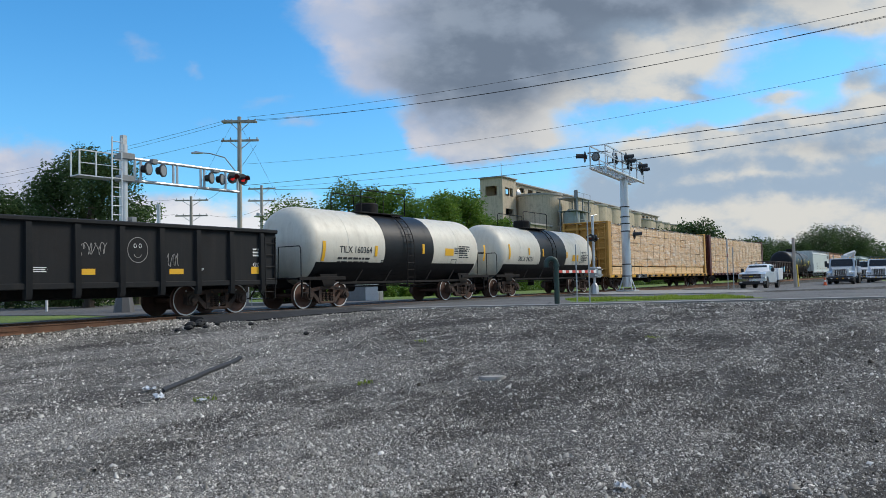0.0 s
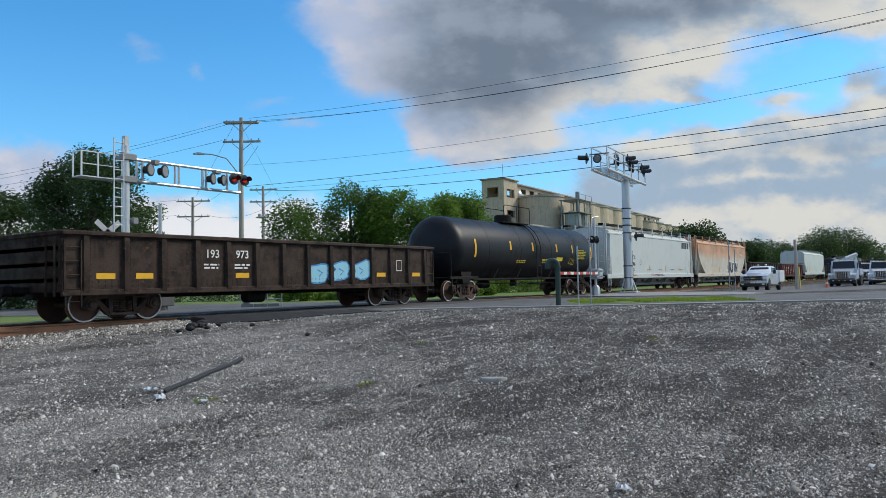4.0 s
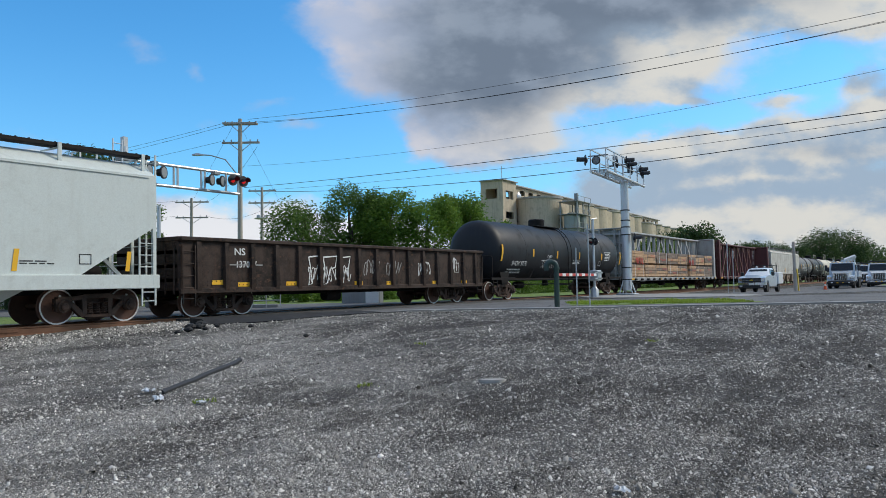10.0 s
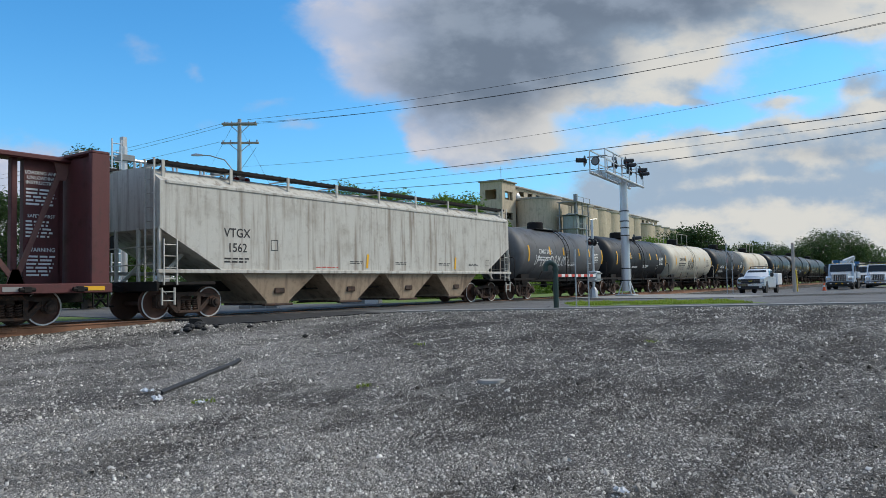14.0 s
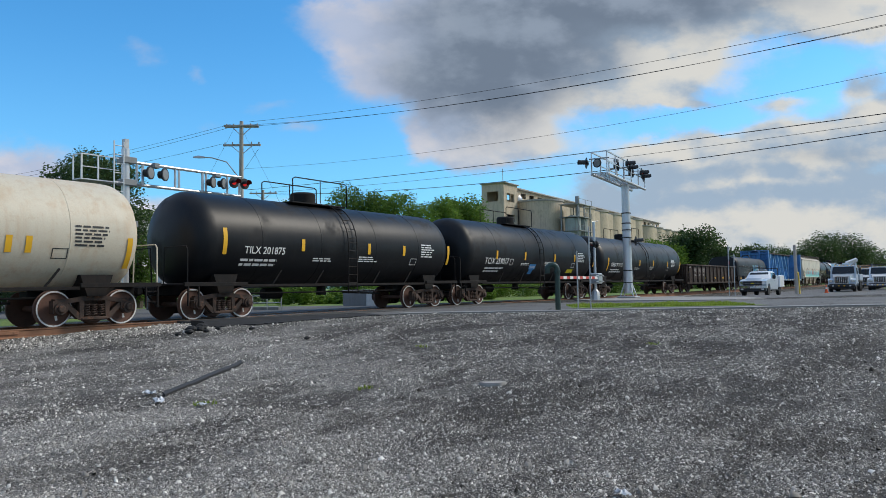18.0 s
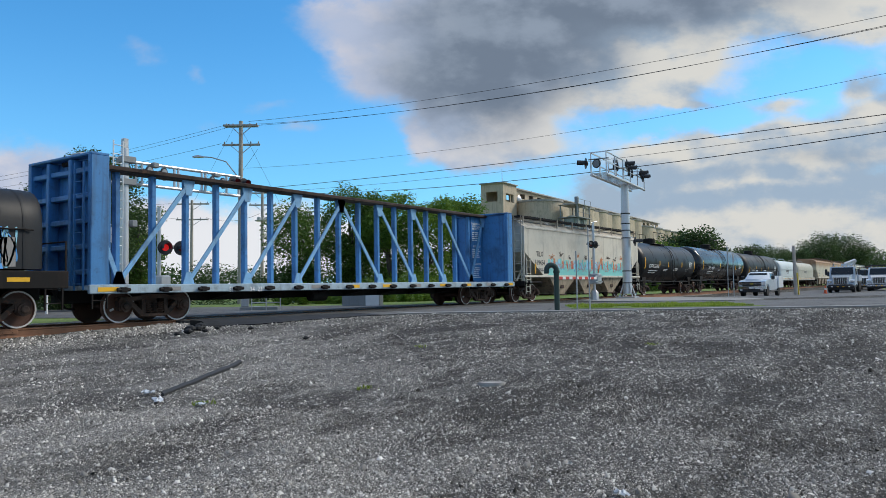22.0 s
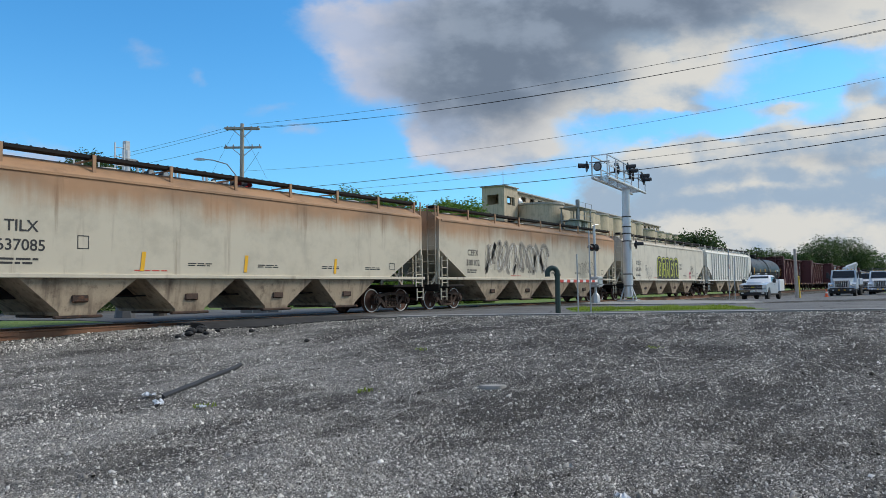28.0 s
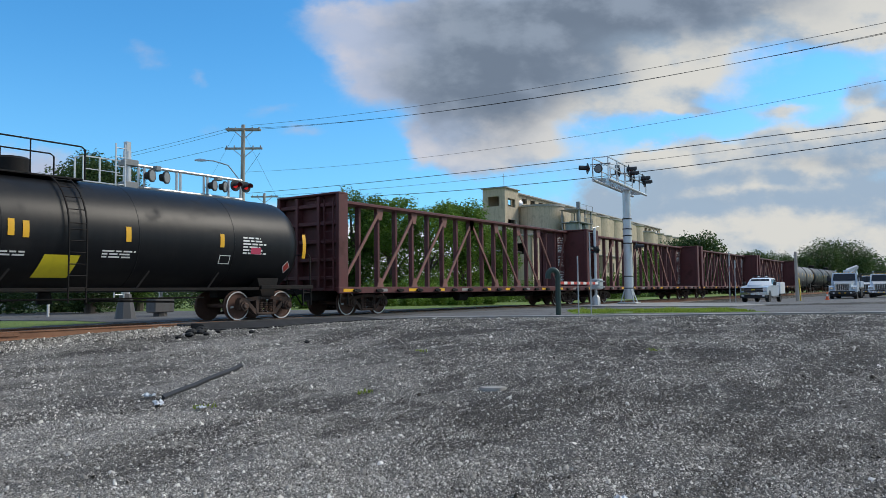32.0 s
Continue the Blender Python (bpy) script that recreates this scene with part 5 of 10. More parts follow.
def gondola_car(s0, s1, paint, label, top=2.32, bottom=0.70, posts=14, ink=W, mark=(), extras=None, seed=1, deep=False, off=1.95, refl=None, box=None):
    rng = random.Random(seed)
    car, h = car_root("gondola_car", s0, s1, label, "gondola car")
    y = 1.50
    for e in (-1, 1):
        s = Shape().slab(-h, h, e * y - 0.02, e * y + 0.02, bottom + 0.12, top - 0.05, 0.005)
        part("side_wall", s, M[paint], car)
        s = Shape().slab(-h - 0.02, h + 0.02, e * (y + 0.03) - 0.10, e * (y + 0.03) + 0.08, top - 0.13, top, 0.03)
        part("top_chord", s, M[paint], car)
        s = Shape().slab(-h, h, e * (y + 0.03) - 0.06, e * (y + 0.03) + 0.06, bottom, bottom + 0.16, 0.02)
        part("side_sill", s, M[paint], car)
        s = Shape()
        for z in (1.1, 1.5, 1.9):
            s.slab(e * h - 0.03, e * h + 0.07, -y, y, z - 0.08, z + 0.08, 0.03)
        s.slab(e * h - 0.03, e * h + 0.03, -y, y, bottom + 0.1, top - 0.05, 0.01)
        s.slab(e * h - 0.06, e * h + 0.08, -y - 0.05, y + 0.05, top - 0.13, top, 0.02)
        part("end_wall", s, M[paint], car)
        part("end_ladder", ladder_shape(0.40, bottom, top - 0.2, 4), M[paint], car, at=pose(e * (h + 0.09), -y + 0.3, 0, 0, 0, 90))
        part("side_ladder", ladder_shape(0.42, bottom, top - 0.25, 4), M[paint], car, at=pose(e * (h - 0.28), -y - 0.07, 0))
        part("step", ladder_shape(0.40, 0.42, bottom, 1), M["under"], car, at=pose(e * (h - 0.3), -y - 0.06, 0))
    low = bottom - 0.22 if deep else bottom + 0.06
    rib = Shape().loft([[(-0.11, 0, z), (-0.075, -w, z), (0.075, -w, z), (0.11, 0, z)] for z, w in ((low, 0.07), (low + 0.12, 0.11), (top - 0.14, 0.085), (top - 0.1, 0.05))]).mesh("post", M[paint])
    for i in range(posts):
        x = -h + 0.62 + (2 * h - 1.24) * i / (posts - 1)
        for e in (-1, 1):
            part("post", rib, None, car, at=pose(x, e * (y + 0.015), 0, 0, 0, 0 if e < 0 else 180))
    # rivets in level rows and beside the posts on the near side
    if paint != "gonblack":
        s = Shape()
        for i in range(posts - 1):
            x0 = -h + 0.62 + (2 * h - 1.24) * i / (posts - 1)
            x1 = x0 + (2 * h - 1.24) / (posts - 1)
            for k in range(5):
                xx = x0 + 0.2 + (x1 - x0 - 0.4) * k / 4
                for zz in (bottom + 0.24, bottom + 0.36):
                    s.box(xx - 0.016, xx + 0.016, -y - 0.034, -y - 0.018, zz - 0.016, zz + 0.016)
            for k in range(7):
                zz = bottom + 0.5 + (top - bottom - 0.75) * k / 6
                for xx in (x0 + 0.15, x1 - 0.15):
                    s.box(xx - 0.014, xx + 0.014, -y - 0.034, -y - 0.018, zz - 0.014, zz + 0.014)
        tagged(part("rivets", s, M[paint], car), kind="stuff")
    part("floor", Shape().slab(-h + 0.05, h - 0.05, -y + 0.03, y - 0.03, bottom + 0.2, bottom + 0.28, 0.01), M["under"], car)
    part("centre_sill", Shape().slab(-h, h, -0.2, 0.2, 0.62, bottom + 0.2, 0.02), M["under"], car)
    beam = Shape().slab(-0.06, 0.06, -y + 0.05, y - 0.05, bottom - 0.04, bottom + 0.2, 0.02).mesh("cross_bearer", M["under"])
    for i in range(7):
        part("cross_bearer", beam, None, car, at=pose(-h * 0.7 + h * 1.4 * i / 6, 0, 0))
    s = Shape()
    s.lathe([(0.02, -0.4), (0.19, -0.36), (0.19, 0.36), (0.02, 0.4)], 12, 0, "x", (-1.0, -0.6, 0.52))
    s.tube([(-h * 0.6, -0.7, 0.62), (h * 0.6, -0.7, 0.62)], 0.025, 5)
    part("brake_rigging", s, M["under"], car)
    skin = flat_skin(y + 0.022)
    s = Shape()
    pit = (2 * h - 1.24) / (posts - 1)

    def bay(i):
        return -h + 0.62 + pit * (i + 0.5)
    for a, z, w, q in refl or ():
        patch(skin, s, a - w / 2, a + w / 2, z - q / 2, z + q / 2, Y)
    for i in (0, 1, 4, 7, 10, 12):
        if i < posts - 1 and refl is None:
            patch(skin, s, bay(i) - 0.26, bay(i) + 0.26, bottom + 0.42, bottom + 0.57, Y)
    for i, text in mark:
        write(skin, s, text, bay(i), top - 0.62, 0.34, ink, 0.011)
        lines_of_print(skin, s, bay(i), top - 0.85, 0.6, 2, rng, 0.05, ink)
    frame_mark(skin, s, bay(posts - 3) if box is None else box, 1.55, 0.36, 0.42, ink)
    if extras:
        extras(skin, s, bay, rng, top, bottom)
    marks(s, car, "stencilled marks, reflectors and spray tags")
    couplers(car, h)
    trucks(car, (-(h - off), h - off))
    return car


# ---------------------------------------------------------------- centre-beam flat cars


def centerbeam_car(s0, s1, paint, label, light=None, load=None, mark="", ink=W, panel=True, seed=1, sill_paint=None, extras=None, top=4.38, lattice=True, mark_x=-4.7, plate=False):
    rng = random.Random(seed)
    car, h = car_root("centerbeam_flat_car", s0, s1, label, "flat car")
    light = light or paint
    y = 1.58
    deck = 1.02
    sp = sill_paint or paint
    part("deck", Shape().slab(-h, h, -y + 0.02, y - 0.02, 0.90, deck, 0.01), M[sp], car)
    for e in (-1, 1):
        s = Shape().slab(-h, h, e * y - 0.05, e * y + 0.05, 0.80, deck + 0.02, 0.02)
        part("side_sill", s, M[sp], car)
    winch = Shape()
    winch.slab(-0.10, 0.10, -0.12, 0.0, 0.83, 0.97, 0.02)
    winch.tube([(-0.18, -0.07, 0.90), (0.18, -0.07, 0.90)], 0.05, 8)
    winch = winch.mesh("winch", M["under"])
    n = 17
    for i in range(n):
        part("winch", winch, None, car, at=pose(-h + 0.9 + (2 * h - 1.8) * i / (n - 1), -y - 0.04, 0))
    part("centre_sill", Shape().slab(-h, h, -0.24, 0.24, 0.55, 0.9, 0.02), M["under"], car)
    beam = Shape().prism([(-y, 0.82), (y, 0.82), (0.3, 0.58), (-0.3, 0.58)], "x", -0.05, 0.05).mesh("cross_bearer", M["under"])
    for i in range(9):
        part("cross_bearer", beam, None, car, at=pose(-h * 0.75 + h * 1.5 * i / 8, 0, 0))
    s = Shape().lathe([(0.02, -0.4), (0.19, -0.36), (0.19, 0.36), (0.02, 0.4)], 12, 0, "x", (-2.0, -0.8, 0.6))
    part("air_reservoir", s, M["under"], car)
    # bulkheads at both ends
    for d in (-1, 1):
        s = Shape()
        x0 = d * (h - 0.05)
        s.slab(x0 - d * 0.34, x0 - d * 0.30, -y + 0.05, y - 0.05, deck, top - 0.05, 0.005)
        part("bulkhead", s, M[paint], car)
        for yy in (-y + 0.08, y - 0.08):
            part("bulkhead_post", Shape().slab(min(x0, x0 - d * 0.5), max(x0, x0 - d * 0.5), yy - 0.08, yy + 0.08, 0.85, top, 0.02), M[paint], car)
        for yy in (-0.55, 0.55):
            part("bulkhead_stake", Shape().slab(min(x0, x0 - d * 0.3), max(x0, x0 - d * 0.3), yy - 0.07, yy + 0.07, deck, top - 0.05, 0.02), M[paint], car)
        for k in range(5):
            z = deck + 0.35 + k * 0.66
            part("bulkhead_rail", Shape().slab(min(x0 - d * 0.06, x0 - d * 0.3), max(x0 - d * 0.06, x0 - d * 0.3), -y + 0.1, y - 0.1, z - 0.07, z + 0.07, 0.02), M[paint], car)
        part("bulkhead_cap", Shape().slab(min(x0, x0 - d * 0.5), max(x0, x0 - d * 0.5), -y, y, top - 0.02, top + 0.06, 0.02), M[paint], car)
        part("end_ladder", ladder_shape(0.42, 0.9, top - 0.2, 10), M[paint], car, at=pose(d * (h + 0.02), -y + 0.42, 0, 0, 0, 90))
        part("step", ladder_shape(0.40, 0.42, 0.85, 1), M["under"], car, at=pose(d * (h - 0.3), -y, 0))
        if panel:
            # the wide plate beside each bulkhead, and the cable guards
            part("bulkhead_wing", Shape().slab(min(d * (h - 0.55), d * (h - 1.5)), max(d * (h - 0.55), d * (h - 1.5)), -0.10, 0.10, deck, top - 0.1, 0.01), M[paint], car)
    # centre truss
    part("top_chord", Shape().slab(-h + 0.3, h - 0.3, -0.32, 0.32, top - 0.14, top, 0.03), M["gonbrown" if paint == "blue" else paint], car)
    inner = h - 0.55
    n = 18
    post = Shape().slab(-0.075, 0.075, -0.10, 0.10, deck, top - 0.12, 0.02).mesh("truss_post", M[paint])
    edge = Shape()
    for i in range(n + 1):
        x = -inner + 2 * inner * i / n
        part("truss_post", post, None, car, at=pose(x, 0, 0))
    spans = [(1, 0)] + [(i, i + 2) for i in (1, 3, 5, 7)]
    spans += [(n - i, n - j) for i, j in spans]
    for i, j in spans:
        a2, b2 = -inner + 2 * inner * i / n, -inner + 2 * inner * j / n
        s = Shape()
        s.bar((a2, -0.16, deck + 0.1), (b2, -0.16, top - 0.25), 0.05, 0.13)
        s.prism([(b2 - 0.22, top - 0.14), (b2 + 0.22, top - 0.14), (b2 + 0.10, top - 0.6), (b2 - 0.10, top - 0.6)], "y", -0.19, -0.15)
        s.prism([(a2 - 0.22, deck), (a2 + 0.22, deck), (a2 + 0.08, deck + 0.4), (a2 - 0.08, deck + 0.4)], "y", -0.19, -0.15)
        part("truss_brace", s, M[light], car)
    # lading
    if load:
        load(car, h, y, deck, top, rng)
    s = Shape()
    skin = flat_skin(y + 0.055)
    for i in range(12):
        x = -h + 0.5 + (2 * h - 1.0) * i / 11
        if not (mark and abs(x - mark_x) < 1.2):
            patch(skin, s, x - 0.28, x + 0.28, 0.86, 0.97, Y if i % 3 != 1 else FAINT)
    if mark:
        write(skin, s, mark, mark_x, 0.80, 0.26 if plate else 0.20, ink, 0.014, 1.15 if plate else 1.0)
        if plate:
            patch(skin, layer(s, "number_plate"), mark_x - 1.1, mark_x + 1.1, 0.77, 1.03, K, 0.008)
    if panel and not load:
        # printed notices on the wing plate
        wing = flat_skin(0.105)
        for i, word in enumerate(("LOADING AND", "UNLOADING", "INSTRUCTION")):
            write(wing, s, word, h - 1.05, top - 0.5 - 0.13 * i, 0.125, ink)
        lines_of_print(wing, s, h - 1.05, top - 0.92, 0.8, 5, rng, 0.05, ink)
        write(wing, s, "SAFETY FIRST", h - 1.05, top - 1.62, 0.12, ink)
        lines_of_print(wing, s, h - 1.05, top - 1.75, 0.8, 5, rng, 0.05, ink)
        write(wing, s, "WARNING", h - 1.05, top - 2.5, 0.15, ink)
        lines_of_print(wing, s, h - 1.05, top - 2.65, 0.75, 6, rng, 0.05, ink)
    if extras:
        extras(s, h, top, deck)
    marks(s, car, "reflectors and stencilled marks on the sill")
    couplers(car, h)
    trucks(car, (-(h - 2.25), h - 2.25))
    return car


def wrapped_load(car, h, y, deck, top, rng, hem=0.03):
    """Bundles of lumber, eight along and six high on each side, under draped film, with straps over them."""
    n = 8
    L = 2 * (h - 0.62)
    for side in (-1, 1):
        for i in range(n):
            a, b = -L / 2 + L * i / n + 0.01, -L / 2 + L * (i + 1) / n - 0.01
            for j in range(6):
                z0 = deck + 0.02 + j * 0.537
                s = Shape()
                y0, y1 = side * (0.18 + 0.02), side * (y - 0.11 + rng.uniform(-0.03, 0.02))
                s.slab(a, b, min(y0, y1), max(y0, y1), z0, z0 + 0.475, 0.012)
                part("lumber_bundle", s, M["wrap"], car)
    for i in range(2 * n + 1):
        x = -L / 2 + L * i / (2 * n)
        z1 = deck + 3.28
        s = Shape()
        s.box(x - 0.009, x + 0.009, -y + 0.008, -y + 0.016, deck, z1)
        s.box(x - 0.013, x + 0.013, -y + 0.01, -0.1, z1, z1 + 0.012)
        s.slab(x - 0.05, x + 0.05, -y, -y + 0.1, z1 - 0.02, z1 + 0.05, 0.02)
        part("strap", s, M["under"], car)
    # film over the top and down the near side, bulging between the straps
    s = Shape()
    nx, ny, nz = 140, 5, 22
    for side in (-1, 1):
        v = []
        for i in range(nx + 1):
            x = -L / 2 + L * i / nx
            tight = abs(math.sin(math.pi * (x + L / 2) / L * 2 * n))
            for j in range(ny + 1):
                yy = side * (0.1 + (y - 0.16) * j / ny)
                v.append((x, yy, deck + 3.23 + (0.05 + 0.16 * abs(noise.noise((x * 0.9, yy * 2, h)))) * tight))
        s.add(v, [(i * (ny + 1) + j, (i + 1) * (ny + 1) + j, (i + 1) * (ny + 1) + j + 1, i * (ny + 1) + j + 1) for i in range(nx) for j in range(ny)])
    part("wrap_top", s, M["plastic"], car, "blue-grey plastic sheet on top of the lumber")
    s = Shape()
    v = []
    for i in range(nx + 1):
        x = -L / 2 + L * i / nx
        foot = deck + hem + (0.0 if hem < 0.1 else 0.22 * noise.noise((x * 0.8, 5, h)))
        tight = abs(math.sin(math.pi * (x + L / 2) / L * 2 * n)) ** 0.6
        for j in range(nz + 1):
            z = foot + (deck + 3.25 - foot) * j / nz
            fold = noise.noise((x * 1.1 + z * 0.8, z * 0.5, h)) + 0.5 * noise.noise((x * 2.9 - z * 1.1, z * 1.4, h + 3))
            sweep = 1 - abs(noise.noise((x * 0.35 - z * 0.25, x * 0.4 + z * 0.75, h + 7))) * 5
            v.append((x, -y + 0.035 - tight * (0.025 + 0.028 * fold + 0.06 * max(0.0, sweep)), z))
    s.add(v, [(i * (nz + 1) + j, (i + 1) * (nz + 1) + j, (i + 1) * (nz + 1) + j + 1, i * (nz + 1) + j + 1) for i in range(nx) for j in range(nz)])
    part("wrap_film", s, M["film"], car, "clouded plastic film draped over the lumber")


def torn_load(car, h, y, deck, top, rng):
    wrapped_load(car, h, y, deck, top, rng, 0.62)


def timber_load(car, h, y, deck, top, rng):
    """Stacks of brown sawn timbers, two bundles high on spacers, with a gap in the middle."""
    L = 2 * (h - 0.7)
    n = 8
    white = Shape()
    for i in range(n):
        a, b = -L / 2 + L * i / n + 0.02, -L / 2 + L * (i + 1) / n - 0.02
        if i == 5:
            a += 0.55
        for lev in range(2):
            out = rng.uniform(-0.05, 0.02)
            for row in range(4):
                z0 = deck + 0.08 + lev * 0.95 + row * 0.208
                for side in (-1, 1):
                    s = Shape()
                    y0, y1 = side * 0.22, side * (y - 0.07 + out + rng.uniform(-0.02, 0.02))
                    s.slab(a + rng.uniform(0, 0.05), b - rng.uniform(0, 0.05), min(y0, y1), max(y0, y1), z0, z0 + 0.203, 0.014)
                    part("timber", s, M["timber"], car)
            for q in (0.16, 0.82):
                x = a + (b - a) * q
                part("spacer", Shape().slab(x - 0.06, x + 0.06, -y + 0.02, y - 0.02, deck + 0.0 + lev * 0.95, deck + 0.075 + lev * 0.95, 0.008), M["timber"], car)
                part("band", Shape().box(x - 0.018, x + 0.018, -y - 0.0, -y + 0.012, deck + 0.08 + lev * 0.95, deck + 0.915 + lev * 0.95), M["ink_faint"] if (i + lev) % 3 else M["ink_white"], car)
    s = Shape()
    sk = flat_skin(y - 0.015)
    for i in range(n):
        for lev in range(2):
            x = -L / 2 + L * (i + rng.uniform(0.35, 0.65)) / n
            z = deck + 0.30 + 0.95 * lev + rng.uniform(0, 0.35)
            if (i, lev) in ((1, 0), (3, 1)):
                write(sk, s, "SD18", x, z, 0.16, RED, 0.008, 1.3)
            else:
                tag_scrawl(sk, s, rng, x, z, rng.uniform(0.6, 1.3), 0.16, 7, 0.022, RED)
            if i in (0, 5) and lev == 1:
                tag_scrawl(sk, s, rng, x, z - 0.1, 1.4, 0.4, 9, 0.06, RED)
    marks(s, car, "red crayon marks on the timber")


# ---------------------------------------------------------------- coil cars


def coil_car(s0, s1, hood, frame_paint, label, top=3.45, ink=W, extras=None, seed=1, deep=True, skew=0.0):
    rng = random.Random(seed)
    car, h = car_root("coil_car", s0, s1, label, "coil car")
    y = 1.52
    part("deck", Shape().slab(-h, h, -y, y, 1.16, 1.30, 0.02), M[frame_paint], car)
    for e in (-1, 1):
        part("side_sill", Shape().slab(-h, h, e * y - 0.06, e * y + 0.06, 0.95, 1.38, 0.02), M[frame_paint], car)
        if deep:
            s = Shape().prism([(-h + 3.2, 1.0), (-h + 3.9, 0.42), (h - 3.9, 0.42), (h - 3.2, 1.0)], "y", e * 0.95 - 0.04, e * 0.95 + 0.04)
            part("fish_belly_sill", s, M["under"], car)
        part("end_rail", Shape().tube([(e * (h - 0.05), -y, 1.3), (e * (h - 0.05), -y, 2.1), (e * (h - 0.05), y, 2.1), (e * (h - 0.05), y, 1.3)], 0.022, 6), M[frame_paint], car)
        part("step", ladder_shape(0.42, 0.42, 1.1, 2), M["under"], car, at=pose(e * (h - 0.35), -y - 0.02, 0))
    # hood with a rounded top in one or two lengths
    z0 = 1.42
    L = h - 0.55

    def prof(q):
        pts = []
        for i in range(17):
            a = math.pi * i / 16
            c, s_ = math.cos(a), math.sin(a)
            pts.append((-q * y * (abs(c) ** 0.62) * (1 if c > 0 else -1), z0 + (top - z0) * (0.45 + 0.55 * s_ ** 0.8) if 0 < i < 16 else z0 + (top - z0) * 0.45))
        return [(-q * y, z0)] + pts + [(q * y, z0)]
    s = Shape()
    xs = (-L, -L + 0.12, -L + 0.5, L - 0.5, L - 0.12, L)
    qs = (0.90, 0.96, 0.985, 0.985, 0.96, 0.90)
    s.loft([[(x, a, b) for a, b in prof(q)] for x, q in zip(xs, qs)])
    part("hood", s, M[hood], car)
    s = Shape()
    for i in range(9):
        x = -L + 0.5 + (2 * L - 1.0) * i / 8
        s.loft([[(x + d, a * 1.006, b + 0.006) for a, b in prof(0.985)] for d in (-0.02, 0.02)], caps=False)
    part("hood_rib", s, M[hood], car)
    s = Shape()
    for e in (-1, 1):
        s.tube([(-L + 0.3, e * (y + 0.02), 2.35), (L - 0.3, e * (y + 0.02), 2.35)], 0.022, 5)
        for i in range(12):
            x = -L + 0.5 + (2 * L - 1) * i / 11
            s.tube([(x, e * (y - 0.1), 2.35), (x, e * (y + 0.03), 2.37)], 0.02, 5)
    part("hood_handrail", s, M["under"] if hood == "charcoal" else M[hood], car)
    for x in (-L * 0.5, L * 0.5):
        s = Shape()
        for e in (-1, 1):
            s.bar((x, e * 0.7, top - 0.35), (x, e * 0.25, top + 0.32), 0.06, 0.12)
        s.slab(x - 0.08, x + 0.08, -0.35, 0.35, top + 0.27, top + 0.36, 0.02)
        part("lifting_bracket", s, M[hood], car)
    part("centre_sill", Shape().slab(-h, h, -0.2, 0.2, 0.66, 1.16, 0.02), M["under"], car)
    skin = Skin(lambda x, z: y * 0.985 if z > z0 else y + 0.062)
    s = Shape()
    for i in range(7):
        x = -h + 1.2 + (2 * h - 2.4) * i / 6
        patch(skin, s, x - 0.26, x + 0.26, 1.12, 1.22, Y)
    lines_of_print(skin, s, -h * 0.2, 1.24, 1.2, 1, rng, 0.06, ink)
    frame_mark(skin, s, h * 0.55, 1.17, 0.4, 0.2, ink)
    if extras:
        extras(skin, s, h, rng)
    marks(s, car, "stencils, reflectors and spray paint")
    couplers(car, h)
    trucks(car, (-(h - 1.75), h - 1.75))
    return car


def plastic_material():
    m, n, bsdf = shader("grey_blue_plastic_sheet", 0.35)
    at = spread(n)
    f = n.noise(at, 2.5, 7, 0.65)
    n.put(bsdf.inputs["Base Color"], n.mix(n.ramp(f, 0.35, 0.65), (0.34, 0.37, 0.40), (0.55, 0.56, 0.56)))
    bump(n, bsdf, f, 0.6, 0.04)
    return m


M["plastic"] = plastic_material()

# ---------------------------------------------------------------- the train, from the front back


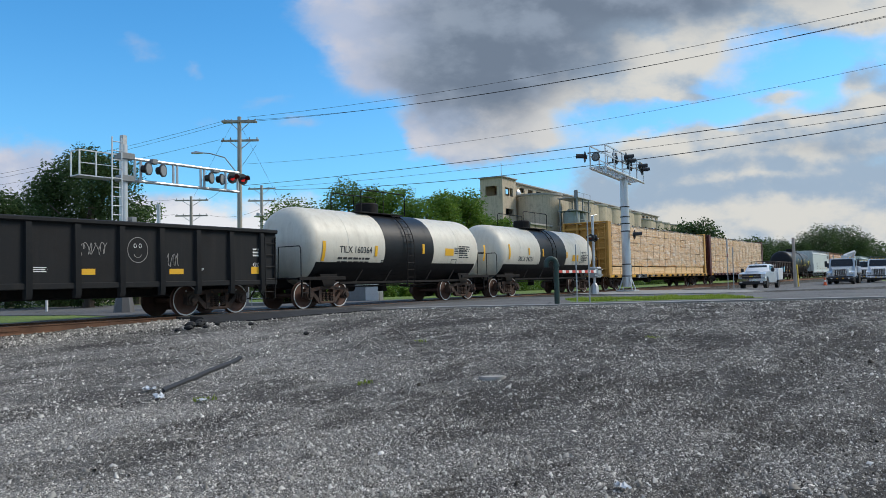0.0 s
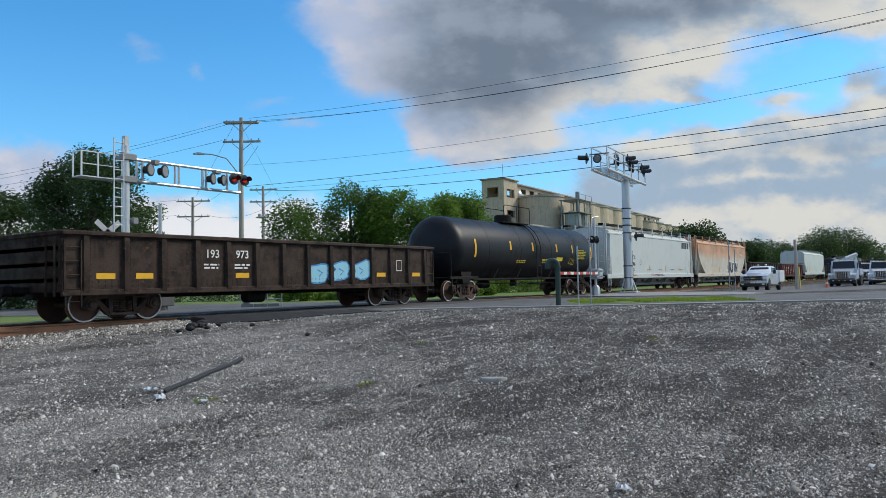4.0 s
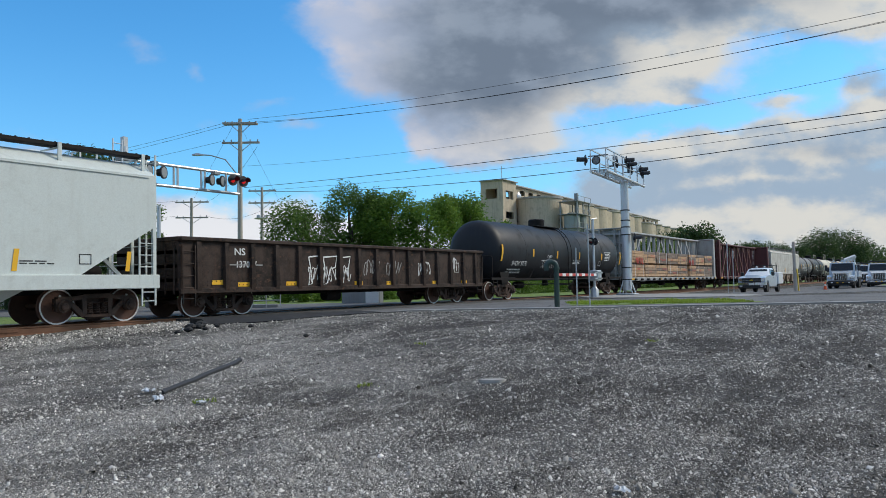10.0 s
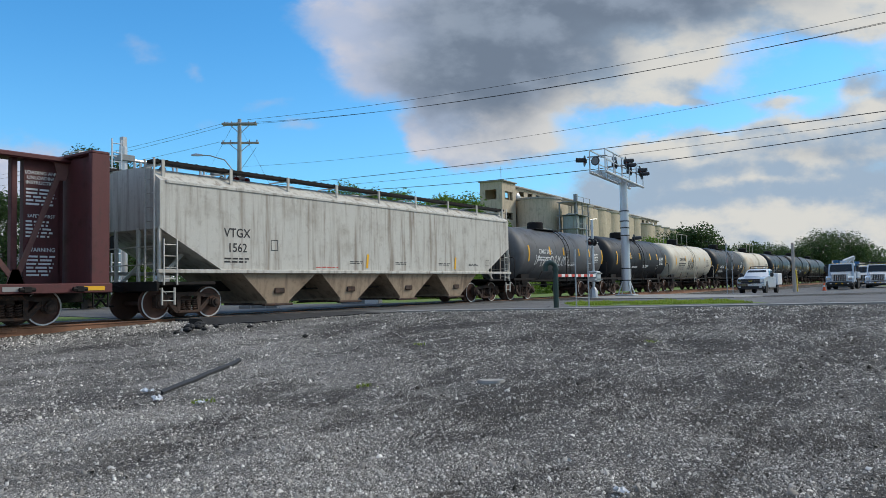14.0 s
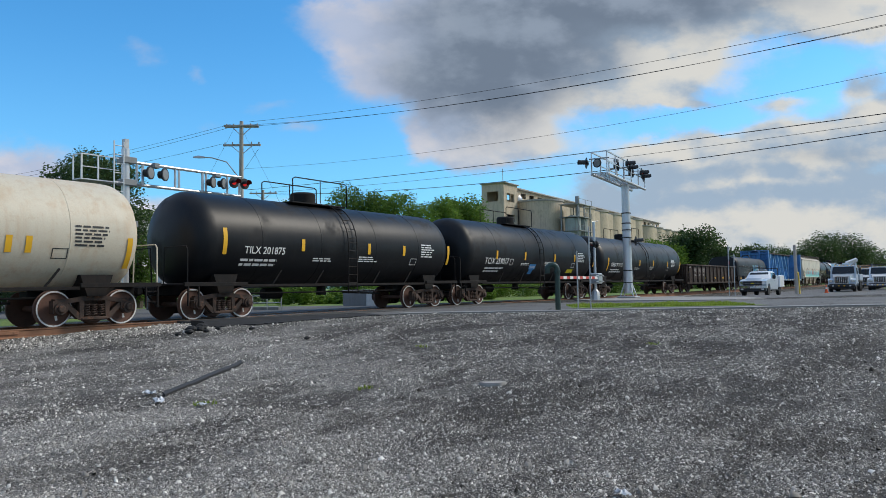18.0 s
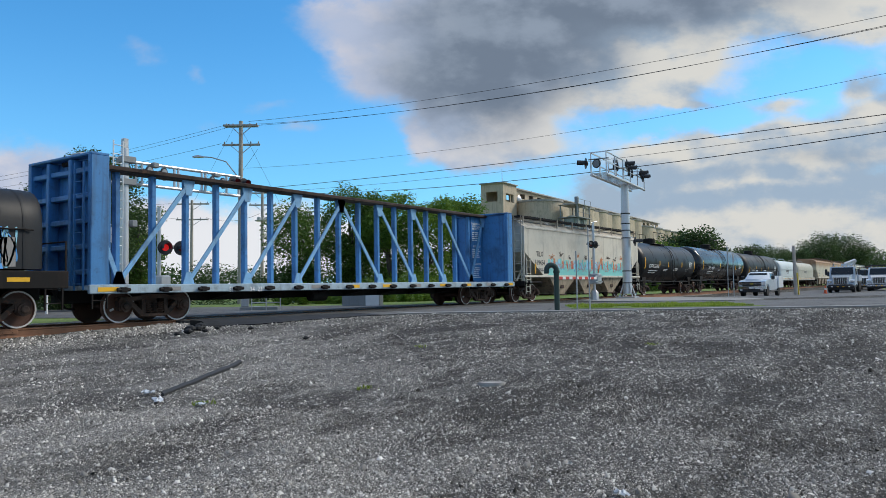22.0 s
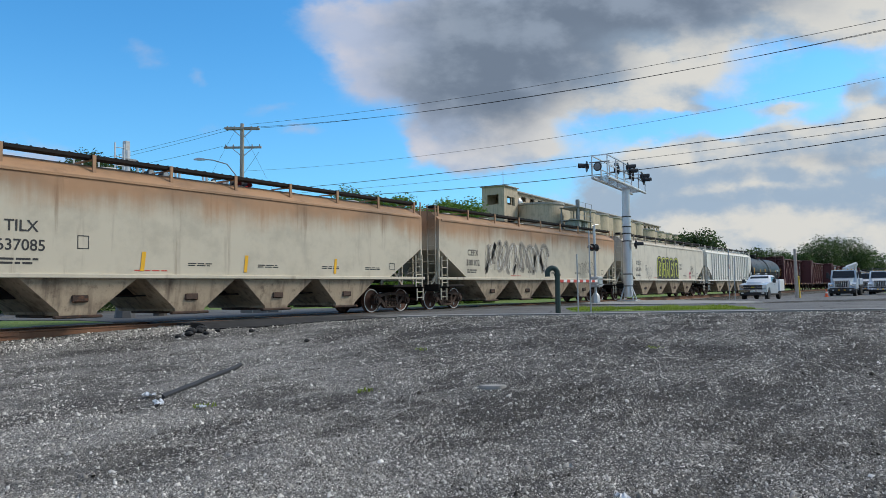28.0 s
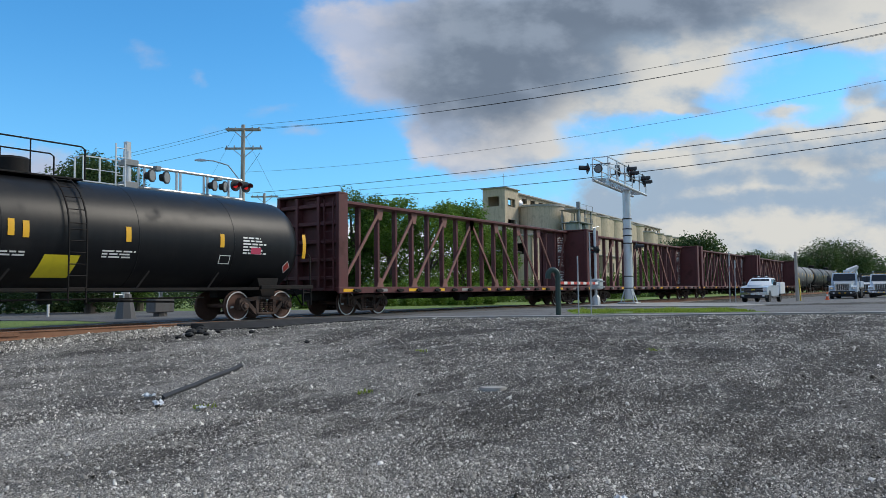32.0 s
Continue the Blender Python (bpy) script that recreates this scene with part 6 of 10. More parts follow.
def build_train():
    def tags_gon_black(skin, s, bay, rng, top, bottom):
        tag_scrawl(skin, s, rng, 2.13, 1.87, 0.9, 0.3, 6, 0.018, FAINT)
        stroke(skin, s, [(3.48 + 0.3 * math.cos(a / 3), 1.87 + 0.34 * math.sin(a / 3)) for a in range(20)], 0.018, FAINT)
        stroke(skin, s, [(3.48 + 0.12 * math.cos(3.6 + a / 5), 1.82 + 0.16 * math.sin(3.6 + a / 5)) for a in range(12)], 0.016, FAINT)
        for q in (-0.08, 0.07):
            stroke(skin, s, [(3.48 + q + 0.04 * math.cos(a), 1.98 + 0.06 * math.sin(a)) for a in range(8)], 0.018, W)
        tag_scrawl(skin, s, rng, 4.57, 1.62, 0.4, 0.35, 4, 0.016, FAINT)
        write(skin, s, "G122", 7.63, 1.44, 0.17, W)
        lines_of_print(skin, s, 7.64, 1.95, 0.4, 3, rng, 0.05, W)
        lines_of_print(skin, s, 0.95, 1.38, 0.45, 3, rng, 0.025, W)
        lines_of_print(skin, s, 5.5, 1.35, 0.35, 2, rng, 0.025, W)

    gondola_car(-0.1, 16.7, "gonblack", "black steel gondola car with chalk drawings on its side", 2.62, 0.86, 14, W, (), tags_gon_black, 2, True,
                refl=((-6.4, 1.29, 0.5, 0.15), (-3.2, 1.29, 0.5, 0.15), (-0.6, 1.29, 0.5, 0.15), (2.03, 1.29, 0.5, 0.15), (4.68, 1.29, 0.46, 0.15), (7.6, 1.32, 0.46, 0.22)), box=-5.0)

    def white_tank_extras(skin, s, e, zc, rng):
        patch(skin, s, 2.6, 3.25, 1.95, 2.26, Y, 0.014)
        lines_of_print(skin, s, e * 0.66, zc + 0.05, 1.0, 4, rng, 0.04, K)
        frame_mark(skin, s, e * 0.68, zc - 0.62, 0.42, 0.28, W)

    tank_car(17.8, 30.1, "white", "white tank car with a black band and black lower shell", 1.42, 2.22, K, ("TILX 160364", -0.55, 1.96, 0.34), (-1.5, 1.75, "black"), (1.62, "black"), extras=white_tank_extras, seed=3, stripes=((-4.9, 1.65, 2.35), (-2.05, 1.85, 2.25), (1.0, 2.0, 2.4), (5.85, 1.75, 2.5)))

    def soda(skin, s, e, zc, rng):
        patch(skin, s, 2.5, 3.3, 1.82, 2.18, Y, 0.014)
        for i, t in enumerate(("SODIUM", "HYDROXIDE", "SOLUTION")):
            write(skin, s, t, 3.95, 2.08 - 0.17 * i, 0.13, K)

    tank_car(30.8, 43.3, "white", "white tank car with a black band and a warning label", 1.42, 2.22, K, ("SBLX 24221", -0.52, 1.78, 0.33), (-1.5, 1.65, "black"), (1.62, "black"), extras=soda, seed=4, stripes=((-4.83, 1.85, 2.6), (-2.78, 2.1, 2.45), (-1.2, 2.05, 2.45), (1.75, 2.0, 2.35), (5.7, 1.8, 2.5)))
    centerbeam_car(44.6, 67.0, "yellowcar", "yellow centre-beam flat car loaded with wrapped lumber", "yellowcar", torn_load, "857    741", W, seed=5, mark_x=-5.45, plate=True)
    centerbeam_car(68.2, 90.6, "maroon", "maroon centre-beam flat car loaded with wrapped lumber", "maroon", wrapped_load, "NS    120344", W, seed=6, mark_x=-6.2)

    def ns_gon(skin, s, bay, rng, top, bottom):
        bubble_letters(skin, s, rng, bay(7) - 0.5, bay(9) + 0.5, 0.95, 1.65, 3, SKYB, BLU)

    gondola_car(92.3, 108.0, "gonbrown", "dark brown gondola car with a blue and white graffiti piece", 2.34, 0.70, 14, W, ((3, "193"), (4, "973")), ns_gon, 7)

    def yellow_box(skin, s, e, zc, rng):
        lines_of_print(skin, s, e * 0.74, zc + 0.12, 1.0, 6, rng, 0.05, LEM)
        frame_mark(skin, s, e * 0.55, zc - 0.5, 0.5, 0.3, LEM)
        patch(skin, s, e * 0.3, e * 0.4, zc - 0.5, zc - 0.3, LEM, 0.012)

    tank_car(109.4, 125.6, "black", "black tank car with yellow printed panel", 1.5, 2.40, LEM, ("", 0), extras=yellow_box, seed=8)

    def gatx(skin, s, h, zs, rng):
        # the owner's large mark, as plain blocks
        for i in range(4):
            x = 6.5 + i * 0.48
            patch(skin, layer(s, "logo_block"), x - 0.17, x + 0.19, 3.14, 3.62, K, 0.008, 0.06)
        write(flat_skin(1.66), s, "DO NOT HAMMER ON CAR", -0.3, 1.06, 0.15, RED)
        for x in (-1.35, 2.22, 5.41):
            patch(skin, s, x - 0.06, x + 0.06, 1.38, 1.78, Y, 0.012, 0.12)
        patch(skin, s, 8.14, 8.24, 1.3, 2.2, Y, 0.012)
        patch(skin, s, 7.3, 7.5, 1.05, 1.35, TEAL, 0.09)

    hopper_car(126.7, 145.1, "lightgrey", "light grey covered hopper car with rounded body ends", "smooth", K, ("GACX", "10006", -0.5), 4, "greycar", 4.05, 1.55, 0.28, gatx, 9, "full", 1.35, ())

    def silver_tag(skin, s, h, zs, rng):
        piece(skin, s, "BURN", h * 0.16, h * 0.56, zs + 0.04, zs + 1.02, K, W, fat=0.07, edge=0.06, lean=0.2)
        patch(skin, s, h * 0.14, h * 0.205, zs + 0.1, zs + 0.45, TEAL, 0.008, 0.1)
        tag_scrawl(skin, s, rng, h * 0.16, zs + 0.62, 0.5, 0.3, 3, 0.03, K)
        tag_scrawl(skin, s, rng, h * 0.72, zs + 1.75, 1.5, 0.3, 5, 0.07, W)
        write(skin, s, "BFB", h * 0.64, zs + 0.5, 0.2, K)

    hopper_car(146.4, 164.3, "orange", "rust-washed cream covered hopper car with a lettered graffiti piece", "smooth", W, ("", "", 0), 4, "greycar", 4.05, 1.55, 0.28, silver_tag, 10, "round", 1.35, (-0.4, -0.2))

    def patches_gon(skin, s, bay, rng, top, bottom):
        for i in (1, 2, 3):
            patch(skin, s, bay(i) - 0.4, bay(i) + 0.4, 1.35, 2.0, DUST)
            tag_scrawl(skin, s, rng, bay(i), 1.7, 0.7, 0.4, 4, 0.05, W if i == 1 else K)
        tag_scrawl(skin, s, rng, bay(0), 1.05, 0.7, 0.15, 5, 0.03, W)
        write(skin, s, "LOADING ONLY", 0.33, 2.08, 0.15, W, 0.02, 0.9)
        patch(skin, s, 5.78, 6.12, 1.36, 1.74, FAINT)

    gondola_car(165.5, 181.8, "gonbrown", "dark brown rusty gondola car with paint patches", 2.34, 0.70, 15, W, (), patches_gon, 12, refl=((-6.5, 0.83, 0.55, 0.13), (-1.7, 0.83, 0.55, 0.13), (1.48, 0.83, 0.55, 0.13), (4.8, 0.84, 0.55, 0.13), (7.74, 1.28, 0.4, 0.16)), box=5.95)

    def red_gon(skin, s, bay, rng, top, bottom):
        for x in (-2.4, -1.4, -0.4):
            stroke(skin, s, [(x - 0.5, 1.85), (x - 0.1, 1.55), (x + 0.35, 1.9), (x + 0.45, 1.6)], 0.05, W)
            stroke(skin, s, [(x - 0.1, 1.55), (x - 0.25, 1.2), (x - 0.4, 0.85), (x, 0.95), (x + 0.1, 0.8), (x + 0.3, 1.2), (x + 0.35, 1.9)], 0.05, W)
        tag_scrawl(skin, s, rng, bay(12), 1.2, 0.5, 0.9, 3, 0.03, K)

    gondola_car(182.9, 198.6, "gonred", "rusty red gondola car with a white graffiti outline", 2.34, 0.70, 13, W, ((1, "NS"), (2, "130"), (3, "807")), red_gon, 13, refl=((-7.1, 1.62, 0.12, 0.7), (-3.7, 1.38, 0.12, 0.4), (0.67, 1.53, 0.12, 0.4), (4.6, 1.5, 0.12, 0.4)))

    def face_tag(skin, s, h, zs, rng):
        # a line drawing of a bird-like head in a cap
        c = -4.95
        st = lambda pts: stroke(skin, s, [(c + (x - c) * 0.62, 1.0 + (z - 0.95) * 0.64) for x, z in pts], 0.03, K)
        st([(c + 0.75 * math.cos(a / 6) - 0.02, 3.0 + 0.42 * math.sin(a / 6)) for a in range(0, 20)])
        st([(c - 0.75, 2.95), (c - 0.2, 2.7), (c + 0.3, 2.75), (c + 0.75, 2.95)])
        st([(c + 0.3 * math.cos(a / 3), 2.42 + 0.30 * math.sin(a / 3)) for a in range(20)])
        st([(c + 0.1 * math.cos(a / 2), 2.42 + 0.10 * math.sin(a / 2)) for a in range(14)])
        st([(c - 0.35, 2.5), (c - 0.8, 2.35), (c - 0.35, 2.3)])
        st([(c, 2.1), (c - 0.25, 1.95), (c - 0.55, 1.75), (c - 0.7, 1.85)])
        st([(c, 2.1), (c + 0.3, 1.8), (c + 0.65, 1.75), (c + 0.85, 1.9)])
        st([(c + 0.75, 2.8), (c + 1.05, 2.2), (c + 1.2, 1.6), (c + 1.15, 1.25)])
        st([(c - 0.6, 1.9), (c - 1.1, 1.5), (c - 1.25, 1.25)])
        st([(c - 1.1, 1.22), (c - 0.95, 0.95)])
        tag_scrawl(skin, s, rng, h * 0.0, zs + 0.7, 3.0, 0.4, 6, 0.025, FAINT)

    hopper_car(199.9, 219.0, "palegrey", "pale grey covered hopper car with a cartoon line drawing", "smooth", K, ("UTCX", "51592", -0.72), 4, "lightgrey", 4.20, 1.60, 0.36, face_tag, 11, "slope", 1.45, (-0.857, -0.565, -0.288, 0.0, 0.285, 0.6, 0.9))

    def white_tags(skin, s, bay, rng, top, bottom):
        write(skin, s, "NS", -6.0, 1.85, 0.30, W, 0.012, 1.2)
        write(skin, s, "137067", -5.75, 1.47, 0.28, W, 0.012)
        patch(skin, s, -6.4, -5.1, 1.53, 1.57, FAINT, 0.02)
        for x, w in ((-2.75, 0.6), (-2.0, 0.7), (-1.2, 0.5)):
            stroke(skin, s, [(x - w / 2, 1.85), (x + w / 2, 1.9), (x + w / 2 - 0.1, 1.5), (x, 1.45), (x - 0.15, 0.95), (x - w / 2, 0.9), (x - w / 2 + 0.08, 1.5), (x - w / 2, 1.85)], 0.05, W)
            tag_scrawl(skin, s, rng, x, 1.3, w, 0.5, 3, 0.03, W)
        for x in (0.25, 1.6, 3.6):
            tag_scrawl(skin, s, rng, x, 1.5, 0.9, 0.5, 4, 0.035, FAINT if x < 3 else W)
        tag_scrawl(skin, s, rng, bay(13) - 0.2, 1.7, 0.5, 0.5, 3, 0.035, W)

    gondola_car(219.7, 236.0, "gonbrown", "dark brown gondola car with white spray tags", 2.34, 0.70, 16, W, (), white_tags, 14, refl=((-6.79, 1.02, 0.5, 0.13), (-5.82, 0.95, 0.5, 0.13), (-3.83, 0.96, 0.5, 0.13), (-0.5, 0.94, 0.45, 0.13), (1.35, 0.92, 0.45, 0.13), (4.4, 0.92, 0.45, 0.13), (6.6, 0.92, 0.45, 0.13)))

    def shq_tag(skin, s, e, zc, rng):
        for i in range(6):
            x = -3.0 + 0.26 * i
            stroke(skin, s, [(x, 1.62), (x + 0.06, 1.95), (x + 0.2, 1.9), (x + 0.1, 1.72), (x + 0.26, 1.6)], 0.03, W)
        stroke(skin, s, [(-3.2, 1.98), (-2.2, 2.05), (-1.5, 1.9)], 0.03, W)
        tag_scrawl(skin, s, rng, -2.3, 2.2, 0.5, 0.15, 3, 0.03, W)

    tank_car(237.0, 253.8, "charcoal", "black tank car with a white tag", 1.52, 2.46, W, ("SHQX 9770", -0.688, 1.71, 0.32), extras=shq_tag, seed=15, rails=False, stripes=((-7.44, 1.91, 2.71), (-4.21, 2.18, 2.58), (-1.38, 2.13, 2.53), (1.54, 2.13, 2.53), (4.84, 2.13, 2.53), (7.91, 1.89, 2.69),))
    def hptx(s, h, top, deck):
        q = layer(s, "stencil_plate")
        sk = flat_skin(1.56)
        patch(sk, q, -8.95, -7.85, 0.74, 1.0, K, 0.012)
        write(sk, s, "HPTX", -8.4, 0.79, 0.22, W, 0.02, 1.25)

    centerbeam_car(254.8, 276.6, "greycar", "grey centre-beam flat car half loaded with brown timbers", "greycar", timber_load, "734935", K, seed=16, mark_x=-7.25, extras=hptx)
    centerbeam_car(278.1, 300.3, "maroon", "empty maroon centre-beam flat car", "maroon_light", None, "WC      38  95", W, seed=17, mark_x=-5.9)
    hopper_car(301.6, 321.3, "dirty", "soot-streaked grey covered hopper car", "smooth", K, ("VTGX", "1562", -0.715), 4, "brownbase", 4.15, 1.58, 0.52, None, 18, "slope", 1.45, (-0.1, 0.5))

    def cim(skin, s, e, zc, rng):
        tag_scrawl(skin, s, rng, -e * 0.3, zc - 0.35, 4.2, 0.5, 9, 0.05, W)

    tank_car(321.9, 334.1, "grey_tank", "grey tank car with white graffiti", 1.48, 2.38, W, ("CIMX 2095", -0.45), extras=cim, seed=19, rails=False, off=1.7)
    tank_car(334.1, 346.6, "charcoal", "dark grey tank car with patched paint", 1.48, 2.38, W, ("CIMX 2021", -0.45), seed=20, rails=False, off=1.7)

    def kamems(skin, s, e, zc, rng):
        tag_scrawl(skin, s, rng, -e * 0.12, zc - 0.28, 1.7, 0.8, 7, 0.045, K)
        tag_scrawl(skin, s, rng, -e * 0.55, zc - 0.55, 1.6, 0.3, 7, 0.03, FAINT)

    tank_car(346.6, 359.5, "cream", "cream tank car with a black spray tag", 1.48, 2.38, K, ("CIMX 2090", -0.5), extras=kamems, seed=21, off=1.7)

    def repaint(skin, s, e, zc, rng):
        patch(skin, s, -2.35, -1.2, 2.2, 3.04, K, 0.010)
        patch(skin, s, 0.8, 4.3, 2.3, 2.97, K, 0.010)

    tank_car(359.85, 372.05, "charcoal", "dark grey tank car with blacked-out panels", 1.48, 2.38, W, ("CIMX 2007", -0.59, 1.93, 0.33), extras=repaint, seed=22, off=1.7, stripes=((-5.09, 1.5, 2.3), (-2.08, 1.87, 2.27), (1.06, 1.88, 2.28), (2.94, 1.87, 2.27), (5.27, 1.46, 2.26),))
    tank_car(372.05, 384.45, "cream_rust", "cream tank car with rust stains on its crown", 1.48, 2.38, K, ("CIMX 2035", -0.438, 1.85, 0.33), seed=23, off=1.7, stripes=((-4.15, 1.76, 2.56), (2.16, 1.83, 2.23), (2.62, 1.83, 2.23), (5.24, 1.48, 2.28),))
    tank_car(385.2, 399.25, "black", "black tank car with yellow reflectors", 1.5, 2.42, W, ("TILX 201875", -0.60, 1.99, 0.32), seed=24, off=1.7, stripes=((-5.62, 1.94, 2.74), (-2.37, 2.12, 2.52), (1.05, 2.1, 2.5), (3.18, 2.09, 2.49), (6.3, 1.79, 2.59),))

    def cleaned(skin, s, e, zc, rng):
        patch(skin, s, -1.0, -0.3, 1.66, 1.92, BLU, 0.010)
        patch(skin, s, -0.85, -0.45, 1.42, 1.66, BLU, 0.010)
        write(skin, s, "CLEANED", -0.65, 1.72, 0.15, W, 0.016)
        patch(skin, s, 3.65, 4.45, 1.5, 1.7, LEM, 0.012)
        frame_mark(skin, s, -2.95, 2.0, 0.3, 0.3, W)

    tank_car(399.45, 414.65, "black", "black tank car with a blue shield label", 1.56, 2.48, W, ("TCIX 259017", -0.601, 1.89, 0.4), extras=cleaned, seed=25, off=1.7, stripes=((-4.44, 2.11, 2.51), (-1.61, 2.12, 2.52), (1.77, 2.1, 2.5), (4.31, 2.13, 2.53), (7.05, 1.88, 2.68),))
    tank_car(414.85, 432.25, "black", "long black tank car with white lettering", 1.5, 2.42, W, ("GBRX 712115", -0.66, 1.95, 0.33), seed=26, off=1.7, stripes=((-6.98, 1.69, 2.49), (-3.9, 2.05, 2.45), (-1.33, 2.05, 2.45), (1.48, 2.05, 2.45), (4.66, 2.05, 2.45), (7.73, 1.64, 2.44),))

    def nw_gon(skin, s, bay, rng, top, bottom):
        for i in (1, 2, 3):
            patch(skin, s, bay(i) - 0.38, bay(i) + 0.38, 1.66, 2.04, DUST)
        patch(skin, s, bay(0) - 0.35, bay(0) - 0.1, 2.02, 2.16, W)

    gondola_car(432.85, 449.05, "gonbrown", "dark brown riveted gondola car with faded numbers", 2.32, 0.70, 13, FAINT, ((1, "NW"), (2, "190"), (3, "526")), nw_gon, 27, refl=((-7.46, 1.71, 0.4, 0.16), (-2.51, 1.16, 0.5, 0.12), (0.56, 1.2, 0.5, 0.12), (3.37, 1.2, 0.5, 0.12), (5.6, 1.2, 0.5, 0.12)))

    def coil_tags(skin, s, h, rng):
        tag_scrawl(skin, s, rng, -h * 0.45, 2.05, 3.4, 0.9, 6, 0.03, FAINT)
        for x0, x1, z1, fill, line in ((-0.2, 2.5, 2.55, SKYB, W), (3.5, 6.0, 2.4, FAINT, SKYB)):
            n = 8
            for i in range(n):
                x = x0 + (x1 - x0) * i / n
                patch(skin, s, x, x + (x1 - x0) / n + 0.02, 1.42 + 0.05 * (i % 2), z1 - 0.12 * ((i * 5) % 3), fill if i % 4 != 2 else BLU, 0.008)
            tag_scrawl(skin, s, rng, (x0 + x1) / 2, (1.45 + z1) / 2, x1 - x0, 0.95, 8, 0.05, line)
            tag_scrawl(skin, s, rng, (x0 + x1) / 2, (1.45 + z1) / 2, x1 - x0, 0.7, 7, 0.035, BLU)
        write(skin, s, "LW   495441", -4.5, 1.04, 0.24, W)

    coil_car(449.95, 464.45, "charcoal", "under", "black coil car with blue graffiti on its hood", 3.42, W, coil_tags, 28)
    centerbeam_car(464.95, 486.85, "blue", "empty blue centre-beam flat car with warning notices", "ink_sky_steel", None, "SMW      34  231", W, seed=29, mark_x=-5.9, sill_paint="sill_blue")

    def big_piece(skin, s, h, zs, rng):
        # long band of colour under dripping red and black lettering
        n = 46
        x0, x1 = -5.6, 6.9
        v = []
        for i in range(n + 1):
            x = x0 + (x1 - x0) * i / n
            v += [skin.at(x, zs + 0.02, 0.008), skin.at(x, zs + 0.62 + 0.35 * abs(noise.noise((x * 1.7, 1, 1))), 0.008)]
        s.add(v, [(2 * i, 2 * i + 2, 2 * i + 3, 2 * i + 1) for i in range(n)], TEAL)
        q = layer(s, "graffiti_piece")
        for i in range(70):
            x = x0 + (x1 - x0) * (i + 0.5) / 70
            hgt = 0.72 + 0.52 * abs(noise.noise((x * 1.3, 4, 4))) + 0.18 * rng.random()
            patch(skin, q, x - 0.07, x + 0.12, zs + 0.4, zs + hgt, rng.choice((TEAL, SKYB, TEAL, SKYB, TEAL, ORG)), 0.010 + 0.001 * (i % 3), rng.uniform(-0.12, 0.12))
        for i in range(22):
            x = x0 + (x1 - x0) * (i + 0.3) / 22
            stroke(skin, q, curl(rng, x, zs + 0.45 + 0.1 * (i % 2), 0.55, 0.42, 16, 2.0), 0.028, PINK if i % 3 else BLU, 0.016)
        for i in range(11):
            x = x0 + (x1 - x0) * (i + 0.4) / 11
            z = zs + 1.0 + 0.12 * (i % 2)
            ink = DUST if i % 3 else ORG
            for k in range(rng.randint(3, 5)):
                t, far = rng.uniform(-0.5, 3.6), rng.uniform(0.14, 0.40)
                bend = rng.uniform(-0.08, 0.08)
                stroke(skin, q, [(x, z), (x + far * 0.5 * math.cos(t) + bend, z + far * 0.4 * math.sin(t)), (x + far * math.cos(t), z + far * 0.7 * math.sin(t))], rng.uniform(0.03, 0.06), ink, 0.014)
            stroke(skin, q, [(x - 0.10, z - 0.05), (x + 0.02, z + 0.04), (x + 0.12, z - 0.04)], 0.10, ink, 0.013)
        stroke(skin, q, curl(rng, x0 + (x1 - x0) * 0.55, zs + 0.6, 0.6, 1.1, 14, 1.0), 0.14, ORG, 0.018)

    hopper_car(487.9, 504.55, "cream_hop", "cream covered hopper car with a long turquoise graffiti piece", "smooth", K, ("TILX", "519454", -0.785), 3, "beige_dark", 4.10, 1.58, 0.47, big_piece, 30, "slope", 1.45, (-0.85,))
    tank_car(505.1, 519.35, "black", "black tank car with large white lettering", 1.5, 2.40, W, ("GATX 222438", -0.61, 1.98, 0.36), seed=31, off=1.65, stripes=((-6.05, 1.91, 2.71), (-2.93, 2.1, 2.5), (-0.88, 2.05, 2.45), (2.47, 2.1, 2.5), (6.0, 1.81, 2.61),))
    tank_car(519.35, 536.85, "black_gloss", "glossy new black tank car", 1.52, 2.52, W, ("CBTX 739302", -0.536, 2.03, 0.34), seed=32, off=2.0, stripes=((-7.18, 1.96, 2.76), (-1.6, 2.2, 2.6), (1.1, 2.1, 2.5), (4.3, 2.04, 2.44), (7.4, 1.71, 2.51),))
    tank_car(536.85, 554.95, "charcoal", "dark grey tank car with yellow reflectors", 1.52, 2.46, W, ("TCBX 306788", -0.644, 2.0, 0.34), seed=33, off=2.0, stripes=((-7.26, 1.68, 2.48), (-4.14, 2.12, 2.52), (-1.34, 2.06, 2.46), (2.18, 2.12, 2.52),))

    def horse_mark(skin, s, h, rng):
        # the owner's mark, as plain bars
        for i in range(5):
            patch(skin, s, -h * 0.36 - 0.1 + 0.05 * i, h * 0.0 - 0.3 + 0.05 * i, 2.05 + 0.09 * i, 2.10 + 0.09 * i, K, 0.01)
        lines_of_print(skin, s, -h * 0.15, 1.86, 1.7, 1, rng, 0.10, K)
        lines_of_print(skin, s, -h * 0.05, 1.05, 1.6, 1, rng, 0.16, K)

    coil_car(555.4, 567.9, "coilwhite", "coilwhite", "white coil car with a rounded pale hood", 3.55, K, horse_mark, 34, False)

    def horse_small(skin, s, h, rng):
        for i in range(4):
            patch(skin, s, -h * 0.3, h * 0.02, 1.95 + 0.09 * i, 2.0 + 0.09 * i, K, 0.01)
        write(skin, s, "CS30", h * 0.82, 1.20, 0.16, K)

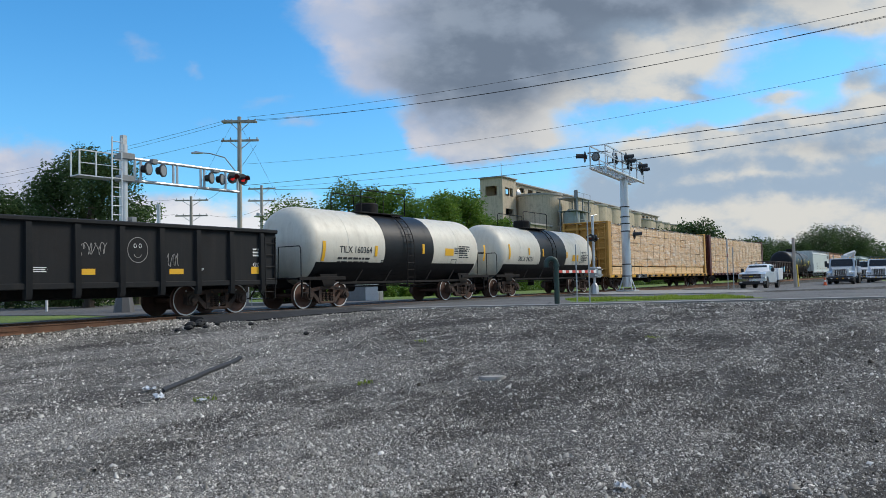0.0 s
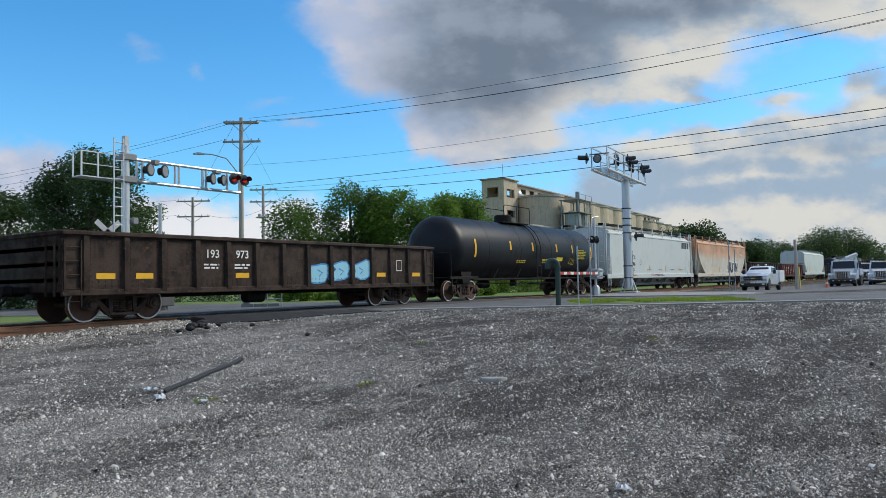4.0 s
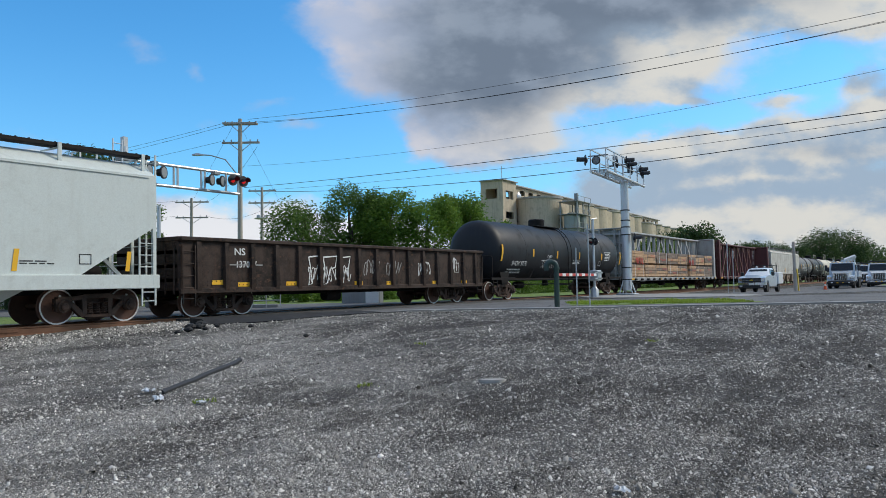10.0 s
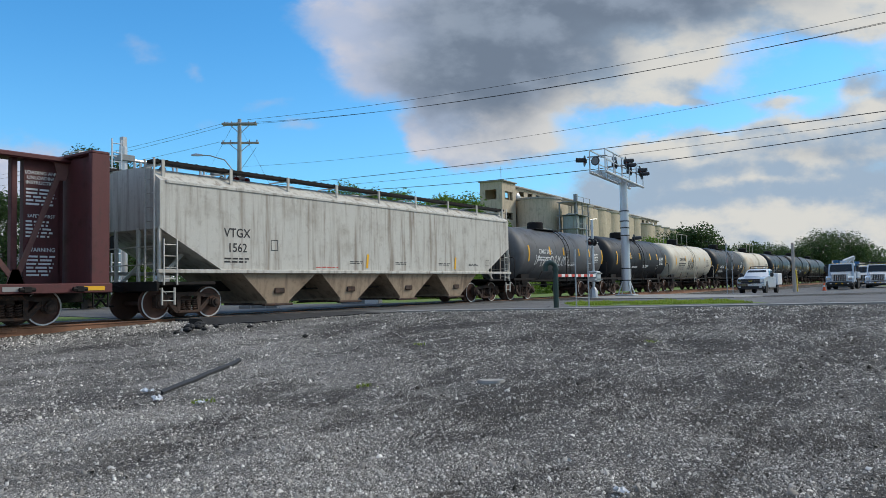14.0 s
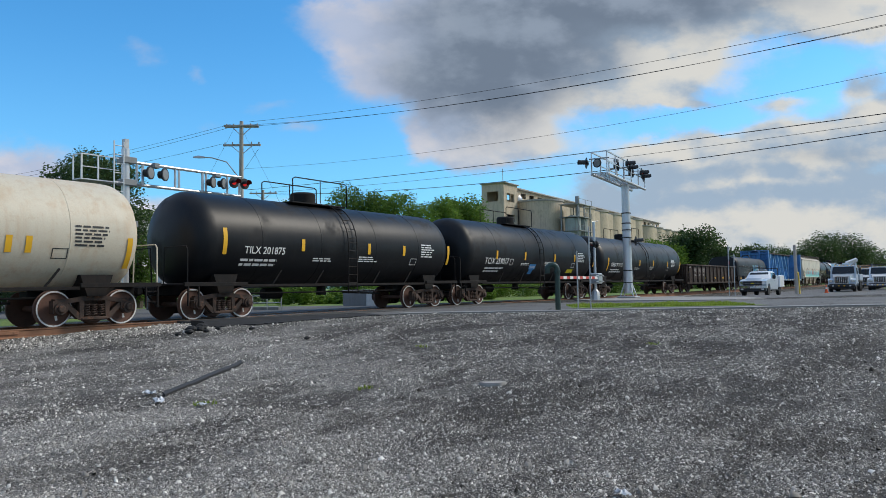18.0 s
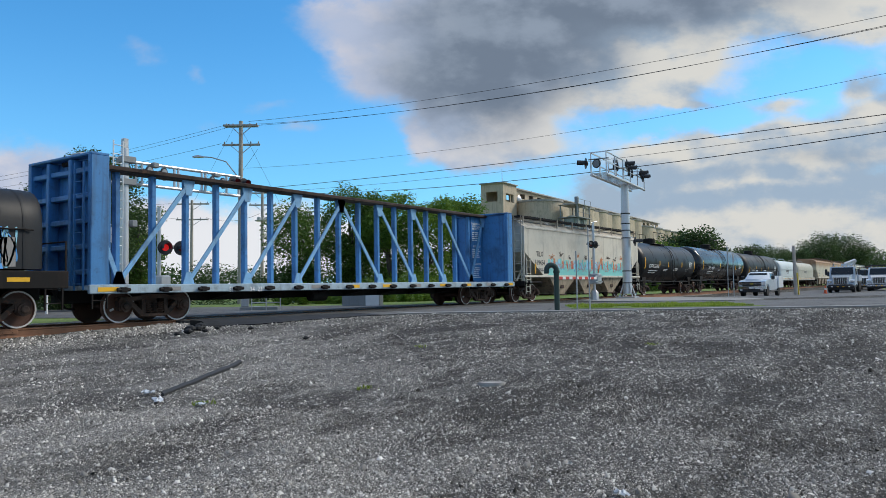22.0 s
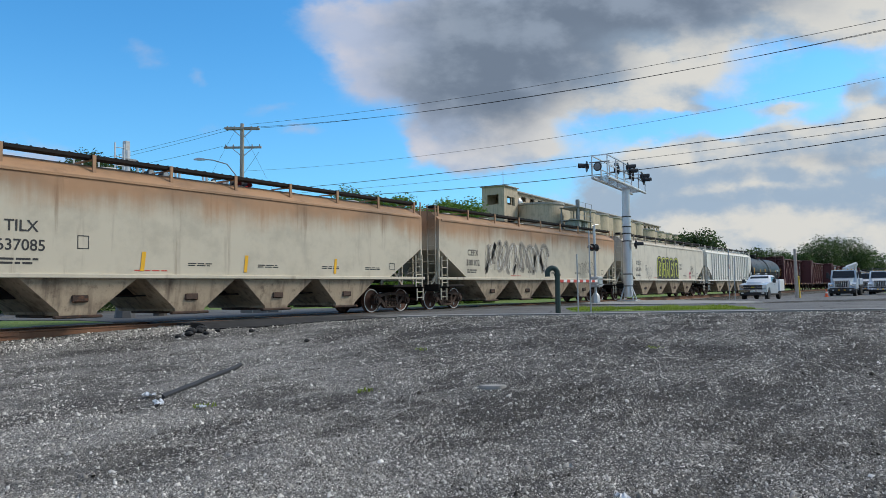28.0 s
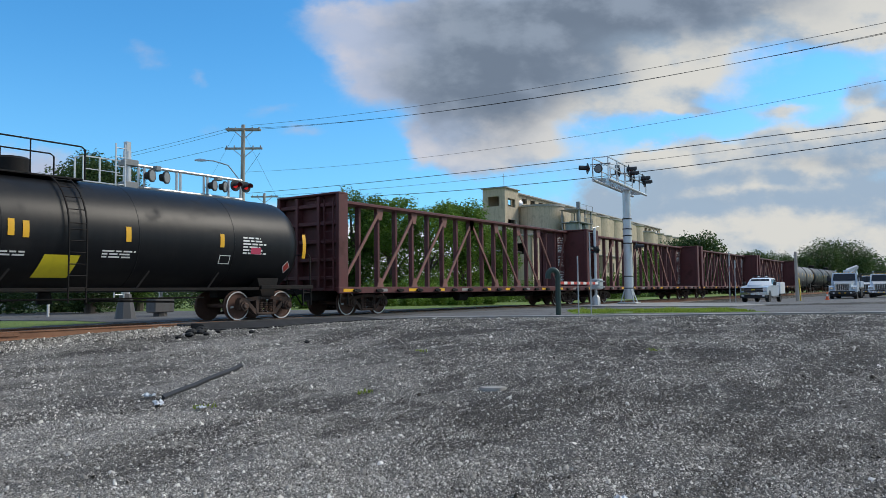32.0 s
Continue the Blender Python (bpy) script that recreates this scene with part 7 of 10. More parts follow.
    coil_car(568.4, 582.6, "coilcream", "coilcream", "cream coil car with a ribbed rounded hood", 3.55, K, horse_small, 35, False)

    hopper_car(584.2, 603.2, "beige_rust", "beige covered hopper car with rust-brown stains along the top", "smooth", K, ("TILX", "637085", -0.68), 4, "brownbase2", 4.10, 1.60, 0.48, None, 36, "slope", 1.45, (-0.76, -0.35, 0.02, 0.44))

    def wild(skin, s, h, zs, rng):
        for k in range(6):
            x = -5.6 + 1.05 * k
            for w_, ink, lift in ((0.26, HAZE, 0.008), (0.022, K, 0.012)):
                stroke(skin, layer(s, "graffiti_piece"), curl(random.Random(90 + k), x, zs + 0.95 + 0.1 * (k % 2), 1.0, 1.35, 22, 1.6), w_, ink, lift + 0.001 * k)
            stroke(skin, layer(s, "graffiti_piece"), curl(random.Random(70 + k), x + 0.1, zs + 1.0, 0.9, 1.2, 20, 1.8), 0.022, W, 0.02 + 0.001 * k)
        tag_scrawl(skin, s, rng, -2.9, zs + 0.95, 6.6, 1.3, 6, 0.02, W)
        tag_scrawl(skin, s, rng, -2.9, zs + 0.95, 6.6, 1.2, 12, 0.02, K)
        tag_scrawl(skin, s, rng, h * 0.55, zs + 0.6, 2.6, 0.7, 8, 0.02, K)

    hopper_car(604.2, 624.0, "beige_rust", "dirty beige covered hopper car with grey wild-style graffiti", "smooth", K, ("CEFX", "380102", -0.72), 4, "brownbase2", 4.10, 1.60, 0.48, wild, 37, "slope", 1.45, ())

    def bold(skin, s, h, zs, rng):
        # five bubble letters: black domes, a yellow band inside, yellow letter forms
        edges = (-2.75, -1.68, -0.86, 0.02, 1.08, 2.25)
        forms = {
            "B": [[(-0.22, 0.12), (-0.22, 0.9), (0.12, 0.85), (0.2, 0.68), (-0.05, 0.54), (0.25, 0.38), (0.2, 0.14), (-0.22, 0.12)]],
            "E": [[(0.28, 0.16), (-0.22, 0.12), (-0.2, 0.82), (0.24, 0.8)], [(-0.2, 0.48), (0.22, 0.46)]],
            "A": [[(-0.3, 0.1), (-0.02, 0.85), (0.28, 0.1)], [(-0.16, 0.42), (0.18, 0.42)]],
            "S": [[(0.26, 0.74), (0.05, 0.86), (-0.2, 0.72), (-0.1, 0.52), (0.18, 0.44), (0.22, 0.24), (0.0, 0.1), (-0.26, 0.2)]],
            "T": [[(-0.34, 0.66), (-0.1, 0.86), (0.32, 0.78)], [(0.0, 0.82), (-0.04, 0.3), (0.12, 0.1), (0.34, 0.16)]],
        }
        z0 = zs + 0.05
        for k, letter in enumerate("BEAST"):
            x0, x1 = edges[k] - 0.05, edges[k + 1] + 0.05
            w, zt = (x1 - x0) / 2, 3.08 - 0.04 * (k % 2)
            cx = (x0 + x1) / 2

            def dome(q, foot):
                top = [(cx + (w - q) * math.cos(t), zt - w * 0.75 + (w * 0.75 - q) * math.sin(t)) for t in (math.pi * i / 14 for i in range(15))]
                return [(cx - (w - q) * 0.96, foot)] + top[::-1] + [(cx + (w - q) * 0.96, foot)]
            for q, foot, ink, lift in ((0.0, z0, K, 0.008 + 0.001 * k), (0.07, z0 + 0.05, LIME, 0.014 + 0.001 * k), (0.15, z0 + 0.05, K, 0.020 + 0.001 * k)):
                pts = dome(q, foot)
                t = layer(s, "letter_shape")
                t.add([skin.at(px, pz, lift) for px, pz in pts], [tuple(range(len(pts)))], ink)
            t = layer(s, "letter_form")
            for line in forms[letter]:
                stroke(skin, t, [(cx + px * 1.35 * w, z0 + 0.05 + pz * (zt - z0) * 0.82) for px, pz in line], 0.11, LIME, 0.030)
        write(skin, s, "TEW", 2.80, zs + 1.05, 0.26, K)
        write(skin, s, "CREW", 2.79, zs + 0.78, 0.24, K)
        for i in range(7):
            x, z = (-h * 0.18 - 0.18 * (i % 3), zs + 0.2 + 0.3 * (i // 2)) if i < 5 else (h * 0.56, zs + 0.2 + 0.3 * (i - 5))
            stroke(skin, s, [(x + 0.09 * math.cos(a), z + 0.09 * math.sin(a)) for a in range(8)], 0.16, PINK)
        tag_scrawl(skin, s, rng, -h * 0.48, zs + 0.4, 1.3, 0.8, 4, 0.025, FAINT)
        tag_scrawl(skin, s, rng, h * 0.62, zs + 0.8, 0.8, 0.6, 3, 0.03, K)

    hopper_car(625.4, 644.3, "cream_hop", "beige covered hopper car with black and yellow bubble graffiti", "smooth", K, ("CEFX", "635301", -0.70), 4, "brownbase2", 4.10, 1.60, 0.48, bold, 38, "slope", 1.45, ())
    hopper_car(645.3, 662.5, "ribwhite", "white ribbed covered hopper car with a brown dusty base", "ribbed", K, ("", "", 0), 3, "brownbase2", 4.05, 1.58, 0.48, None, 39, "slope", 1.45, (-0.444, -0.149, 0.174, 0.477, 0.82))

    def sash(skin, s, e, zc, rng):
        patch(skin, s, -0.87, 0.030000000000000027, 1.29, 1.85, LEM, 0.014, 0.14)
        patch(skin, s, e * 0.70, e * 0.75, zc - 0.35, zc - 0.15, PINK, 0.012)
        for i in range(2):
            v = [skin.at(e * 0.90 + a, zc - 0.72 + b, 0.014 + 0.004 * i) for a, b in ((0, -0.2 + 0.03 * i), (0.17 - 0.03 * i, 0), (0, 0.2 - 0.03 * i), (-0.17 + 0.03 * i, 0))]
            s.add(v, [(0, 1, 2, 3)], W if i == 0 else RED)

    tank_car(662.9, 679.6, "black", "black tank car with a large yellow label and a hazard placard", 1.5, 2.42, W, ("MTZX 300269", -0.644, 1.91, 0.36), extras=sash, seed=40, off=1.75, stripes=((-6.9, 1.98, 2.78), (-3.81, 2.23, 2.63), (-1.22, 2.23, 2.63), (-1.56, 2.26, 2.66), (1.43, 2.25, 2.65), (4.49, 2.23, 2.63), (7.88, 2.0, 2.8),))
    for i in range(4):
        a = 680.7 + 22.75 * i
        centerbeam_car(a, a + 22.1, "maroon", "empty maroon centre-beam flat car", "maroon_light", None, "", W, seed=41 + i)
    tank_car(772.2, 788.0, "grey_tank", "grey tank car at the back of the visible train", 1.5, 2.42, W, seed=46, off=1.7)
    tank_car(788.4, 804.2, "charcoal", "dark grey tank car far down the line", 1.5, 2.42, W, seed=47, off=1.7)
    tank_car(804.6, 820.4, "charcoal", "dark grey tank car far down the line", 1.5, 2.42, W, seed=48, off=1.7)


M["ink_sky_steel"] = weathered("light_blue_steel", (0.20, 0.42, 0.66), (0.10, 0.14, 0.2), 0.5, 0.5, 0.55)
M["sill_blue"] = weathered("chalky_blue_sill_paint", (0.38, 0.50, 0.58), (0.12, 0.12, 0.13), 0.6, 0.5, 0.65)
M["beige_dark"] = weathered("sooty_cream_steel", (0.50, 0.40, 0.28), (0.06, 0.048, 0.04), 0.8, 0.7, 0.7)
M["cream_hop"] = rust_wash("cream_paint_with_brown_grime", (0.68, 0.635, 0.53), (0.13, 0.095, 0.065), 4.35, 0.9)
M["brownbase2"] = weathered("dusty_tan_steel", (0.50, 0.395, 0.28), (0.09, 0.06, 0.045), 0.8, 0.7, 0.75)


M["beige_rust"] = rust_wash("beige_paint_with_rust_belt", (0.60, 0.545, 0.43), (0.25, 0.125, 0.055), 3.75, 1.1)
build_train()

# ---------------------------------------------------------------- crossing signals


def hooded_lamp(parent, x, y, z, turn, lit, name="flasher", q=1.0):
    """A round lamp in a dark disc with a hood."""
    at = pose(x, y, z, 0, 0, turn) @ Matrix.Scale(q, 4)
    s = Shape()
    s.lathe([(0.01, 0.10), (0.12, 0.09), (0.16, 0.0), (0.30, -0.005), (0.30, -0.025), (0.15, -0.03)], 20, 0, "y")
    lamp = part(name, s, M["dark"], parent, at=at)
    s = Shape()
    pts = [radians(a) for a in range(-20, 201, 20)]
    v = [(0.16 * math.cos(a), -0.03, 0.16 * math.sin(a)) for a in pts] + [(0.165 * math.cos(a), -0.46, 0.165 * math.sin(a) + 0.01) for a in pts]
    n = len(pts)
    s.add(v, [(i, i + 1, n + i + 1, n + i) for i in range(n - 1)])
    part("hood", s, M["dark"], lamp)
    s = Shape().lathe([(0.14, -0.02), (0.13, -0.05), (0.07, -0.07), (0.01, -0.075)], 18, 0, "y")
    part("lens", s, M["red_on"] if lit else M["red_off"], lamp, "lit red lens" if lit else "")
    return lamp


def lamp_back(parent, x, y, z, turn, q=1.0):
    at = pose(x, y, z, 0, 0, turn) @ Matrix.Scale(q, 4)
    s = Shape().lathe([(0.24, -0.03), (0.245, 0.0), (0.17, 0.03), (0.02, 0.04)], 20, 0, "y")
    b = part("flasher_back", s, M["steelbox"], parent, "grey back of a flasher disc", at=at)
    part("rim", Shape().lathe([(0.245, -0.02), (0.245, 0.05), (0.30, 0.05), (0.30, -0.02)], 20, 0, "y"), M["dark"], b)
    part("hood", Shape().lathe([(0.20, 0.03), (0.17, 0.30), (0.15, 0.30), (0.15, 0.04)], 16, 0, "y"), M["dark"], b)
    return b


def left_signal():
    X, Yy = 16.1, 25.5
    sig = thing("cantilever_signal", pose(X, Yy, -0.12), "aluminium cantilever crossing signal with lit red flashers", "crossing signal", "crossing signals")
    s = Shape()
    s.lathe([(0.16, 0.9), (0.15, 5.2), (0.145, 6.35)], 18, 0, "z")
    part("mast", s, M["alu"], sig)
    s = Shape()
    s.loft([[(a * math.cos(t), a * math.sin(t), z) for t in (i * math.pi / 4 for i in range(8))] for a, z in ((0.40, 0.0), (0.32, 0.5), (0.20, 1.0))])
    part("mast_base", s, M["grey_tank"], sig)
    part("mast_cap", Shape().slab(-0.10, 0.10, -0.10, 0.10, 6.3, 6.72, 0.02), M["galv"], sig)
    s = Shape()
    s.slab(-0.45, 0.45, -0.45, 0.45, -0.3, 0.02, 0.03)
    part("foundation", s, M["concrete"], sig)
    # truss arm over the street, along the line
    L = 5.6
    for z in (5.08, 5.92):
        for y in (0.2,):
            s = Shape().tube([(0.1, y, z), (L, y + 0.95 * 0, z)], 0.065, 10)
            part("arm_chord", s, M["alu"], sig)
    for x in (0.6, 0.85, 2.3, 2.48, 3.62, 3.8, 4.9, 5.55):
        part("arm_post", Shape().tube([(x, 0.2, 5.08), (x, 0.2, 5.92)], 0.05, 8), M["alu"], sig)
    for z in (5.08, 5.92):
        part("bracket", Shape().slab(-0.2, 0.35, -0.22, 0.28, z - 0.12, z + 0.12, 0.02), M["steelbox"], sig)
    # ladder and end platform
    part("ladder", ladder_shape(0.38, 0.8, 6.55, 17, 0.018), M["alu"], sig, at=pose(-0.42, -0.25, 0))
    s = Shape()
    s.slab(-1.75, -0.3, -0.05, 0.55, 5.02, 5.07, 0.01)
    for a in ((-1.72, -0.03), (-1.72, 0.53), (-1.1, -0.03)):
        s.bar((a[0], a[1], 5.05), (a[0], a[1], 5.95), 0.05, 0.05)
    s.bar((-1.72, -0.03, 5.95), (-0.3, -0.03, 5.95), 0.04, 0.04)
    s.bar((-1.72, -0.03, 5.5), (-0.3, -0.03, 5.5), 0.03, 0.03)
    s.bar((-1.72, -0.03, 5.95), (-1.72, 0.53, 5.95), 0.04, 0.04)
    part("work_platform", s, M["alu"], sig)
    # flashers: two pairs towards the far street, one lit pair towards the near one
    for x in (0.98, 1.62):
        lamp_back(sig, x, -0.12, 5.55, 25, 0.85)
    part("junction_box", Shape().slab(1.2, 1.45, -0.05, 0.2, 5.78, 5.98, 0.02), M["steelbox"], sig)
    for x in (3.95, 4.5):
        lamp_back(sig, x, -0.08, 5.50, 25, 0.8)
    part("junction_box", Shape().slab(4.1, 4.4, -0.05, 0.2, 5.75, 5.9, 0.02), M["steelbox"], sig)
    for x in (4.92, 5.5):
        hooded_lamp(sig, x, -0.2, 5.58, -6, True, q=0.8)
    s = Shape()
    for a in (-50, 50):
        q = radians(a)
        s.bar((-0.85 - 0.6 * math.sin(q), -0.25, 3.05 - 0.6 * math.cos(q)), (-0.85 + 0.6 * math.sin(q), -0.25, 3.05 + 0.6 * math.cos(q)), 0.02, 0.2)
    part("crossbuck", s, M["galv"], sig, "bare metal back of a crossbuck")
    part("pole_box", Shape().slab(0.2, 0.42, -0.2, 0.1, 3.4, 3.65, 0.02), M["steelbox"], sig)


def far_flasher():
    sig = thing("flasher_post", pose(18.2, 26.4, -0.12), "slim crossing flasher post with a grey relay case", "crossing signal", "crossing signals")
    part("mast", Shape().lathe([(0.075, 0), (0.075, 4.35)], 14, 0, "z"), M["alu"], sig)
    part("mast_base", Shape().lathe([(0.28, 0), (0.26, 0.35), (0.12, 0.5)], 8, 0, "z"), M["grey_tank"], sig)
    hooded_lamp(sig, 0.10, -0.25, 2.72, -20, True)
    hooded_lamp(sig, 0.85, -0.25, 2.72, -20, False)
    part("cross_arm", Shape().tube([(-0.2, -0.1, 2.72), (0.95, -0.1, 2.72)], 0.04, 8), M["steelbox"], sig)
    part("relay_case", Shape().slab(-0.45, 0.45, -0.3, 0.3, 0.25, 0.85, 0.03), M["grey_tank"], sig)
    part("gate_mechanism", Shape().slab(-0.25, 0.25, -0.45, -0.05, 1.05, 1.6, 0.05), M["galv"], sig)


def right_signal():
    X, Yy = 42.4, 15.97
    sig = thing("cantilever_signal", pose(X, Yy, 0.0, 0, 0, 5.7), "tall aluminium cantilever signal with a caged work platform", "crossing signal", "crossing signals")
    part("mast", Shape().lathe([(0.27, 0.25), (0.25, 3.0), (0.23, 6.75)], 22, 0, "z"), M["alu"], sig)
    s = Shape()
    s.slab(-0.55, 0.55, -0.55, 0.55, 0.0, 0.08, 0.02)
    for i in range(4):
        a = math.pi / 2 * i + math.pi / 4
        c, d = math.cos(a), math.sin(a)
        s.bar((0.55 * c, 0.55 * d, 0.05), (0.24 * c, 0.24 * d, 0.85), 0.05, 0.10)
    part("mast_base", s, M["galv"], sig)
    for z in (0.9, 1.6, 3.55, 4.0, 4.4, 5.0):
        part("strap", Shape().lathe([(0.275, -0.03), (0.285, 0), (0.275, 0.03)], 20, 0, "z", (0, 0, z)), M["dark"], sig)
    # deck of the platform, from over the street past the mast
    x0, x1 = -5.1, 3.1
    zf = 6.8
    for y in (-0.42, 0.42):
        part("arm_chord", Shape().tube([(x0, y, zf - 0.08), (x1, y, zf - 0.08)], 0.075, 10), M["alu"], sig)
        part("rail_top", Shape().bar((x0, y, zf + 1.12), (x1, y, zf + 1.12), 0.06, 0.06), M["alu"], sig)
        part("rail_mid", Shape().bar((x0, y, zf + 0.58), (x1, y, zf + 0.58), 0.04, 0.04), M["alu"], sig)
        for i in range(6):
            x = x0 + (x1 - x0) * i / 5
            part("rail_post", Shape().bar((x, y, zf - 0.08), (x, y, zf + 1.12), 0.055, 0.055), M["alu"], sig)
    for i in range(22):
        x = x0 + 0.15 + (x1 - x0 - 0.3) * i / 21
        part("deck_slat", Shape().slab(x - 0.06, x + 0.06, -0.42, 0.42, zf - 0.02, zf + 0.01, 0.005), M["galv"], sig)
    for x in (x0, x1):
        part("end_rail", Shape().bar((x, -0.42, zf + 1.12), (x, 0.42, zf + 1.12), 0.05, 0.05), M["alu"], sig)
    # flashers along the arm
    for x in (-5.1, -1.2, 2.0):
        part("cross_arm", Shape().tube([(x, -0.55, zf + 0.75), (x, 0.55, zf + 0.75)], 0.035, 8), M["steelbox"], sig)
    lamp_back(sig, -5.15, 0.1, zf + 0.5, -100, 0.8)
    hooded_lamp(sig, -5.45, 0.58, zf + 0.5, -150, False, q=1.0)
    for x, y, z, turn in ((-1.7, -0.6, 0.86, 24), (-1.0, -0.55, 0.72, 28), (1.5, -0.6, 0.74, 24), (2.2, -0.55, 0.60, 28)):
        hooded_lamp(sig, x, y, zf + z, turn, True, q=1.0)
    for x in (-2.1, 1.1):
        lamp_back(sig, x, -0.2, zf + 0.70, 24, 0.85)
        part("junction_box", Shape().slab(x + 0.1, x + 0.35, -0.15, 0.1, zf + 0.98, zf + 1.16, 0.02), M["steelbox"], sig)
    hooded_lamp(sig, 0.45, -0.4, 3.35, 26, True, q=0.95)
    hooded_lamp(sig, -0.1, -0.55, 3.32, 22, False, q=0.85)
    part("pole_box", Shape().slab(0.24, 0.45, -0.2, 0.2, 1.0, 1.55, 0.03), M["steelbox"], sig)
    part("pole_box", Shape().slab(0.24, 0.42, -0.12, 0.12, 1.7, 2.1, 0.03), M["ink_blue"], sig, "small blue box on the mast")
    s = Shape()
    for a in (-48, 48):
        q = radians(a)
        s.bar((1.1 - 0.6 * math.sin(q) * 0.4, 0.35, 4.9 - 0.6 * math.cos(q)), (1.1 + 0.6 * math.sin(q) * 0.4, 0.35, 4.9 + 0.6 * math.cos(q)), 0.02, 0.2)
    part("crossbuck", s, M["steelbox"], sig, "bare metal back of a crossbuck")
    part("conduit", Shape().tube([(0.2, -0.2, 0.1), (0.2, -0.2, 2.5)], 0.03, 6), M["dark"], sig)


def crossing_gate():
    g = thing("crossing_gate", pose(37.5, 15.95, 0.0), "lowered crossing gate with a striped arm", "crossing gate")
    part("mast", Shape().lathe([(0.075, 0), (0.07, 4.2)], 14, 0, "z"), M["alu"], g)
    part("mast_base", Shape().lathe([(0.25, 0), (0.22, 0.4), (0.1, 0.55)], 8, 0, "z"), M["galv"], g)
    part("gate_mechanism", Shape().slab(-0.28, 0.28, -0.32, 0.22, 0.85, 1.42, 0.05), M["galv"], g)
    part("cross_arm", Shape().tube([(-0.45, -0.12, 2.95), (0.45, -0.12, 2.95)], 0.035, 8), M["steelbox"], g)
    hooded_lamp(g, -0.75, -0.2, 2.95, -100, False, q=0.65)
    lamp_back(g, -0.3, -0.25, 2.95, 60, 0.65)
    part("cap", Shape().tube([(-0.25, 0, 4.15), (0.35, -0.1, 4.25)], 0.025, 6), M["galv"], g)
    for z in (0.98, 1.28):
        part("counterweight_arm", Shape().bar((0.45, -0.30, z), (-0.6, -0.30, z), 0.04, 0.05), M["galv"], g)
    n = 13
    for i in range(n):
        a, b = -0.45 - 4.9 * i / n, -0.45 - 4.9 * (i + 1) / n
        part("arm_stripe", Shape().slab(b, a, -0.33, -0.29, 1.10, 1.24, 0.01), M["ink_red"] if i % 2 else M["ink_white"], g)


left_signal()
far_flasher()
right_signal()
crossing_gate()


# ---------------------------------------------------------------- posts, pipe, cabinets


def vent_pipe():
    s = Shape()
    z0 = ground_z(23.0, 11.15) - 0.2
    pts = [(0, 0, 0), (0, 0, 1.55)] + [(-0.17 * (1 - math.cos(a)) * 0.63, 0.17 * (1 - math.cos(a)) * 0.77, 1.60 + 0.17 * math.sin(a)) for a in (radians(q) for q in range(15, 181, 15))]
    pts.append((-0.34 * 0.63, 0.34 * 0.77, 1.48))
    s.tube(pts, 0.09, 14)
    pipe = thing("vent_pipe", pose(23.0, 11.15, z0), "dark green steel vent pipe with a hooked top", "pipe")
    part("pipe", s, M["green_paint"], pipe)
    part("collar", Shape().lathe([(0.11, 1.50), (0.115, 1.54), (0.11, 1.58)], 14, 0, "z"), M["green_paint"], pipe)


vent_pipe()


def channel_post(name, x, y, h, lean, label, plates, m="galv"):
    z = ground_z(x, y) - 0.25
    p = thing(name, pose(x, y, z, 0, lean, 20), label, "sign post")
    s = Shape()
    s.prism([(-0.04, -0.02), (0.04, -0.02), (0.04, 0.02), (0.025, 0.02), (0.025, -0.005), (-0.025, -0.005), (-0.025, 0.02), (-0.04, 0.02)], "z", 0, h)
    part("post", s, M[m], p)
    for z0, z1, w, mat in plates:
        part("plate", Shape().slab(-w / 2, w / 2, -0.035, -0.025, z0, z1, 0.004), M[mat], p)
    return p


channel_post("sign_post", 23.9, 10.35, 3.1, -3.2, "thin leaning steel sign post seen from behind", [(1.35, 1.6, 0.14, "steelbox")])
channel_post("sign_post", 23.75, 10.75, 2.3, -2.0, "short steel channel post", [])
channel_post("sign_post", 48.4, 11.7, 3.4, -1.0, "white sign on a steel post beside the yard", [(2.5, 3.35, 0.30, "ink_white"), (2.2, 2.45, 0.34, "ink_red")])
channel_post("sign_post", 49.0, 11.5, 2.9, 0.5, "small white sign on a steel post", [(2.4, 2.85, 0.34, "ink_white")])


def wooden_post():
    z = ground_z(71, 11.5)
    p = thing("wooden_post", pose(71, 11.5, z, 0, -4, 0), "leaning grey wooden post with a yellow guard", "post")
    part("post", Shape().tube([(0, 0, -0.3), (0, 0, 4.3)], [0.17, 0.12], 10), M["pole"], p)
    part("guard", Shape().bar((0.35, -0.1, -0.2), (0.05, -0.1, 1.9), 0.24, 0.28), M["post_yellow"], p)


wooden_post()


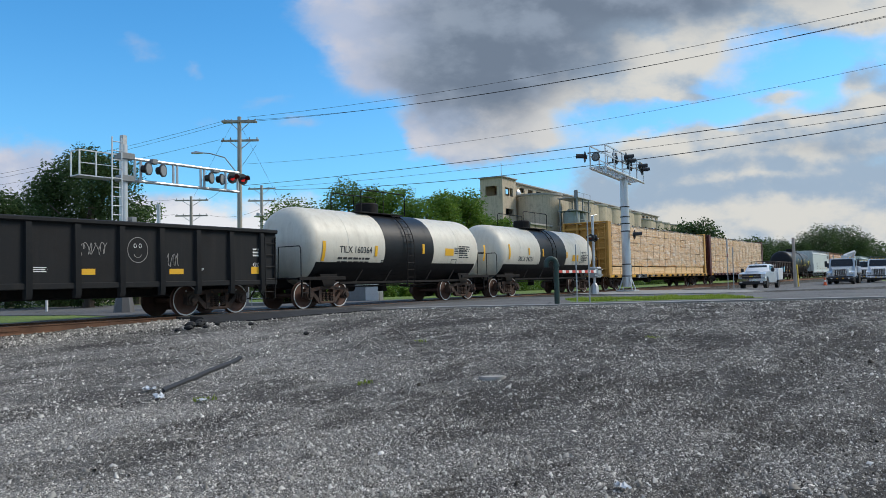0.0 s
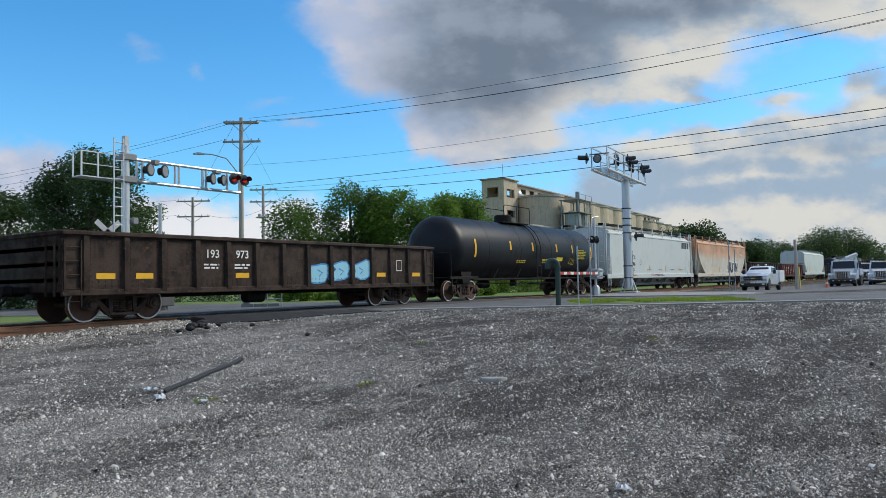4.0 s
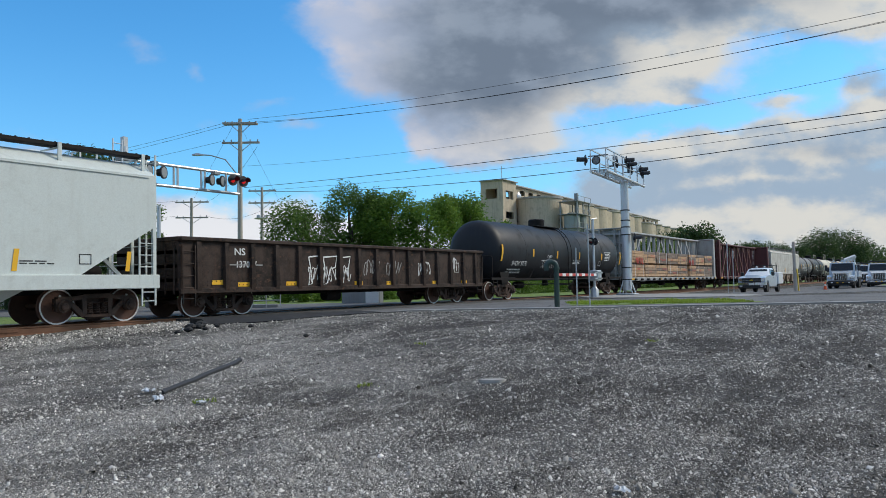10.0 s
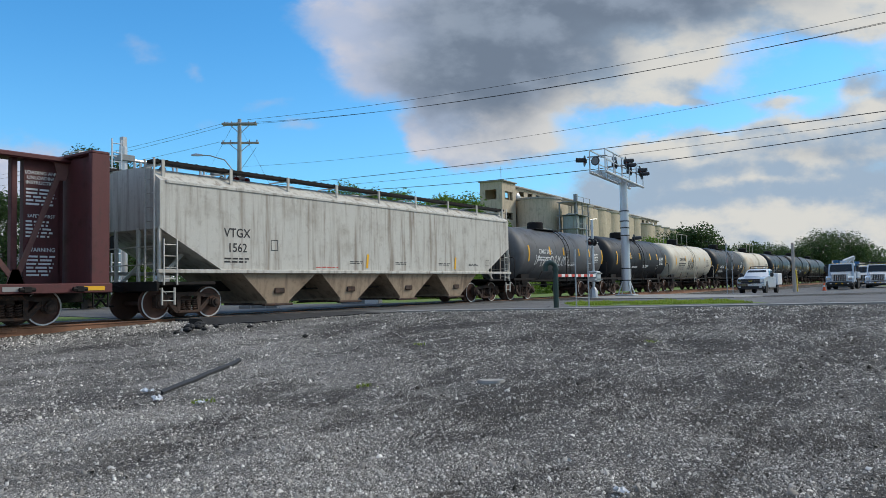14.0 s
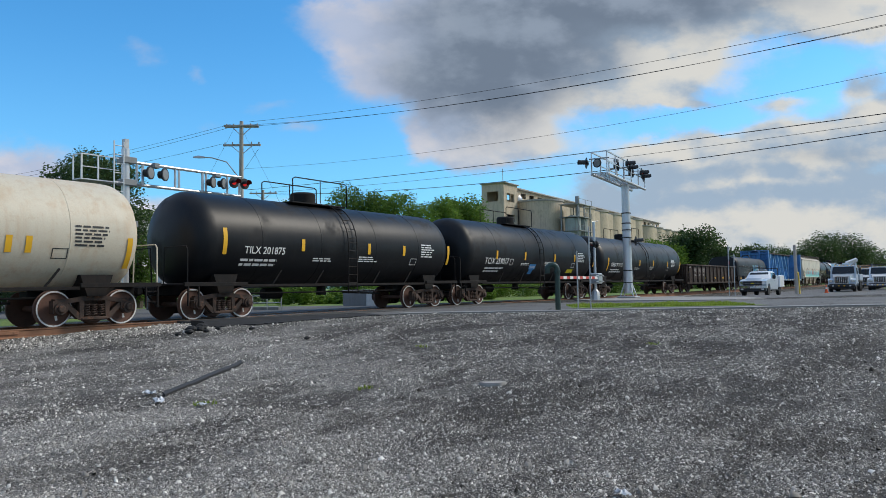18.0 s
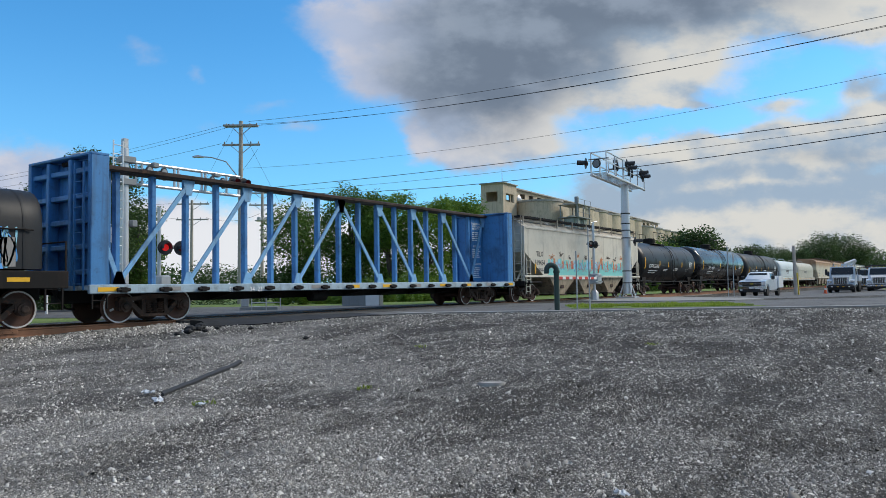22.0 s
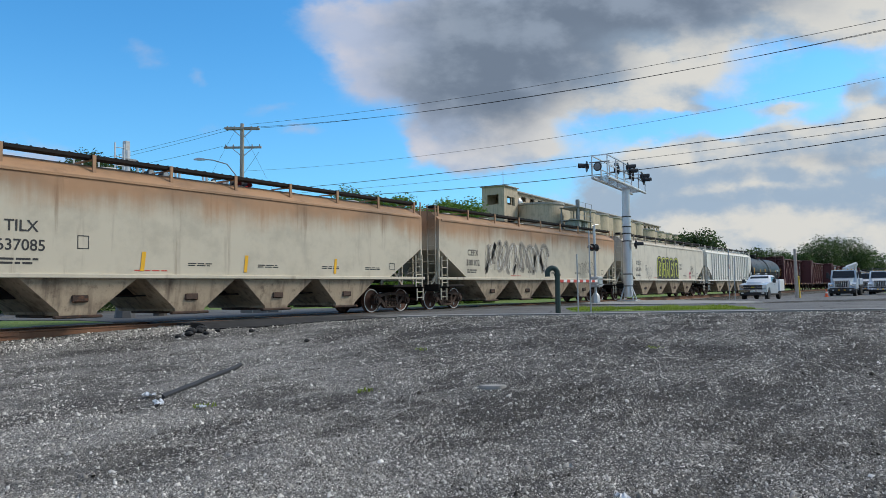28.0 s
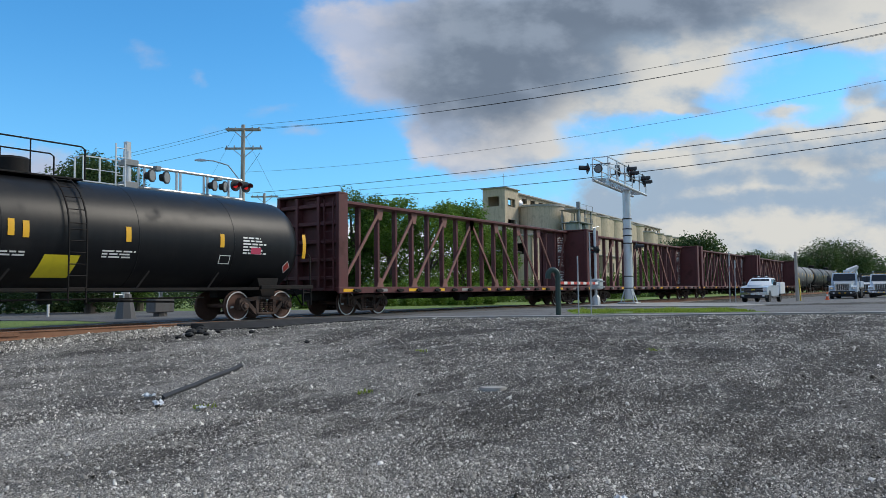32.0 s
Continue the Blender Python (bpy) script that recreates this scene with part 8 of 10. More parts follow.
def cabinets():
    b = thing("equipment_cabinet", pose(28.6, 24.6, -0.16, 0, 0, -62), "low grey-green steel equipment cabinet beyond the tracks", "cabinet")
    part("body", Shape().slab(-0.95, 0.95, -0.5, 0.5, 0, 0.85, 0.03), M["steelbox"], b)
    part("lid", Shape().slab(-1.0, 1.0, -0.55, 0.55, 0.85, 0.92, 0.03), M["galv"], b)
    part("door", Shape().slab(0.25, 0.92, -0.53, -0.50, 0.08, 0.80, 0.01), M["ink_white"], b, "white cabinet door")
    c = thing("switch_cabinet", pose(22.2, 24.9, -0.16, 0, 0, -40), "grey box with a galvanised pipe railing", "cabinet")
    part("body", Shape().slab(-0.9, 0.7, -0.35, 0.35, 0, 0.28, 0.02), M["steelbox"], c)
    part("case", Shape().slab(-0.85, -0.5, -0.3, 0.3, 0.28, 0.95, 0.03), M["galv"], c)
    for x in (-0.4, 0.2, 0.8):
        part("rail_post", Shape().tube([(x, -0.4, 0), (x, -0.4, 0.75)], 0.025, 6), M["galv"], c)
    for z in (0.45, 0.75):
        part("rail", Shape().tube([(-0.4, -0.4, z), (0.8, -0.4, z)], 0.022, 6), M["galv"], c)
    w = solid("marker_post", Shape().lathe([(0.05, 0), (0.05, 1.15), (0.01, 1.2)], 10, 0, "z"), M["ink_white"], "white marker post on the lawn", "post", pose(16.2, 31.2, -0.2))


cabinets()


# ---------------------------------------------------------------- poles and wires


def insulator(parent, x, y, z):
    s = Shape().lathe([(0.02, 0), (0.05, 0.03), (0.035, 0.06), (0.05, 0.10), (0.02, 0.15)], 8, 0, "z", (x, y, z))
    part("insulator", s, M["steelbox"], parent)


def utility_pole(x, y, top, arms, label, turn, lamp=False, drum=False):
    z0 = ground_z(x, y) - 0.3
    p = thing("utility_pole", pose(x, y, z0, 0, 0.4, turn), label, "utility pole", "utility poles")
    h = top - z0
    part("pole", Shape().tube([(0, 0, 0), (0, 0, h * 0.5), (0, 0, h)], [0.19, 0.165, 0.13], 12), M["pole"], p)
    for z, w, double in arms:
        a = z - z0
        for off in ((-0.16, 0.16) if double else (0.14,)):
            part("crossarm", Shape().slab(-w / 2, w / 2, off - 0.055, off + 0.055, a - 0.07, a + 0.07, 0.01), M["pole"], p)
        for e in (-1, 1):
            part("brace", Shape().bar((e * w * 0.28, 0.1, a - 0.05), (0, 0.1, a - 0.65), 0.02, 0.05), M["galv"], p)
            for q in (0.25, 0.45):
                insulator(p, e * w * q, 0.14, a + 0.07)
    if lamp:
        s = Shape().tube([(-0.1, 0, h - 3.9), (-1.0, 0.0, h - 2.75), (-2.0, 0, h - 2.45), (-2.6, 0, h - 2.4)], 0.04, 8)
        part("lamp_arm", s, M["galv"], p)
        part("lamp_head", Shape().loft([[(-2.5, -0.1, h - 2.46), (-2.5, 0.1, h - 2.46), (-2.5, 0.08, h - 2.36), (-2.5, -0.08, h - 2.36)], [(-2.9, -0.16, h - 2.46), (-2.9, 0.16, h - 2.46), (-2.9, 0.12, h - 2.3), (-2.9, -0.12, h - 2.3)],
                                        [(-3.25, -0.1, h - 2.44), (-3.25, 0.1, h - 2.44), (-3.25, 0.06, h - 2.36), (-3.25, -0.06, h - 2.36)]]), M["galv"], p)
    if drum:
        for i in range(3):
            a = 2.09 * i
            part("transformer", Shape().lathe([(0.02, -0.02), (0.2, 0), (0.22, 0.05), (0.22, 0.24), (0.2, 0.28), (0.02, 0.30)], 14, 0, "z", (0.42 * math.cos(a), 0.42 * math.sin(a), h - 3.1)), M["galv"], p)
        part("transformer_ring", Shape().lathe([(0.72, -0.05), (0.75, 0), (0.72, 0.05), (0.66, 0)], 20, 0, "z", (0, 0, h - 3.15)), M["galv"], p)
    return p


utility_pole(33.3, 39.4, 12.25, [(11.92, 2.3, True), (10.66, 2.55, False)], "weathered wooden utility pole with two crossarms and a street light", -56, lamp=True)
utility_pole(47.3, 63.3, 10.0, [(9.62, 3.4, False), (8.05, 3.3, False)], "wooden utility pole with two wide crossarms", -56)
utility_pole(51.3, 57.4, 10.95, [(10.62, 2.8, False), (9.4, 2.8, False)], "wooden utility pole with a ring of transformers", -56, drum=True)


def wire(a, b, sag, r, label="black overhead wire between wooden poles"):
    a, b = Vector(a), Vector(b)
    pts = []
    for i in range(41):
        t = i / 40
        p = a.lerp(b, t)
        p.z -= sag * 4 * t * (1 - t)
        pts.append(p)
    solid("overhead_wire", Shape().tube(pts, r, 5), M["wire"], label, "wire", group="overhead wires")


def beyond(a, b, k):
    """b moved on past itself, away from a."""
    a, b = Vector(a), Vector(b)
    return a + (b - a) * k


for a, b, sag, r in (((33.49, 38.73, 12.16), (34.56, 1.8, 11.98), 0.50, 0.011), ((33.71, 38.42, 11.97), (34.57, 1.82, 11.77), 0.70, 0.011), ((33.82, 38.27, 11.89), (34.57, 1.82, 11.63), 0.60, 0.011),
                     ((40.12, 46.9, 10.66), (39.24, 2.15, 11.04), 0.8, 0.009), ((50.21, 58.71, 10.95), (41.61, 2.36, 9.13), 0.3, 0.022), ((51.5, 56.84, 10.68), (41.62, 2.38, 8.86), 0.45, 0.012), ((52.02, 56.1, 10.49), (41.63, 2.4, 8.83), 0.85, 0.022)):
    e = beyond(a, b, 1.25)
    wire(a, e, sag * 1.5, r)
for a, b in (((33.0, 40.0, 12.1), (29.03, 63.07, 10.8)), ((33.1, 39.6, 11.95), (29.04, 63.08, 10.48)), ((32.5, 40.3, 10.7), (29.0, 63.0, 9.9))):
    wire(a, beyond(a, b, 1.6), 0.5, 0.011)
for a, b in (((46.3, 64.5, 9.7), (28, 66, 8.9)), ((48.25, 61.7, 9.65), (33.9, 38.3, 10.3)), ((46.4, 64.6, 8.2), (30, 64, 7.6)), ((48.2, 61.8, 8.1), (51.3, 57.4, 8.6))):
    wire(a, b, 0.5, 0.012)
for a, b in (((33.1, 39.1, 11.8), (34.5, 36.8, 6.5)), ((33.0, 39.6, 11.8), (30.9, 41.0, 6.8))):
    wire(a, b, 0.0, 0.007, "thin guy wire on a wooden pole")


# ---------------------------------------------------------------- old grain elevator


def grain_elevator():
    ax = math.degrees(math.atan2(8.2, 125.5))
    g = thing("grain_elevator", pose(129.8, 74.5, -0.4, 0, 0, ax), "abandoned pale concrete grain elevator with tall silos", "grain elevator")
    top = 21.9
    # head house tower with window holes
    W_, D_ = 5.7, 4.3

    def wall(name, x0, x1, y0, y1, z0, z1, holes, along):
        """A wall with rectangular openings: built from the strips round them."""
        s = Shape()
        cuts = sorted(set([a for h in holes for a in (h[0], h[1])] + ([x0, x1] if along == "x" else [y0, y1])))
        for a, b in zip(cuts, cuts[1:]):
            mid = (a + b) / 2
            zz = sorted([(h[2], h[3]) for h in holes if h[0] < mid < h[1]])
            z = z0
            for lo, hi in zz + [(z1, z1)]:
                if lo > z:
                    s.box(*((a, b, y0, y1) if along == "x" else (x0, x1, a, b)), z, lo)
                z = hi
        return part(name, s, M["silo"], g)
    rows = [(top - 3.6, top - 1.9), (top - 7.6, top - 6.2), (top - 11.6, top - 10.2)]
    wall("tower_wall", 0, W_, -0.35, 0, 0, top, [(1.0, 4.6, a, b) for a, b in rows], "x")
    wall("tower_wall", 0, W_, D_, D_ + 0.35, 0, top, [], "x")
    wall("tower_wall", -0.35, 0, -0.35, D_ + 0.35, 0, top, [(0.9, 3.5, top - 3.6, top - 1.6)], "y")
    wall("tower_wall", W_, W_ + 0.35, -0.35, D_ + 0.35, 0, top, [(0.9, 3.5, top - 3.6, top - 1.6)], "y")
    part("tower_roof", Shape().slab(-0.75, W_ + 0.5, -0.75, D_ + 0.6, top, top + 0.22, 0.05), M["concrete"], g)
    for z in (top - 5, top - 9, top - 13):
        part("tower_floor", Shape().slab(0, W_, 0, D_, z - 0.2, z, 0.02), M["silo"], g)
    # gallery over the silos
    L = 124.0
    n = 26
    holes = []
    for i in range(n):
        a = W_ + 1.0 + (L - W_ - 2) * i / n
        holes.append((a, a + 2.6, top - 1.95, top - 0.85))
    wall("gallery_wall", W_ + 0.35, L, 1.2, 1.5, 17.9, top - 0.3, holes, "x")
    wall("gallery_wall", W_ + 0.35, L, 4.5, 4.8, 17.9, top - 0.3, [holes[i] for i in (1, 2, 12, 19)], "x")
    part("gallery_roof", Shape().slab(W_, L + 0.5, 0.6, 5.4, top - 0.3, top + 0.05, 0.08), M["concrete"], g)
    # silos in three groups
    for i in range(12):
        r = 4.95
        cx = 10.5 + i * 9.75 + (2.5 if i > 6 else 0)
        tall = 18.7 if i < 7 else 17.7
        for cy in (-3.4, 6.4):
            part("silo", Shape().lathe([(r, 0), (r, tall)], 44, 0, "z", (cx, cy, 0)), M["silo"], g)
            part("silo_rim", Shape().lathe([(r, tall - 0.3), (r + 0.2, tall - 0.2), (r + 0.2, tall + 0.15), (r - 0.2, tall + 0.2)], 44, 0, "z", (cx, cy, 0)), M["concrete"], g)
    # walls that close the pockets between the silos
    for x0, x1, tall in ((10.5, 69.0, 18.4), (81.3, 120.2, 17.4)):
        part("pocket_wall", Shape().slab(x0, x1, -7.5, -7.1, 0, tall, 0.02), M["silo"], g)
    # black box added inside the tower, as the shade behind its lower windows
    part("tower_core", Shape().box(0.9, W_ - 0.9, 0.9, D_ - 0.5, 0, top - 5.3), M["void"], g)
    # low annex and loading structures in front
    for k, (x0, x1, y0, y1, z1, cols) in enumerate(((-4.5, 5.6, -8.0, -2.0, 11.6, 3), (-9, -2.6, -4.5, -0.4, 8.4, 2), (5.8, 13.5, -14, -9.0, 9.2, 3), (18, 29, -14.5, -9.4, 8.2, 3))):
        hs = []
        for j in range(cols):
            a = x0 + (x1 - x0) * (j + 0.2) / cols
            hs.append((a, a + (x1 - x0) / cols * 0.6, z1 - 3.4, z1 - 1.3))
            hs.append((a, a + (x1 - x0) / cols * 0.6, z1 - 7.0, z1 - 4.6))
        wall("annex_wall", x0, x1, y0, y0 + 0.35, 0, z1, hs, "x")
        wall("annex_wall", x0, x0 + 0.35, y0, y1, 0, z1, [(y0 + 1, y1 - 1, z1 - 3.4, z1 - 1.3)], "y")
        part("annex_roof", Shape().slab(x0 - 0.4, x1 + 0.4, y0 - 0.4, y1 + 0.4, z1, z1 + 0.4, 0.1), M["concrete"], g)
        # back wall coloured near black for the shade seen through the openings
        part("annex_back", Shape().box(x0, x1, y1 - 0.3, y1, 0, z1), M["void"], g)
    off = pose(-9.5, -5.0, 0)
    # leg tower with tanks and pipes
    for cx in (18.6, 22.4):
        part("hopper_tank", Shape().lathe([(0.5, 10.0), (1.7, 11.6), (1.7, 14.6), (0.6, 15.3)], 18, 0, "z", (cx, -6.2, 0)), M["green_paint_pale"], g, at=off)
    for cx, cy in ((17, -8), (24, -8), (17, -4.4), (24, -4.4), (20.5, -8)):
        part("steel_leg", Shape().bar((cx, cy, 0), (cx, cy, 17.5), 0.22, 0.22), M["steelbox"], g, at=off)
    for z in (12, 14.8, 17.4):
        part("catwalk", Shape().slab(16.6, 24.4, -8.4, -4.0, z, z + 0.12, 0.02), M["steelbox"], g, at=off)
        for cx in (16.8, 20.5, 24.2):
            part("catwalk_post", Shape().bar((cx, -8.3, z), (cx, -8.3, z + 1.1), 0.08, 0.08), M["steelbox"], g, at=off)
        part("catwalk_rail", Shape().bar((16.6, -8.3, z + 1.1), (24.4, -8.3, z + 1.1), 0.07, 0.07), M["steelbox"], g, at=off)
    part("elevator_leg", Shape().slab(20.3, 21.0, -6.9, -6.2, 0, 19.4, 0.05), M["steelbox"], g, at=off)
    for i in range(5):
        cx = 30 + 17 * i
        part("spout", Shape().tube([(cx, 1.3, 19.6), (cx + 3, -2.0, 18.9), (cx + 3.6, -3.4, 18.3)], 0.2, 6), M["pole"], g)
    part("antenna", Shape().tube([(6.2, 3, top), (6.2, 3, top + 4)], 0.06, 5), M["pole"], g)
    part("dish", Shape().lathe([(0.05, 0), (0.6, 0.1), (1.0, 0.4)], 14, 0, "y", (10.5, 0.7, 19.6)), M["galv"], g)


M["green_paint_pale"] = weathered("faded_green_tank", (0.30, 0.36, 0.35), (0.25, 0.2, 0.16), 0.5, 0.6, 0.6)
grain_elevator()


def house():
    h = thing("house", pose(27, 66, -0.3, 0, 0, -48), "long low white building behind the trees", "house")
    part("wall", Shape().box(-11, 11, -4, 4, 0, 3.2), M["siding"], h)
    part("roof", Shape().prism([(-4.5, 3.15), (4.5, 3.15), (0, 4.6)], "x", -11.4, 11.4), M["roofing"], h)
    for i in range(8):
        x = -9.5 + 2.7 * i
        w = part("window", Shape().slab(x - 0.5, x + 0.5, -4.06, -4.0, 0.9, 2.3, 0.02), M["ink_white"], h)
        part("pane", Shape().slab(x - 0.42, x + 0.42, -4.08, -4.065, 0.98, 2.22, 0.01), M["window"], w)
    part("skirt", Shape().box(-11.02, 11.02, -4.03, 4.03, 0, 0.35), M["concrete"], h)


house()

# ---------------------------------------------------------------- vehicles


def wheel_parts(parent, x, y, r, w):
    s = Shape().lathe([(r * 0.62, -w / 2), (r * 0.95, -w / 2), (r, -w * 0.35), (r, w * 0.35), (r * 0.95, w / 2), (r * 0.62, w / 2)], 24, 0, "y", (x, y, r))
    t = part("wheel", s, M["tyre"], parent)
    e = -1 if y < 0 else 1
    part("rim", Shape().lathe([(r * 0.62, e * w * 0.40), (r * 0.5, e * w * 0.30), (r * 0.2, e * w * 0.42), (0.02, e * w * 0.42)], 16, 0, "y", (x, y, r)), M["chrome"], t)


def ring_box(x0, x1, w, z, cut=0.12):
    """A level outline with cut corners."""
    return [(x0 + cut, -w, z), (x1 - cut, -w, z), (x1, -w + cut, z), (x1, w - cut, z), (x1 - cut, w, z), (x0 + cut, w, z), (x0, w - cut, z), (x0, -w + cut, z)]


def pane(a, b, c, d, out=0.012):
    """A thin pane over four corners, standing out from them."""
    p = [Vector(q) for q in (a, b, c, d)]
    nrm = (p[1] - p[0]).cross(p[3] - p[0]).normalized() * out
    v = [q - nrm for q in p] + [q + nrm for q in p]
    return Shape().add([tuple(q) for q in v], [(0, 3, 2, 1), (4, 5, 6, 7), (0, 1, 5, 4), (1, 2, 6, 5), (2, 3, 7, 6), (3, 0, 4, 7)])


def pickup(x, y, turn):
    """The front points along minus x."""
    z = ground_z(x, y) + 0.01
    c = thing("pickup_truck", pose(x, y, z, 0, 0, turn), "white crew-cab utility pickup with a light bar", "pickup truck")
    side = [(-2.84, 0.60), (-2.96, 0.74), (-3.0, 1.02), (-2.93, 1.20), (-2.5, 1.30), (-1.15, 1.39), (1.55, 1.40), (1.60, 0.62), (1.35, 0.50), (-1.40, 0.48),
            (-1.50, 0.60), (-1.60, 0.83), (-1.85, 0.98), (-2.22, 0.98), (-2.46, 0.83), (-2.56, 0.60)]
    s = Shape()
    s.loft([[(px + k, yy, 0.95 + (pz - 0.95) * q) for px, pz in side] for yy, k, q in ((-1.0, 0.06, 0.95), (-0.97, 0.02, 0.99), (-0.80, 0.0, 1.0), (0.80, 0.0, 1.0), (0.97, 0.02, 0.99), (1.0, 0.06, 0.95))])
    part("body", s, M["paint_silver"], c)
    part("hood_bulge", Shape().loft([ring_box(-2.75, -1.2, 0.62, 1.25, 0.2), ring_box(-2.6, -1.2, 0.52, 1.41, 0.2)]), M["paint_silver"], c)
    part("cab", Shape().loft([ring_box(-1.16, 1.56, 0.95, 1.36), ring_box(-0.38, 1.40, 0.78, 1.90), ring_box(-0.15, 1.22, 0.64, 1.97)]), M["paint_white"], c)
    part("windscreen", pane((-1.02, 0.80, 1.42), (-1.02, -0.80, 1.42), (-0.43, -0.66, 1.865), (-0.43, 0.66, 1.865)), M["window"], c)
    for e in (-1, 1):
        for x0, x1, t0, t1 in ((-0.78, 0.18, -0.28, 0.18), (0.28, 1.30, 0.28, 1.20)):
            q = [(x0, e * 0.93, 1.44), (x1, e * 0.93, 1.44), (t1, e * 0.80, 1.84), (t0, e * 0.80, 1.84)]
            part("side_window", pane(*(q if e < 0 else q[::-1])), M["window"], c)
        part("door_handle", Shape().slab(0.05, 0.20, e * 1.0 - 0.02, e * 1.0 + 0.02, 1.20, 1.24, 0.008), M["chrome"], c)
        part("headlight", Shape().loft([[(-3.02, e * 0.70, 0.92), (-3.02, e * 0.70, 1.16), (-2.98, e * 0.94, 1.17), (-2.98, e * 0.94, 0.95)], [(-2.85, e * 0.70, 0.92), (-2.85, e * 0.70, 1.16), (-2.78, e * 1.005, 1.17), (-2.78, e * 1.005, 0.97)]]), M["chrome"], c)
        part("mirror", Shape().slab(-0.88, -0.72, e * 1.03, e * 1.27, 1.34, 1.66, 0.04), M["dark"], c)
        part("fog_lamp", Shape().slab(-3.19, -3.15, e * 0.66, e * 0.86, 0.50, 0.60, 0.01), M["ink_white"], c)
        part("running_board", Shape().slab(-1.3, 1.3, e * 0.95, e * 1.08, 0.40, 0.47, 0.02), M["dark"], c)
        part("service_box", Shape().slab(1.68, 3.6, e * 0.60, e * 1.12, 0.66, 1.62, 0.03), M["paint_white"], c)
        part("rack_post", Shape().bar((1.72, e * 0.98, 1.60), (1.72, e * 0.98, 2.22), 0.05, 0.05), M["dark"], c)
        part("beacon", Shape().lathe([(0.10, 0), (0.09, 0.10), (0.02, 0.16)], 12, 0, "z", (0.45, e * 0.30, 1.98)), M["galv"], c)
    part("grille", Shape().slab(-3.035, -2.97, -0.70, 0.70, 0.84, 1.17, 0.02), M["dark"], c)
    for z0, z1 in ((0.825, 0.86), (0.985, 1.045), (1.155, 1.19)):
        part("grille_bar", Shape().slab(-3.07, -3.02, -0.72, 0.72, z0, z1, 0.01), M["chrome"], c)
    part("badge", Shape().slab(-3.085, -3.065, -0.13, 0.13, 0.985, 1.045, 0.008), M["lemon"], c)
    part("bumper", Shape().loft([[(-3.02, yy, 0.62), (-3.16 + k, yy, 0.62), (-3.16 + k, yy, 0.82), (-3.02, yy, 0.82)] for yy, k in ((-1.02, 0.14), (-0.8, 0.0), (0.8, 0.0), (1.02, 0.14))]), M["chrome"], c)
    part("valance", Shape().slab(-3.14, -2.8, -0.98, 0.98, 0.36, 0.62, 0.05), M["dark"], c)
    part("number_plate", Shape().slab(-3.18, -3.165, -0.16, 0.16, 0.62, 0.76, 0.005), M["ink_white"], c)
    for xx in (-2.03, 2.35):
        for e in (-1, 1):
            wheel_parts(c, xx, e * 0.86, 0.41, 0.27)
    part("chassis", Shape().slab(-2.7, 3.5, -0.75, 0.75, 0.42, 0.66, 0.03), M["dark"], c)
    part("bed", Shape().slab(1.68, 3.6, -0.60, 0.60, 0.68, 1.0, 0.03), M["paint_white"], c)
    part("light_bar", Shape().slab(0.3, 0.55, -0.5, 0.5, 1.95, 2.02, 0.02), M["dark"], c)
    part("rack_bar", Shape().bar((1.72, -1.0, 2.2), (1.72, 1.0, 2.2), 0.05, 0.05), M["dark"], c)


pickup(64.5, 13.1, 0)


